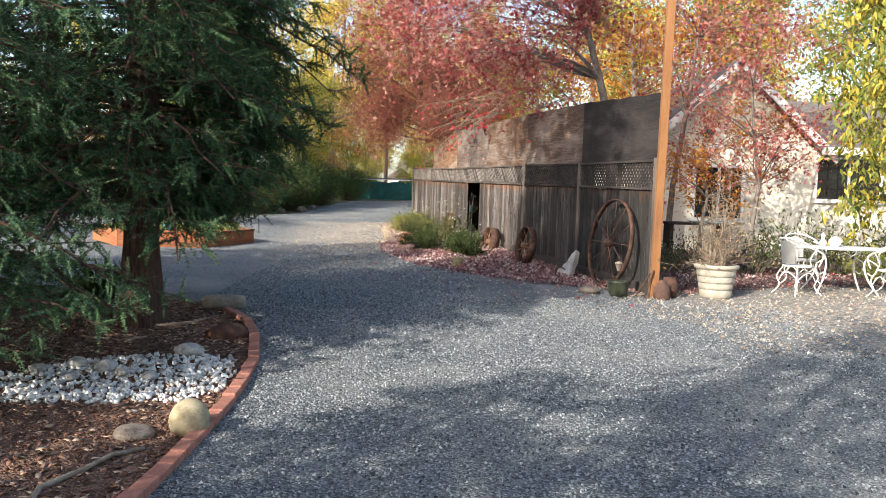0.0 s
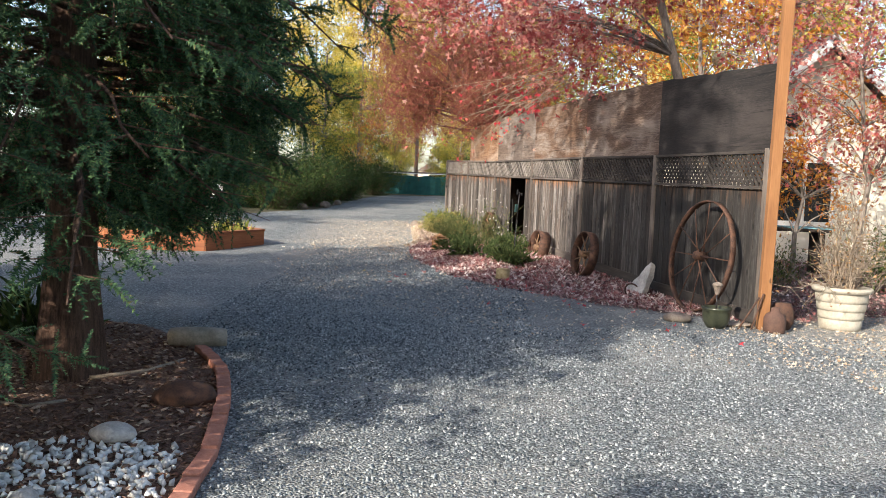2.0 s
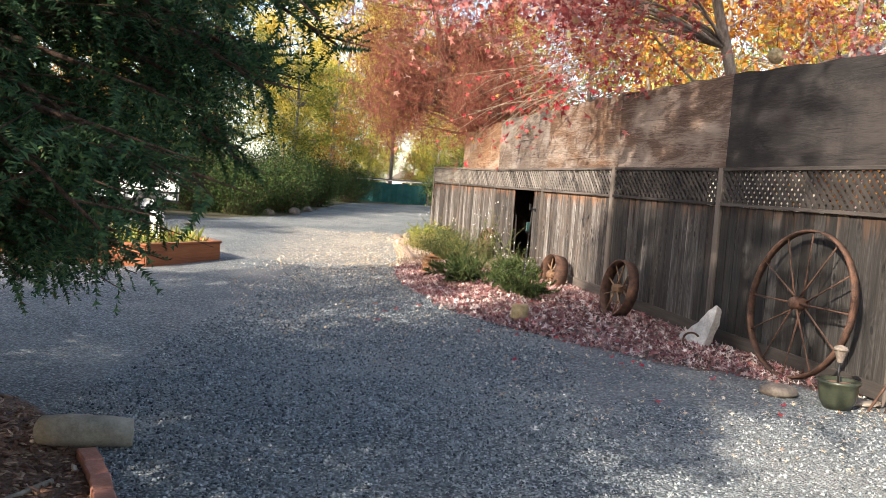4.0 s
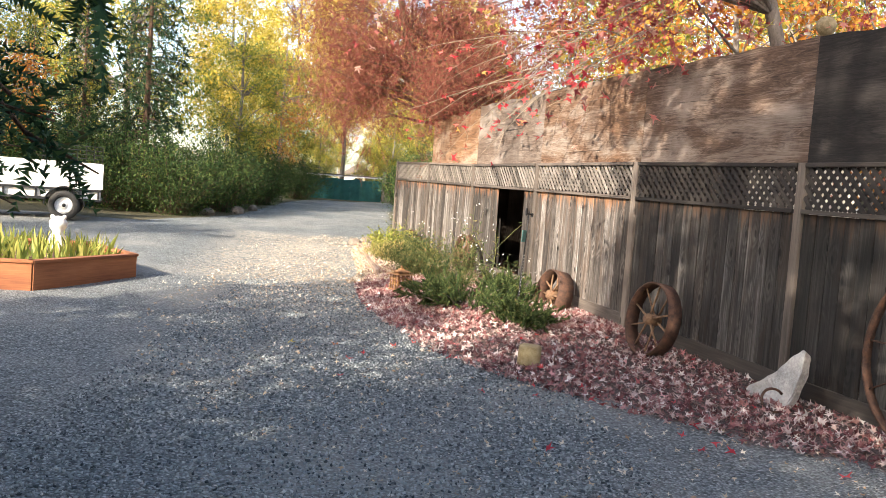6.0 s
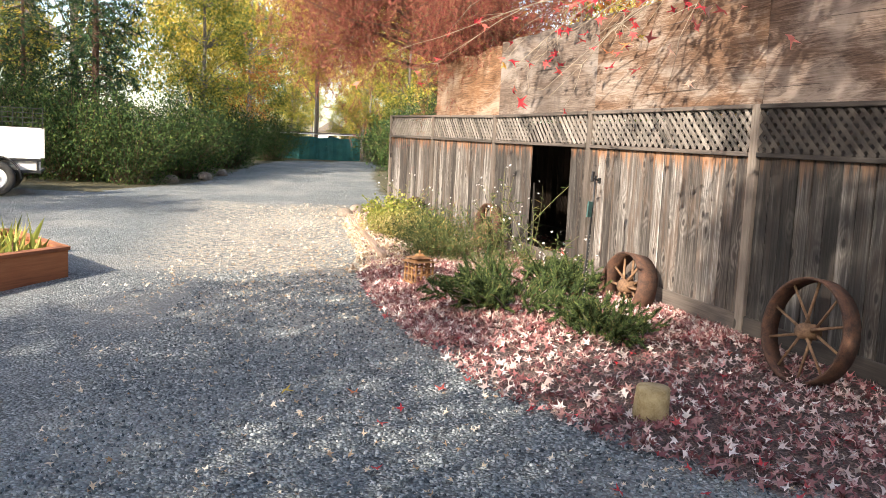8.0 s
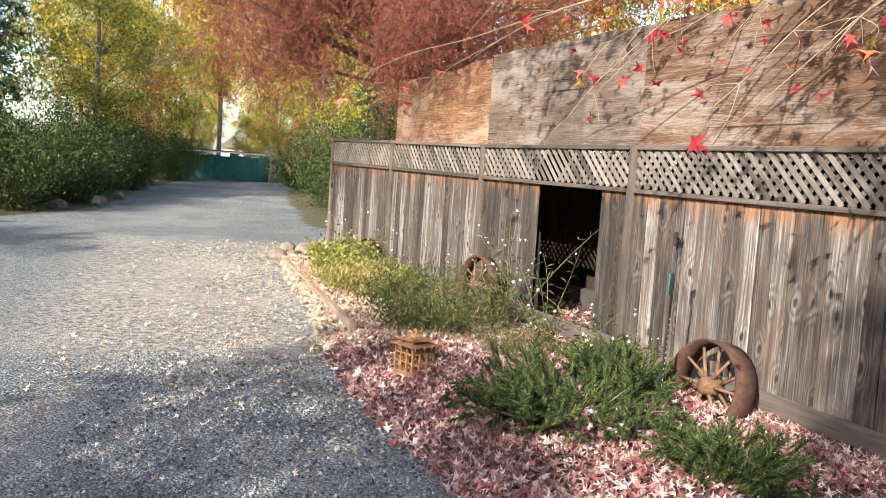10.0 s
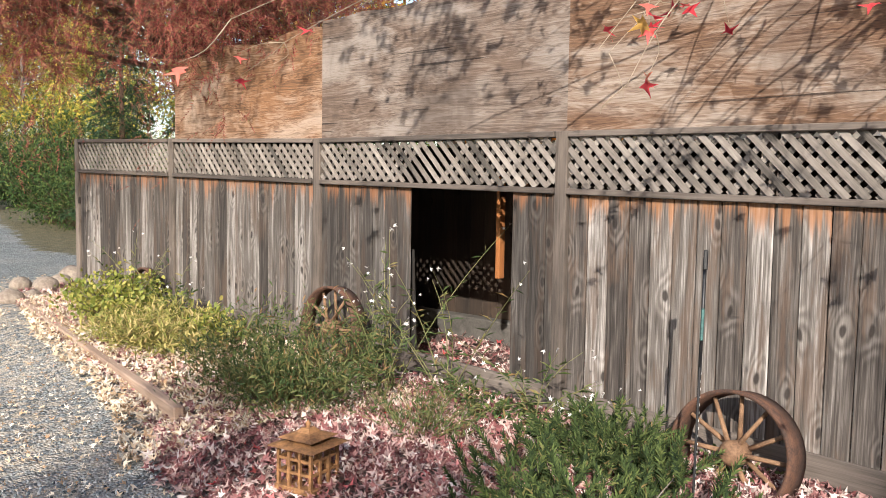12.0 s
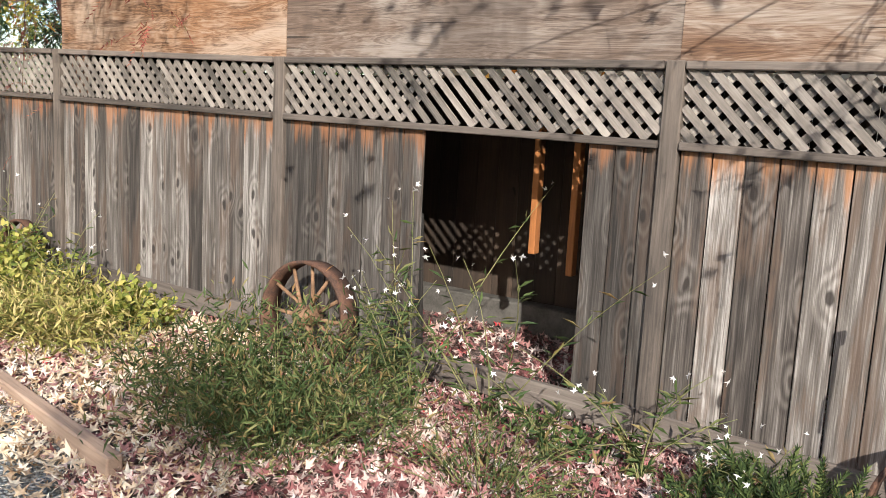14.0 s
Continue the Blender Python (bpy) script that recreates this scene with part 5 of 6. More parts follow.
def make_chair(at, turn):
    c = thing("garden_chair", "white wrought iron garden chair at the table", "chair", group="chairs round the garden table")
    seat = lathe([(0.001, 0.445), (0.2, 0.45), (0.225, 0.44), (0.225, 0.425), (0.001, 0.43)], 24)
    part("seat", seat, M_WHITE, c)
    bm = bmesh.new()
    arc = [(0.26 * math.cos(a) - 0.03, 0.27 * math.sin(a), 0.72 + 0.14 * max(0, -math.cos(a)) ** 0.7) for a in np.linspace(-2.0, 2.0, 15) + math.pi]
    tube(bm, arc, 0.014)
    part("back_rim", bm, M_WHITE, c)
    bm = bmesh.new()
    rings = []
    for i in range(9):
        a = math.pi + (-0.62 + 1.24 * i / 8)
        rings.append([bm.verts.new((rr * math.cos(a) - 0.02, rr * 1.02 * math.sin(a), zz)) for rr, zz in ((0.215, 0.47), (0.235, 0.66), (0.25, 0.83 - 0.06 * abs(i - 4) / 4))])
    for p, q in zip(rings, rings[1:]):
        for i in range(2):
            bm.faces.new((p[i], p[i + 1], q[i + 1], q[i]))
    geo = bmesh.ops.solidify(bm, geom=list(bm.faces), thickness=0.008)
    part("backrest", bm, M_WHITE, c)
    bm0 = bmesh.new()
    tube(bm0, bent([(0.15, 0.13, 0.43), (0.22, 0.19, 0.27), (0.19, 0.16, 0.13), (0.27, 0.23, 0.0)]), 0.011)
    tube(bm0, bent([(0.2, 0.17, 0.2), (0.1, 0.2, 0.3), (0.0, 0.21, 0.34), (-0.1, 0.2, 0.3), (-0.2, 0.17, 0.2)]), 0.008)
    leg = bpy.data.meshes.new("leg")
    bm0.to_mesh(leg)
    bm0.free()
    leg.materials.append(M_WHITE)
    for k in range(4):
        l = part("leg", leg, M_WHITE, c)
        l.matrix_basis = Matrix.Rotation(k * math.pi / 2, 4, 'Z')
    for s in (-1, 1):
        bm = bmesh.new()
        tube(bm, bent([(-0.13, 0.26 * s, 0.74), (0.1, 0.28 * s, 0.68), (0.22, 0.27 * s, 0.6), (0.2, 0.22 * s, 0.44)]), 0.012)
        tube(bm, bent([(0.05, 0.275 * s, 0.69), (-0.02, 0.25 * s, 0.55), (0.06, 0.21 * s, 0.44)]), 0.009)
        part("armrest", bm, M_WHITE, c)
    c.matrix_world = Matrix.Translation(at) @ Matrix.Rotation(turn, 4, 'Z')
    return c


TX, TY = 6.25, 13.35


def make_table():
    z = H(TX, TY)
    t = thing("garden_table", "white oval wrought iron garden table on gravel", "table", (TX, TY, z))
    bm = lathe([(0.001, 0.725), (0.73, 0.725), (0.75, 0.715), (0.75, 0.70), (0.73, 0.695), (0.001, 0.70)], 40)
    for v in bm.verts:
        v.co.y *= 0.62
    part("tabletop", bm, M_WHITE, t)
    for sx in (-1, 1):
        for sy in (-1, 1):
            bm = bmesh.new()
            tube(bm, bent([(0.42 * sx, 0.25 * sy, 0.7), (0.3 * sx, 0.17 * sy, 0.5), (0.34 * sx, 0.2 * sy, 0.25), (0.48 * sx, 0.3 * sy, 0.0)]), 0.016)
            tube(bm, bent([(0.33 * sx, 0.2 * sy, 0.55), (0.48 * sx, 0.22 * sy, 0.45), (0.42 * sx, 0.2 * sy, 0.3), (0.34 * sx, 0.19 * sy, 0.34)]), 0.01)
            part("leg", bm, M_WHITE, t)
    bm = lathe([(0.001, 0.0), (0.05, 0.0), (0.09, 0.05), (0.095, 0.1), (0.06, 0.15), (0.03, 0.16), (0.001, 0.17)], 16)
    solid("table_ornament", bm, M_WHITE, "small white ceramic jar on the garden table", "ornament", m=Matrix.Translation((TX - 0.1, TY, z + 0.722)))
    bm = lathe([(0.001, 0.0), (0.03, 0.0), (0.06, 0.06), (0.02, 0.12), (0.04, 0.18), (0.001, 0.22)], 12)
    solid("table_ornament", bm, M_WHITE, "slender white ceramic vase on the garden table", "ornament", m=Matrix.Translation((TX - 0.27, TY + 0.05, z + 0.722)))


make_table()
ch = make_chair((5.42, 12.95, H(5.4, 12.95)), radians(25))
copy_thing(ch, pose(6.75, 12.72, H(6.7, 12.7), 0, 0, 100))
copy_thing(ch, pose(6.0, 14.15, H(6.0, 14.1), 0, 0, -80))
copy_thing(ch, pose(7.3, 13.5, H(7.2, 13.5), 0, 0, 185))

# ---- house and yard ----
def make_house():
    hx, hy = 6.85, 20.5
    z = H(hx, hy)
    h = thing("house", "cream stucco house with white-trimmed gable behind trees", "house", (hx, hy, z))
    bm = bmesh.new()
    # gable wall with its upper triangle, 0.2 thick
    out = [(-2.0, 0), (6.5, 0), (6.5, 2.6), (1.9, 2.6), (0.0, 4.44), (-2.0, 2.55)]
    fr = [bm.verts.new((x, 0, zz)) for x, zz in out]
    bk = [bm.verts.new((x, 0.2, zz)) for x, zz in out]
    bm.faces.new(fr)
    bm.faces.new(bk[::-1])
    for i in range(6):
        j = (i + 1) % 6
        bm.faces.new((fr[j], fr[i], bk[i], bk[j]))
    part("front_wall", bm, M_STUCCO, h)
    part("side_wall", boxed((0.2, 7.0, 2.55), (-1.9, 3.7, 1.275)), M_STUCCO, h)
    part("side_wall", boxed((0.2, 7.0, 2.55), (6.4, 3.7, 1.275)), M_STUCCO, h)
    for s, run in ((-1, 2.35), (1, 2.35)):
        sl = math.atan2(1.86, 2.0)
        r = part("roof", boxed((run / math.cos(sl) + 0.1, 7.6, 0.1), bevel=0.01), M_ROOF, h)
        r.matrix_basis = Matrix.Translation((s * run / 2, 3.45, 4.5 - run / 2 * 0.93 + 0.06)) @ Matrix.Rotation(s * sl, 4, 'Y')
        f = part("fascia", boxed((run / math.cos(sl) + 0.1, 0.04, 0.18), bevel=0.006), M_WHITE, h, "white painted gable fascia")
        f.matrix_basis = Matrix.Translation((s * run / 2, -0.38, 4.5 - run / 2 * 0.93)) @ Matrix.Rotation(s * sl, 4, 'Y')
    r = part("roof", boxed((5.0, 4.6, 0.1), bevel=0.01), M_ROOF, h)
    r.matrix_basis = Matrix.Translation((4.4, 1.6, 3.3)) @ Matrix.Rotation(radians(20), 4, 'X')
    part("fascia", boxed((5.0, 0.04, 0.18)), M_WHITE, h).matrix_basis = Matrix.Translation((4.4, -0.6, 2.5))
    part("siding", boxed((2.6, 0.03, 0.05)), M_WHITE, h).matrix_basis = Matrix.Translation((0, -0.02, 2.55))
    for wx, wz, ww, wh in ((2.8, 1.86, 1.5, 0.95), (-0.3, 1.45, 1.1, 1.2)):
        w = part("window", boxed((ww, 0.04, wh), (wx, -0.02, wz), bevel=0.004), M_GLASS, h, "dark window glass")
        for fx, fz, sx, sz in ((0, wh / 2 + 0.04, ww + 0.16, 0.08), (0, -wh / 2 - 0.05, ww + 0.2, 0.1), (-ww / 2 - 0.04, 0, 0.08, wh), (ww / 2 + 0.04, 0, 0.08, wh), (0, 0, 0.06, wh)):
            part("window_frame", boxed((sx, 0.07, sz), (wx + fx, -0.04, wz + fz), bevel=0.004), M_WHITE, w)
        for k in range(1, 4):
            part("glazing_bar", boxed((ww, 0.05, 0.015), (wx, -0.03, wz - wh / 2 + wh * k / 4)), M_BLACK, w)
        for k in (1, 2, 4, 5):
            part("glazing_bar", boxed((0.015, 0.05, wh), (wx - ww / 2 + ww * k / 6, -0.03, wz)), M_BLACK, w)
    part("vent", lathe([(0.001, 0), (0.16, 0), (0.16, 0.04), (0.001, 0.05)], 16), M_BLACK, h).matrix_basis = Matrix.Translation((-0.6, 0.0, 2.9)) @ Matrix.Rotation(radians(90), 4, 'X')


make_house()
bench = thing("patio_table", "outdoor table with blue cloth before the house", "table", (5.2, 17.6, H(5.2, 17.6)))
part("tabletop", boxed((1.3, 0.7, 0.05), (0, 0, 0.74), bevel=0.006), M_DARKWOOD, bench)
part("cloth", boxed((0.7, 0.72, 0.02), (0.3, 0, 0.78), bevel=0.004), plain_mat("blue_cloth", (0.1, 0.25, 0.3), (0.2, 0.4, 0.45), 6), bench, "pale blue cloth")
for sx in (-0.55, 0.55):
    part("leg", boxed((0.08, 0.5, 0.72), (sx, 0, 0.36), bevel=0.004), M_DARKWOOD, bench)

# ---- gate at the far end of the drive ----
def make_gate():
    gx, gy = -3.7, 53.5
    z = H(gx, gy)
    g = thing("drive_gate", "wide metal gate hung with teal windscreen cloth", "gate", (gx, gy, z))
    n = 24
    bm = bmesh.new()
    a = [[bm.verts.new((-2.0 + 4.0 * i / n, -0.05 + s * 0.004 + 0.03 * math.sin(i * 1.9), zz + (0.03 * math.sin(i * 0.9) if zz > 1 else 0))) for zz in (0.05, 0.55, 1.15)] for i in range(n + 1) for s in (0,)]
    for p, q in zip(a, a[1:]):
        for i in range(2):
            bm.faces.new((p[i], q[i], q[i + 1], p[i + 1]))
    bmesh.ops.solidify(bm, geom=list(bm.faces), thickness=0.006)
    part("cloth", bm, M_TARP, g, "teal windscreen cloth")
    for zz in (0.08, 0.7, 1.3):
        bm = bmesh.new()
        tube(bm, [(-2.05, 0, zz), (2.05, 0, zz)], 0.025)
        part("rail", bm, M_RIM, g)
    for x in (-2.1, 2.1):
        part("post", boxed((0.14, 0.14, 1.7), (x, 0, 0.8), bevel=0.01), M_POST, g)
    f = thing("far_fence", "pale rail fence on both sides of the gate", "fence", (gx, gy + 0.3, z))
    for k in range(12):
        x = -14 + 2.4 * k
        if abs(x) > 2.3:
            part("post", boxed((0.1, 0.1, 1.5), (x, 0, 0.7)), M_POST, f)
    for zz in (0.5, 0.9, 1.35):
        part("rail", boxed((27, 0.04, 0.09), (-0.8, 0, zz)), M_RAIL, f)
    far = thing("far_house", "small pale house beyond the gate", "house", (-4.3, 84, H(-4.3, 84)))
    far.scale = (0.5, 0.5, 0.6)
    part("wall", boxed((5, 5, 2.6), (0, 0, 1.3)), M_STUCCO, far)
    bm = bmesh.new()
    vs = [bm.verts.new(p) for p in ((-2.8, -2.8, 2.5), (2.8, -2.8, 2.5), (2.8, 2.8, 2.5), (-2.8, 2.8, 2.5), (0, -2.8, 4.1), (0, 2.8, 4.1))]
    for f_ in ((0, 1, 4), (2, 3, 5), (1, 2, 5, 4), (3, 0, 4, 5), (3, 2, 1, 0)):
        bm.faces.new([vs[i] for i in f_])
    part("roof", bm, M_ROOF, far)
    part("window", boxed((1.4, 0.06, 0.9), (0.2, -2.52, 1.5)), M_GLASS, far)


make_gate()


# ---- trees ----
def over_drive(p, at):
    """True where a bough would hang into the drive: pruned clear up to head height and a little more."""
    x, y, z = p[:, 0] + at[0], p[:, 1] + at[1], p[:, 2] + at[2]
    return (x > -1.62 + np.clip(z - 1.85, 0, 2) * 1.2) | ((x > -2.25) & (y > 8.6) & (z < 1.62)) | ((y > 9.7) & (x > -1.45 - (y - 9.7) * 0.8) & (z < 3.6))


def redwood(name, label, at, tall, reach, low, n_branch, needles, trunk_r=0.24, seed=1, frond=0.34, per=34, floor=0.35, waist=0.0, template=None, clear=None, extra=0):
    """A conifer: fluted trunk, layered boughs that sag at their ends, bare inside, and flat sprays of needles hanging from side twigs.
    clear: the height below which no bough leaves on the open side, towards -y. extra: further low boughs on the far side."""
    g = np.random.default_rng(seed)
    t = thing(name, label, "tree", at)
    bm = bmesh.new()
    k = 22
    rings = []
    for i in range(15):
        u = i / 14
        zz = -0.1 + u * tall
        rr = trunk_r * (1 - u) ** 0.8 * (1 + 0.35 * math.exp(-zz * 3.5)) + 0.012
        rings.append([bm.verts.new((rr * (1 + 0.09 * math.sin(5 * a + i * 0.2) + 0.04 * math.sin(11 * a)) * math.cos(a), rr * (1 + 0.09 * math.sin(5 * a + i * 0.2)) * math.sin(a), zz)) for a in np.arange(k) * 2 * np.pi / k])
    for p, q in zip(rings, rings[1:]):
        for i in range(k):
            f = bm.faces.new((p[i], p[(i + 1) % k], q[(i + 1) % k], q[i]))
            f.smooth = True
    part("trunk", bm, M_BARK, t)
    paths, pos, way, size = [], [], [], []
    for b in range(n_branch + extra):
        u = min(1.0, (b + g.uniform(0, 1)) / n_branch)
        z0 = low + (tall - low - 0.4) * u ** 1.5
        az = b * 2.39996 + g.normal(0, 0.3)
        L = (reach * (1 - (z0 - low) / (tall - low + 0.5)) ** 0.85 + 0.3) * g.uniform(0.6, 1.08)
        L *= 1 - waist * math.exp(-((z0 - 5.0) / 1.1) ** 2)
        if b >= n_branch:
            az, z0, L = g.uniform(0.75, 1.5), g.uniform(2.2, 3.9), g.uniform(1.7, 2.7)
        rad = np.array([math.cos(az), math.sin(az), 0])
        if clear and rad[1] < 0.1 and z0 < clear:
            continue
        s = np.linspace(0, 1, 7)[:, None]
        rise = g.uniform(0.0, 0.25)
        sag = min(g.uniform(0.3, 0.6), max(0.08, (z0 + L * rise - floor) / L * g.uniform(0.75, 1.0)))
        pts = rad * L * s + np.array([0, 0, 1.0]) * (z0 + L * (rise * s - sag * s ** 2)) + g.normal(0, 0.03, (7, 3)) * s
        bad = over_drive(pts, at)
        if bad.any():
            cut = max(2, int(np.argmax(bad)))
            pts = np.stack([np.interp(np.linspace(0, (cut - 1) / 6, 7), s[:, 0], pts[:, j]) for j in range(3)], 1)
        paths.append((pts, 0.022 * (L / 2.3) * (1 - 0.88 * s[:, 0]) + 0.003))
        tang = np.array([-rad[1], rad[0], 0])
        # side twigs, longest in the middle of the bough
        n_twig = max(4, int(9 * L / reach) + 2)
        m = max(3, int(per * L / reach / n_twig))
        for j in range(n_twig):
            v = 0.2 + 0.8 * (j + g.uniform(0, 1)) / n_twig
            q = np.array([np.interp(v, s[:, 0], pts[:, i]) for i in range(3)])
            tl = L * g.uniform(0.14, 0.30) * (1.25 - v)  + 0.08
            e = rad * g.uniform(0.4, 1.0) + tang * (1 if j % 2 else -1) * g.uniform(0.5, 1.1) + np.array([0, 0, g.uniform(-0.45, 0.05)])
            tip = q + e * tl
            paths.append((np.stack([q, (q + tip) / 2, tip]), np.array([0.005, 0.004, 0.002])))
            w = g.uniform(0.1, 1.0, m)[:, None]
            pos.append(q + (tip - q) * w)
            d = e[None] * g.uniform(0.3, 1.0, (m, 1)) + g.normal(0, 0.45, (m, 3)) + np.array([0, 0, -1.0]) * g.uniform(-0.1, 0.45, (m, 1))
            way.append(d)
            size.append(g.uniform(0.65, 1.25, m) * frond)
    part("framework", tubes_mesh("framework", paths, 4), M_BARK, t)
    pos, way, size = np.concatenate(pos), np.concatenate(way), np.concatenate(size)
    keep = ~over_drive(pos + way / np.linalg.norm(way, axis=1)[:, None] * size[:, None], at)
    pos, way, size = pos[keep], way[keep], size[keep]
    part("crown", scatter("crown", *(template or SPRAY), pos, frames_along(way, 0.5), np.stack([size, size * 0.95, size], 1)), needles, t)
    return t


def leafy(name, label, at, trunk_pts, trunk_r, clumps, n_leaf, spread, template, size, leaves, bark=None, hang=0.0, seed=1, group=""):
    """A broadleaf tree: tapered trunk, limbs to each clump of its crown, and single leaves gathered round the limb ends."""
    g = np.random.default_rng(seed)
    t = thing(name, label, "tree", at, group=group)
    tp = np.array(trunk_pts, float)
    s = np.linspace(0, 1, len(tp))
    paths = [(tp, trunk_r * (1 - 0.7 * s))]
    pos, way = [], []
    for c in np.asarray(clumps, float):
        dist = np.linalg.norm(tp - c, axis=1) + np.maximum(0, tp[:, 2] - c[2] + 0.4) * 1.5
        dist[0] += 5
        k = int(np.argmin(dist + g.uniform(0, 0.6, len(tp))))
        a = tp[k]
        mid = (a + c) / 2 + g.normal(0, 0.12, 3) * np.linalg.norm(c - a) + np.array([0, 0, 0.12]) * np.linalg.norm(c - a)
        u = np.linspace(0, 1, 6)[:, None]
        pts = (1 - u) ** 2 * a + 2 * u * (1 - u) * mid + u ** 2 * c
        r0 = trunk_r * (1 - 0.7 * s[k]) * 0.3
        paths.append((pts, r0 * (1 - 0.88 * u[:, 0]) + 0.004))
        for j in range(5):
            q = pts[g.integers(3, 6)]
            e = c + g.normal(0, 1, 3) * spread * 0.9 - np.array([0, 0, hang * spread])
            paths.append((np.stack([q, (q + e) / 2 + g.normal(0, 0.1, 3) * spread, e]), np.array([0.3, 0.2, 0.08]) * max(r0, 0.02) * 0.5))
            v = g.uniform(0.2, 1.05, n_leaf // 7)[:, None]
            pos.append(q + (e - q) * v + g.normal(0, 0.22, (len(v), 3)) * spread)
        m = n_leaf - 5 * (n_leaf // 7)
        pos.append(c + g.normal(0, 0.62, (m, 3)) * spread)
    part("trunk", tubes_mesh("trunk", paths, 7), bark or M_TWIG, t)
    pos = np.concatenate(pos)
    n = len(pos)
    d = g.normal(0, 1, (n, 3)) + np.array([0, 0, -hang])
    sz = g.uniform(0.6, 1.25, n) * size
    part("crown", scatter("crown", *template, pos, frames_along(d, 1.0), sz), leaves, t)
    return t


def ball_clumps(n, centre, radii, seed, hollow=0.45):
    g = np.random.default_rng(seed)
    d = g.normal(0, 1, (n, 3))
    d /= np.linalg.norm(d, axis=1)[:, None]
    r = g.uniform(hollow, 1.0, n) ** 0.7
    return np.array(centre) + d * r[:, None] * np.array(radii)


redwood("redwood_tree", "dark green redwood with drooping boughs in the mulch bed", (-3.12, 8.75, H(-3.1, 8.7)), 13.5, 2.75, 1.2, 430, M_NEEDLE, 0.165, 4, 0.2, 130, 0.85, 0.4, clear=1.4, extra=52)
redwood("young_conifer", "young paler green conifer at the edge of the bed", (-4.15, 5.6, H(-4.15, 5.6)), 12.0, 1.8, 0.75, 250, M_NEEDLE_PALE, 0.1, 9, 0.17, 120, 0.5)
# more of the same grove round and behind the walk
rw = None
for x, y, s, h, r in ((-7.0, 9.0, 0.8, 0.45, 40), (-8.6, 8.0, 0.8, 0.58, 90), (-8.3, 10.7, 0.75, 0.54, 10), (-8.9, 3.0, 0.85, 0.8, 80), (-5.0, -4.0, 0.9, 0.72, 260), (-4.7, -0.7, 0.75, 0.38, 300), (-2.4, -4.6, 0.75, 0.55, 130), (0.9, -6.6, 0.7, 0.6, 200), (4.5, -9.0, 0.8, 0.8, 20)):
    m = pose(x, y, H(x, y), 0, 0, r)
    if rw is None:
        rw = redwood("redwood_tree", "dark green redwood standing in the grove", (-30, 0, 0), 13.5, 2.75, 1.3, 230, M_NEEDLE_DARK, 0.165, 5, 0.3, 80, 0.95, 0.3, BROAD_SPRAY)
        rw.matrix_world = m
        c = rw
    else:
        c = copy_thing(rw, m)
    c.scale = (s, s, h)

BALL = (3.98, 18.0, 4.05)
# red maple whose branches reach over the fence
mc = np.concatenate([ball_clumps(34, (0.9, 17.6, 5.6), (2.5, 2.3, 1.9), 3), ball_clumps(12, (3.2, 17.3, 6.6), (2.6, 2.0, 1.3), 4), ball_clumps(4, (0.9, 16.4, 4.2), (1.2, 1.2, 0.45), 5)])
base = np.array([3.35, 17.3, H(3.3, 17.3)])
leafy("red_maple", "pink-red maple overhanging the fence, bare grey limbs", tuple(base), [(0, 0, -0.1), (0.02, 0, 1.2), (-0.05, 0, 2.6), (-0.3, 0.1, 3.6), (-0.6, 0.1, 4.6), (-0.9, 0.1, 5.8), (-1.1, 0.1, 6.8)], 0.12,
      mc - base, 260, 0.62, MAPLE, 0.13, M_PINK, hang=0.5, seed=6)
b2 = np.array([4.7, 18.0, H(4.7, 18)])
leafy("red_maple", "slender leaning maple with sparse red leaves", tuple(b2), [(0, 0, -0.1), (0.1, 0, 1.5), (0.3, 0, 3.0), (0.5, 0.1, 4.6), (0.8, 0.2, 6.4)], 0.075,
      ball_clumps(26, (5.6, 17.8, 5.4), (2.4, 1.5, 2.0), 8) - b2, 75, 0.6, MAPLE, 0.12, M_PINK, hang=0.4, seed=8)
b3 = np.array([6.0, 16.6, H(6, 16.6)])
leafy("red_maple", "small maple with pink and orange leaves before the house", tuple(b3), [(0, 0, -0.1), (0, 0, 0.8), (0.1, 0, 1.6), (0.0, 0.1, 2.5), (-0.1, 0.1, 3.4), (0, 0, 4.6)], 0.06,
      ball_clumps(26, (6.1, 16.5, 3.7), (2.3, 1.1, 1.7), 9) - b3, 150, 0.5, MAPLE, 0.10, M_PINK, hang=0.3, seed=9)
b3 = np.array([5.1, 16.9, H(5, 16.9)])
leafy("orange_shrub", "orange-leaved small tree beside the fence end", tuple(b3), [(0, 0, -0.1), (0, 0, 0.7), (0.1, 0, 1.3), (0.0, 0.1, 2.0)], 0.05,
      ball_clumps(24, (5.4, 17.0, 2.6), (1.5, 0.7, 1.3), 12) - b3, 150, 0.32, OVAL, 0.085, M_ORANGE, seed=12)

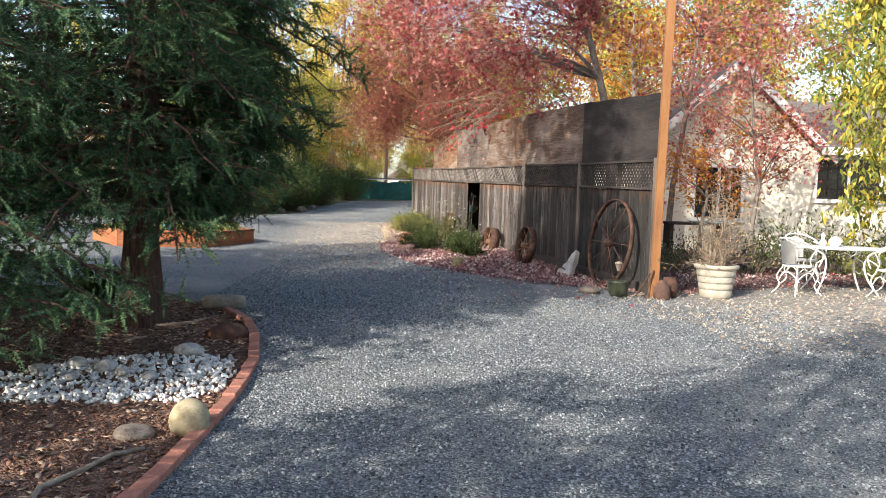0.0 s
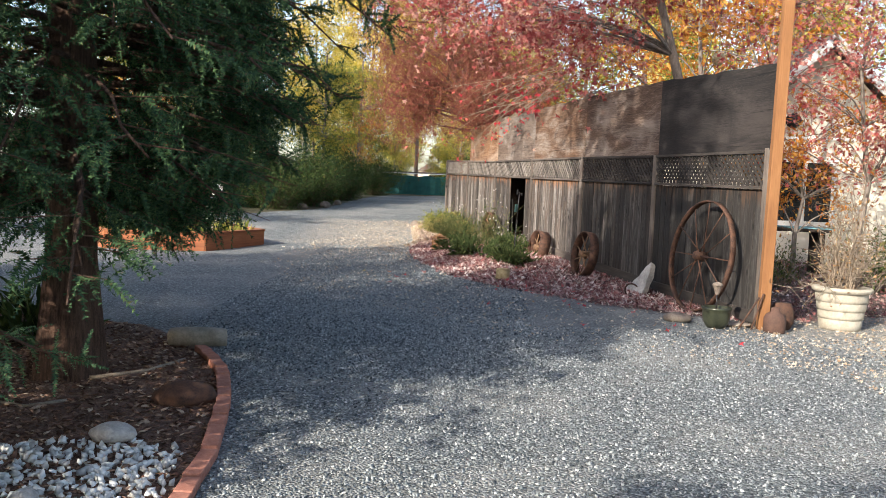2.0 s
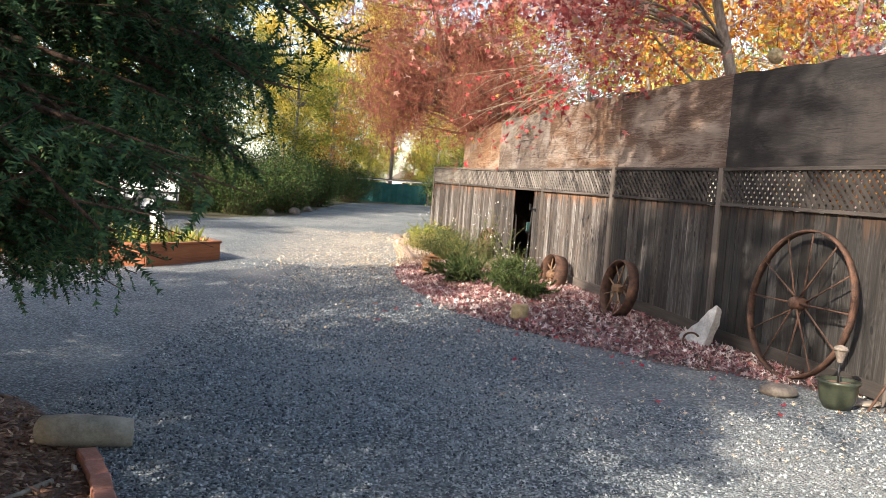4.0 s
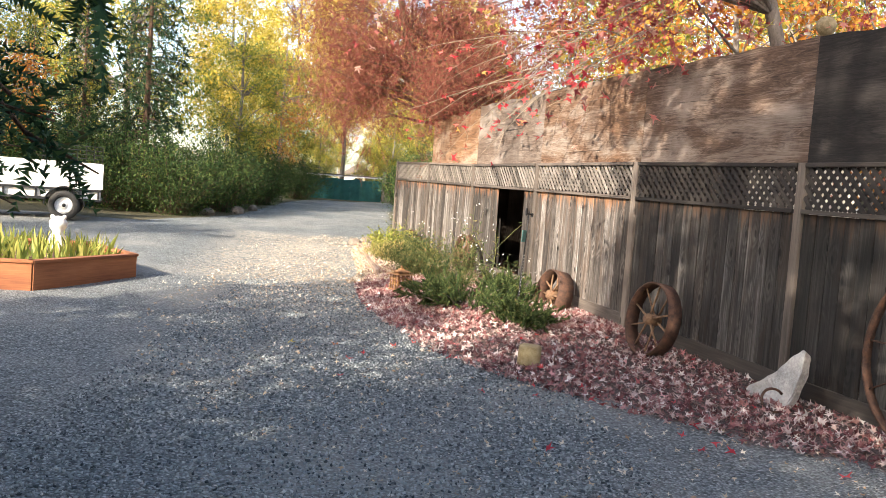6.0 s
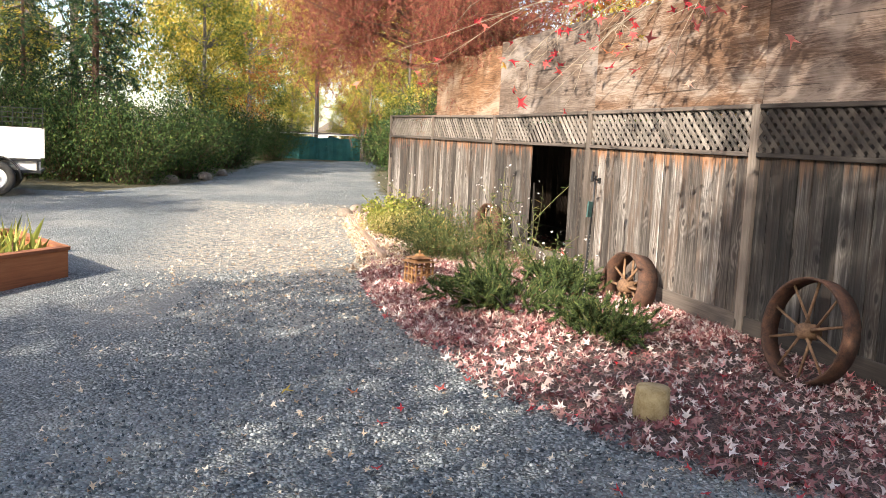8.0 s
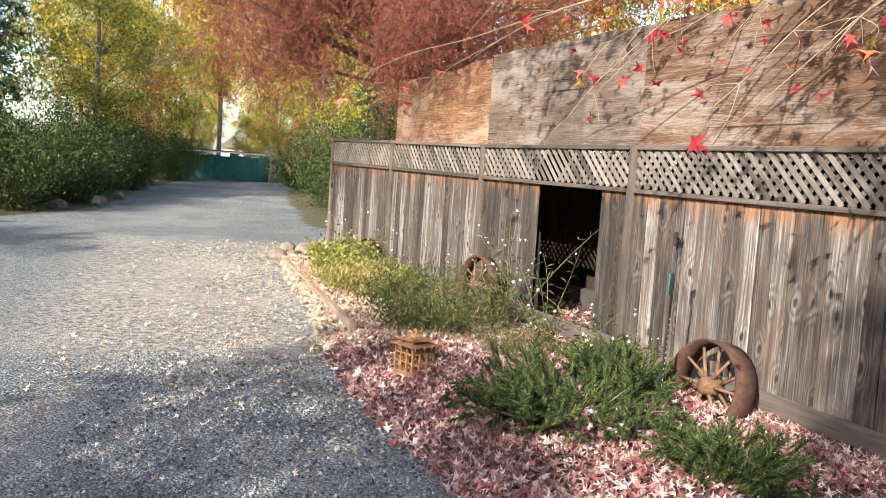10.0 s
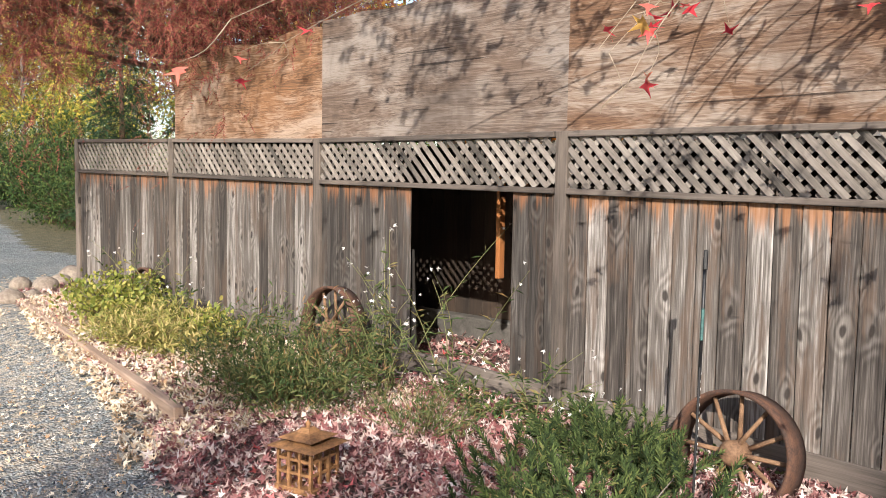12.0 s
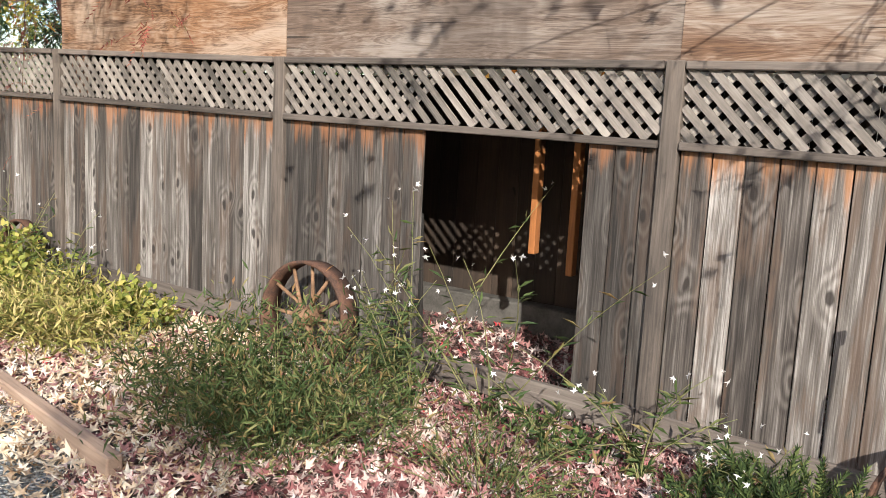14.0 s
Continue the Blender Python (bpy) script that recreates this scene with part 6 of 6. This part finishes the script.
# drooping maple twigs before the plywood
def make_twigs():
    g = np.random.default_rng(21)
    paths, lp = [], []
    for k in range(25):
        ty = 15.5 + 2.8 * (k + g.uniform(0, 1)) / 25
        a = np.array([1.1 - 0.27 * (ty - 17.0) + g.uniform(-0.35, 0.3), ty, 3.3 + g.uniform(-0.25, 0.45)])
        L = g.uniform(0.9, 1.9)
        d = np.array([-0.75 + g.normal(0, 0.15), g.normal(0.1, 0.55), -0.28 + g.normal(0, 0.15)])
        u = np.linspace(0, 1, 8)[:, None]
        pts = a + d * L * u + np.array([0, 0, -0.5]) * u ** 2 * L * g.uniform(0.2, 0.8) + np.cumsum(g.normal(0, 0.022, (8, 3)), 0) * u
        fine = np.array(bent([tuple(p) for p in pts], 4))
        paths.append((fine, np.linspace(0.0065, 0.0015, len(fine))))
        for j in range(6):
            i = g.integers(2, 8)
            e = pts[i] + np.array([g.normal(-0.1, 0.1), g.normal(0, 0.14), g.normal(-0.12, 0.08)])
            side = np.array(bent([tuple(pts[i]), tuple((pts[i] + e) / 2 + g.normal(0, 0.02, 3)), tuple(e)], 3))
            paths.append((side, np.linspace(0.0028, 0.001, len(side))))
            if g.uniform() < 0.75:
                lp.append(e)
                if g.uniform() < 0.4:
                    lp.append(e + g.normal(0, 0.05, 3))
    t = thing("maple_boughs", "thin pale hanging maple twigs with a few red leaves", "branch")
    part("framework", tubes_mesh("framework", paths, 5), M_PALETWIG, t)
    lp = np.array(lp)
    d = g.normal(0, 0.6, (len(lp), 3)) + np.array([-0.2, -0.2, -0.7])
    part("leaves", scatter("leaves", *MAPLE, lp + np.array([0, 0, -0.03]), frames_along(d, 0.8), g.uniform(0.07, 0.12, len(lp))), M_SCARLET, t, "scarlet maple leaves")


M_SCARLET = leaf_mat("scarlet_leaves", [(0.0, (0.5, 0.03, 0.05)), (0.6, (0.7, 0.09, 0.1)), (0.9, (0.72, 0.2, 0.15)), (1.0, (0.55, 0.45, 0.08))], 0.5)
make_twigs()

def make_ball_ornament(at, up):
    t = thing("hanging_ball", "pale round ornament hanging from a maple limb", "ornament", at)
    part("ball", lathe([(0.001, -0.12), (0.06, -0.105), (0.105, -0.05), (0.12, 0.0), (0.105, 0.06), (0.06, 0.105), (0.001, 0.12)], 18), M_CONCRETE, t)
    bm = bmesh.new()
    tube(bm, [(0, 0, 0.11), (0, 0, up)], 0.004)
    part("cord", bm, M_BLACK, t)


make_ball_ornament(BALL, 0.9)
# feathery rust-red tree at the fence's far end
b4 = np.array([0.35, 25.2, H(0.3, 25.2)])
fc = np.concatenate([ball_clumps(52, (-0.7, 25.6, 6.0), (2.7, 2.5, 2.3), 14), ball_clumps(20, (-0.9, 24.7, 4.6), (2.2, 1.6, 0.8), 15), ball_clumps(12, (0.8, 23.4, 4.4), (1.2, 1.4, 1.0), 16),
                     ball_clumps(13, (-0.15, 22.9, 3.75), (0.8, 1.3, 0.35), 18), ball_clumps(11, (-2.1, 24.6, 3.9), (0.9, 1.5, 0.55), 19)])
leafy("feathery_tree", "spreading tree with feathery rust-red autumn leaflets", tuple(b4), [(0, 0, -0.1), (-0.1, 0, 1.3), (-0.4, -0.1, 2.6), (-0.9, -0.1, 3.4), (-1.3, 0, 4.2), (-1.6, 0.2, 5.4), (-1.5, 0.3, 6.8)], 0.15,
      fc - b4, 330, 0.62, FEATHER, 0.2, M_FEATHER, M_BARK, hang=0.45, seed=14)


def stock(name, label, tall, radii, n_clump, n_leaf, spread, template, size, leaves, seed, trunk_r=0.16, hang=0.2, group=""):
    cz = tall - radii[2]
    pts = [(0, 0, -0.2), (0.05, 0.02, tall * 0.2), (-0.05, 0.1, tall * 0.4), (0.1, 0, tall * 0.6), (0.0, 0.05, tall * 0.8), (0, 0, tall * 0.95)]
    return leafy(name, label, (0, 0, 0), pts, trunk_r, ball_clumps(n_clump, (0, 0, cz), radii, seed), n_leaf, spread, template, size, leaves, hang=hang, seed=seed, group=group)


def plant(ob, places):
    """Sets ob at the first place and copies at the others: x, y, scale, turn."""
    for i, (x, y, s, r) in enumerate(places):
        m = pose(x, y, H(x, y), 0, 0, r)
        c = ob if i == 0 else copy_thing(ob, m)
        if i == 0:
            c.matrix_world = m
        c.scale = (s, s, s)


plant(stock("yellow_poplar", "tall bright yellow poplar beyond the drive", 17, (2.8, 2.8, 6.5), 74, 190, 0.75, OVAL, 0.28, M_YELLOW, 31, group="autumn trees"),
      ((-7.6, 62, 1.0, 0), (-4.6, 66, 0.95, 70), (-8.5, 46, 0.62, 30), (3, 64, 0.9, 120), (9, 44, 0.75, 300), (-1.5, 74, 0.9, 20), (14, 40, 0.8, 60), (-6.5, 92, 1.0, 90), (1.5, 95, 1.0, 10)))
plant(stock("mixed_tree", "yellow-green leafy tree beyond the drive", 10, (3.0, 3.0, 4.2), 64, 230, 0.55, OVAL, 0.18, M_YGREEN, 32, group="autumn trees"),
      ((-10.2, 37.5, 0.95, 0), (-7.2, 42, 0.7, 100), (-6.9, 52, 0.8, 150), (2.2, 40, 0.75, 250), (5.5, 33, 0.9, 300), (9.5, 31, 1.0, 20), (0.8, 56, 0.8, 130),
       (-22, 36, 1.2, 10), (15, 30, 1.1, 240), (20, 24, 1.1, 140), (-24, 26, 1.2, 310), (-14.8, 42, 0.8, 50), (-18.5, 45, 1.0, 200), (-14.6, 15.6, 0.9, 200), (-17, 24, 1.0, 40), (22, 8, 1.2, 100), (18, -6, 1.2, 10), (8, -16, 1.3, 0), (-6, -18, 1.3, 120), (-17, -10, 1.3, 190), (0, -24, 1.3, 20), (-7.5, 57.5, 0.6, 15), (-1.2, 60, 0.6, 75), (-9.5, 60, 0.9, 175), (2.2, 58, 0.9, 95), (-6.0, 64, 0.4, 10), (-3.0, 67, 0.36, 80), (-1.6, 65, 0.4, 200), (-2.2, 73, 0.5, 300), (-6.2, 72, 0.55, 130), (-0.2, 70, 0.6, 20), (-6.8, 76, 0.8, 0), (-2.2, 88, 0.9, 60), (5, 66, 1.0, 20)))
plant(stock("orange_tree", "small golden orange autumn tree behind the fence", 6.5, (2.2, 2.2, 2.3), 30, 85, 0.65, OVAL, 0.17, M_ORANGE, 33, 0.1, group="autumn trees"),
      ((5.0, 23.5, 1.0, 0), (-13, 33.5, 0.75, 60), (3.0, 28.5, 1.0, 90), (7.6, 26, 1.2, 200), (-6.3, 47, 0.7, 140)))
# conifers on the far side of the drive
for x, y, s, r in ((-8.7, 34.6, 0.66, 0), (-10.9, 35.5, 0.5, 120), (-15.5, 34, 0.55, 250), (-17.5, 37, 0.75, 200), (-12.9, 36.5, 0.42, 40), (1.9, 31.5, 0.34, 70), (0.9, 34.0, 0.42, 160)):
    c = copy_thing(rw, pose(x, y, H(x, y), 0, 0, r))
    c.scale = (s, s, s)
b6 = np.array([-12.6, 40.0, H(-12.6, 40)])
leafy("bare_tree", "tall grey tree almost bare of leaves", tuple(b6), [(0, 0, -0.1), (0.1, 0, 2.5), (0.2, 0, 5.0), (-0.3, 0.1, 7.2), (-0.9, 0.2, 9.6), (-1.2, 0, 12.5)], 0.27,
      ball_clumps(34, (-12.8, 40, 11.0), (4.2, 3.0, 4.2), 24) - b6, 42, 0.9, OVAL, 0.12, M_YELLOW, hang=0.1, seed=24)
# yellow hanging tree near the garden table
b5 = np.array([8.3, 15.3, H(8.3, 15.3)])
leafy("yellow_leaf_tree", "tree with drooping yellow and green leaves near the table", tuple(b5), [(0, 0, -0.1), (0, 0, 1.2), (0.1, 0, 2.4), (0, 0.1, 3.6), (0.1, 0, 5.0)], 0.1,
      ball_clumps(36, (7.75, 14.8, 4.0), (1.5, 1.3, 2.2), 17) - b5, 230, 0.42, OVAL, 0.16, M_YGREEN, hang=1.6, seed=17)


# ---- shrubs ----
def shrub(name, label, at, radii, n, template, size, leaves, stems=24, seed=1, up=0.6, group="", stem_mat=None, lift=0.0, stem_r=0.01):
    """A many-stemmed bush: arching stems and single leaves or sprays along them."""
    g = np.random.default_rng(seed)
    t = thing(name, label, "shrub", at, group=group)
    paths, pos, way = [], [], []
    per = max(3, n // stems)
    for k in range(stems):
        a, q = g.uniform(0, 2 * np.pi), g.uniform(0, 1) ** 0.5
        tip = np.array([radii[0] * q * math.cos(a), radii[1] * q * math.sin(a), radii[2] * (1 - 0.55 * q * q) * g.uniform(0.7, 1.1)])
        root = tip * np.array([0.25, 0.25, 0]) + np.array([0, 0, -0.03])
        u = np.linspace(0, 1, 5)[:, None]
        mid = root * 0.5 + tip * 0.5 + np.array([0, 0, radii[2] * 0.15])
        pts = (1 - u) ** 2 * root + 2 * u * (1 - u) * mid + u ** 2 * tip
        paths.append((pts, stem_r * (1 - 0.8 * u[:, 0])))
        v = g.uniform(0.15 + lift, 1.05, per)
        p = np.stack([np.interp(v, u[:, 0], pts[:, j]) for j in range(3)], 1) + g.normal(0, 0.11, (per, 3)) * np.array(radii)
        p[:, 2] = np.maximum(p[:, 2], 0.02)
        pos.append(p)
        way.append(g.normal(0, 0.7, (per, 3)) + (tip - root) / np.linalg.norm(tip - root) * up + np.array([0, 0, 0.25]))
    pos, way = np.concatenate(pos), np.concatenate(way)
    part("framework", tubes_mesh("framework", paths, 4), stem_mat or M_TWIG, t)
    part("leaves", scatter("leaves", *template, pos, frames_along(way, 0.8), g.uniform(0.7, 1.3, len(pos)) * size), leaves, t)
    return t


def put_shrub(name, label, x, y, *a, **k):
    return shrub(name, label, (x, y, H(x, y)), *a, **k)


# along the fence
put_shrub("juniper_bush", "low spreading blue-green juniper among fallen leaves", -0.12, 17.85, (0.66, 0.7, 0.30), 470, PLUME, 0.15, M_JUNIPER, 18, 41, 1.0)
put_shrub("juniper_bush", "low green juniper plumes growing through red leaves", 0.5, 18.55, (0.42, 0.4, 0.24), 240, PLUME, 0.14, M_JUNIPER, 12, 49, 1.0)
put_shrub("juniper_bush", "low green juniper at the edge of the leaves", 0.4, 16.95, (0.46, 0.5, 0.22), 260, PLUME, 0.14, M_JUNIPER, 13, 42, 1.0)
put_shrub("flowering_bush", "wispy bush with narrow leaves and small white flowers", -0.5, 20.35, (0.76, 0.76, 0.6), 7600, STRAP, 0.052, M_WEED, 90, 43, 0.3, stem_mat=M_WEEDSTEM, stem_r=0.004)
put_shrub("lime_bush", "bright lime green leafy bush by the fence", -0.95, 23.8, (0.6, 0.95, 0.46), 3400, ROUND, 0.042, M_LIME, 70, 44, 0.3)
put_shrub("lime_bush", "small lime green leafy clump at the foot of the fence", -0.45, 22.35, (0.3, 0.4, 0.3), 900, ROUND, 0.045, M_LIME, 30, 51, 0.3)
put_shrub("yellow_grass_bush", "dry yellow-green grassy bush by the edging board", -0.85, 22.6, (0.62, 1.0, 0.32), 3600, STRAP, 0.08, M_STRAW, 150, 45, 0.4, stem_mat=M_WEEDSTEM, stem_r=0.004)
put_shrub("green_bush", "dark green bush before the fence opening", -0.05, 19.5, (0.4, 0.5, 0.3), 1000, STRAP, 0.045, M_WEED, 50, 46, 0.3, stem_mat=M_WEEDSTEM, stem_r=0.004)
put_shrub("ground_cover", "low green ground cover along the kickboard", 0.62, 19.75, (0.22, 0.7, 0.07), 700, ROUND, 0.035, M_GREEN, 40, 47, 0.3)
put_shrub("ground_cover", "low green ground cover beside the rusty wheel", 1.15, 18.35, (0.3, 0.4, 0.08), 380, ROUND, 0.035, M_WEED, 30, 48, 0.3)


def make_weeds():
    """Tall weeds with white flowers by the opening, each a plant of its own."""
    g = np.random.default_rng(50)
    for k, (x, y, h) in enumerate(((0.22, 20.35, 1.15), (0.12, 20.6, 1.0), (0.42, 20.0, 0.95), (0.05, 20.15, 0.8), (0.35, 19.55, 0.55), (0.55, 19.2, 0.62), (-0.55, 23.1, 0.75), (-0.75, 23.9, 0.85), (0.72, 18.95, 0.45), (0.62, 18.75, 0.4))):
        t = thing("tall_weed", "tall thin green weed with small white flowers", "weed", (x, y, H(x, y)), group="weeds by the opening")
        paths, lp, ld, fl = [], [], [], []
        for j in range(6):
            d = np.array([g.normal(-0.08, 0.22), g.normal(0, 0.22), 1.0])
            u = np.linspace(0, 1, 7)[:, None]
            pts = d * h * g.uniform(0.6, 1.15) * u + np.array([g.normal(0, 0.2), g.normal(0, 0.2), -0.12]) * u ** 2
            paths.append((pts, 0.0045 * (1 - 0.7 * u[:, 0])))
            for i in range(26):
                v = g.uniform(0.08, 0.85)
                lp.append([np.interp(v, u[:, 0], pts[:, q]) for q in range(3)])
                ld.append(g.normal(0, 1, 3) * np.array([1, 1, 0.5]) + np.array([0, 0, 0.3]))
            for i in range(2):
                fl.append(pts[-1] + g.normal(0, 0.035, 3))
        tagged(part("framework", tubes_mesh("framework", paths, 4), M_WEEDSTEM, t), kind="stuff")
        lp, ld, fl = np.array(lp), np.array(ld), np.array(fl)
        part("leaves", scatter("leaves", *STRAP, lp, frames_along(ld, 0.6), g.uniform(0.05, 0.1, len(lp))), M_WEED, t)
        tagged(part("flower_cluster", scatter("flower_cluster", *MAPLE, fl, turns(len(fl)), g.uniform(0.026, 0.042, len(fl))), M_FLOWER, t), kind="stuff")


make_weeds()
# across the drive and by the gate
hs = shrub("hedge_bush", "dense dark green bush along the drive", (0, 0, 0), (1.6, 1.6, 2.2), 12500, OVAL, 0.08, M_HEDGE, 170, 60, 0.1, stem_mat=M_BARK, stem_r=0.006, group="hedge along the drive")
plant(hs, ((-8.6, 32.6, 1.1, 0), (-7.2, 32.4, 0.95, 70), (-6.7, 35.2, 1.05, 140), (-6.9, 38.5, 1.1, 200), (-6.4, 42, 1.0, 30), (-6.8, 45.5, 1.1, 90), (-5.7, 50.3, 1.0, 300), (-10.2, 33.6, 1.25, 250), (-11.8, 34.4, 1.2, 20), (-13.6, 34.2, 1.2, 330),
          (0.5, 36.0, 0.8, 10), (0.4, 38, 1.2, 60), (0.2, 45, 1.1, 120), (2.4, 33.5, 1.0, 180), (-0.4, 51, 1.0, 240), (3.6, 31, 1.3, 280), (-5.6, 57, 0.75, 200), (-2.3, 58, 0.6, 20), (-7.4, 55.5, 0.9, 300), (0.6, 56, 0.9, 110), (-16, 33.5, 1.2, 80), (5.6, 29.5, 1.2, 50)))
ys = shrub("garden_bush", "light green garden shrub before the house", (0, 0, 0), (0.8, 0.7, 1.1), 900, OVAL, 0.08, M_WEED, 40, 61, group="shrubs before the house")
plant(ys, ((5.7, 15.6, 0.95, 0), (6.6, 15.9, 1.1, 60), (7.6, 16.2, 0.9, 120), (8.9, 16.8, 1.0, 200), (4.5, 15.9, 0.7, 300), (9.9, 17.4, 1.1, 30), (3.95, 15.4, 0.55, 100)))
ls = shrub("lime_shrub", "bright yellow-green shrub beside the garden table", (0, 0, 0), (0.8, 0.7, 0.6), 1200, OVAL, 0.09, M_LIME, 36, 62)
plant(ls, ((8.0, 15.0, 1.1, 0), (9.2, 15.6, 1.2, 90)))
put_shrub("mulch_plant", "small green plant growing beside the trunk", -3.9, 9.8, (0.4, 0.4, 0.35), 300, STRAP, 0.25, M_GREEN, 20, 63, 1.3)

# ---- fallen leaves, chips and loose stones ----
def fence_side(x, y):
    fx = np.interp(y, [p[1] for p in POST_AT], [p[0] for p in POST_AT])
    return fx - x


x, y = points_in(LEAFBED, 76000, -2.2, 8, 12.3, 27, -0.12)
thick = points_in(LEAFBED, 26000, -2.2, 3, 16.8, 20.6, -0.05)
x, y = np.concatenate([x, thick[0]]), np.concatenate([y, thick[1]])
k = (fence_side(x, y) > -0.1) | (rng.uniform(0, 1, len(x)) < 0.25) | ((fence_side(x, y) > -1.35) & (y > 19.4) & (y < 21.6))
x, y = x[k], y[k]
n = len(x)
tagged(part("fallen_leaves", scatter("fallen_leaves", *MAPLE, on_ground(x, y, 0.018) + np.stack([np.zeros(n), np.zeros(n), rng.uniform(0, 0.03, n)], 1), turns(n, flat=0.55), rng.uniform(0.04, 0.092, n)), M_FALLEN, None),
       "carpet of faded pink fallen maple leaves along the fence", "leaves", kind="stuff")
# strays on the gravel
x = np.concatenate([rng.uniform(-3.5, 3, 5200), rng.normal(-1.7, 1.0, 3200), rng.uniform(2.6, 9, 7000)])
y = np.concatenate([rng.uniform(6, 22, 5200), rng.uniform(17.5, 28, 3200), rng.uniform(8.2, 14.2, 7000)])
far_off = inside(LEAFBED, x, y)
k = (far_off < 0.1) & (far_off > -2.6 - 2.5 * (x > 3)) & (inside(MULCH, x, y) < 0)
x, y = x[k], y[k]
n = len(x)
tagged(part("stray_leaves", scatter("stray_leaves", *MAPLE, on_ground(x, y, 0.02), turns(n, flat=0.4), rng.uniform(0.02, 0.055, n)), M_CREAMLEAF, None),
       "dry tan leaves strewn over the gravel", "leaves", kind="stuff")
x, y = rng.uniform(-1.7, 0.3, 9500), rng.uniform(20.0, 26.0, 9500)
k = (inside(LEAFBED, x, y) > -0.25) & (fence_side(x, y) > 0.1)
x, y = x[k], y[k]
n = len(x)
tagged(part("pale_leaves", scatter("pale_leaves", *MAPLE, on_ground(x, y, 0.04), turns(n, flat=0.35), rng.uniform(0.05, 0.1, n)), M_CREAMLEAF, None), "pale cream and tan fallen leaves by the edging board", "leaves", kind="stuff")
x, y = rng.uniform(-2.5, 2.5, 60), rng.uniform(9, 17, 60)
k = inside(LEAFBED, x, y) > -1.6
x, y = x[k], y[k]
tagged(part("red_leaves", scatter("red_leaves", *MAPLE, on_ground(x, y, 0.025), turns(len(x), flat=0.3), rng.uniform(0.07, 0.11, len(x))), M_SCARLET, None), "single fresh red leaves lying on the gravel", "leaves", kind="stuff")
x, y = points_in(MULCH, 26000, -7, -1.3, 1.5, 11.5, 0.02)
n = len(x)
sz = rng.uniform(0.02, 0.06, n)
tagged(part("bark_chips", scatter("bark_chips", *CHUNK, on_ground(x, y, 0.006), turns(n, flat=0.3), np.stack([sz * 1.5, sz * 0.7, sz * 0.35], 1)), M_CHIPS, None), "brown bark chips covering the bed", "mulch", kind="stuff")
# loose crushed stone, densest where the walk passes near
x = np.concatenate([rng.uniform(-2.6, 4.5, 52000), rng.uniform(-3.0, 0.5, 40000)])
y = np.concatenate([2.2 + 9.5 * rng.uniform(0, 1, 52000) ** 1.25, rng.uniform(9, 20, 40000)])
k = (inside(LEAFBED, x, y) < 0.05) & (inside(MULCH, x, y) < -0.06)
x, y = x[k], y[k]
n = len(x)
sz = rng.uniform(0.009, 0.028, n) * rng.uniform(0.7, 1.2, n)
tagged(part("loose_gravel", scatter("loose_gravel", *CHUNK, on_ground(x, y, 0.003), turns(n), np.stack([sz * 1.25, sz, sz * 0.8], 1)), M_STONES, None), "loose blue-grey crushed stone on the drive", "gravel", kind="stuff")
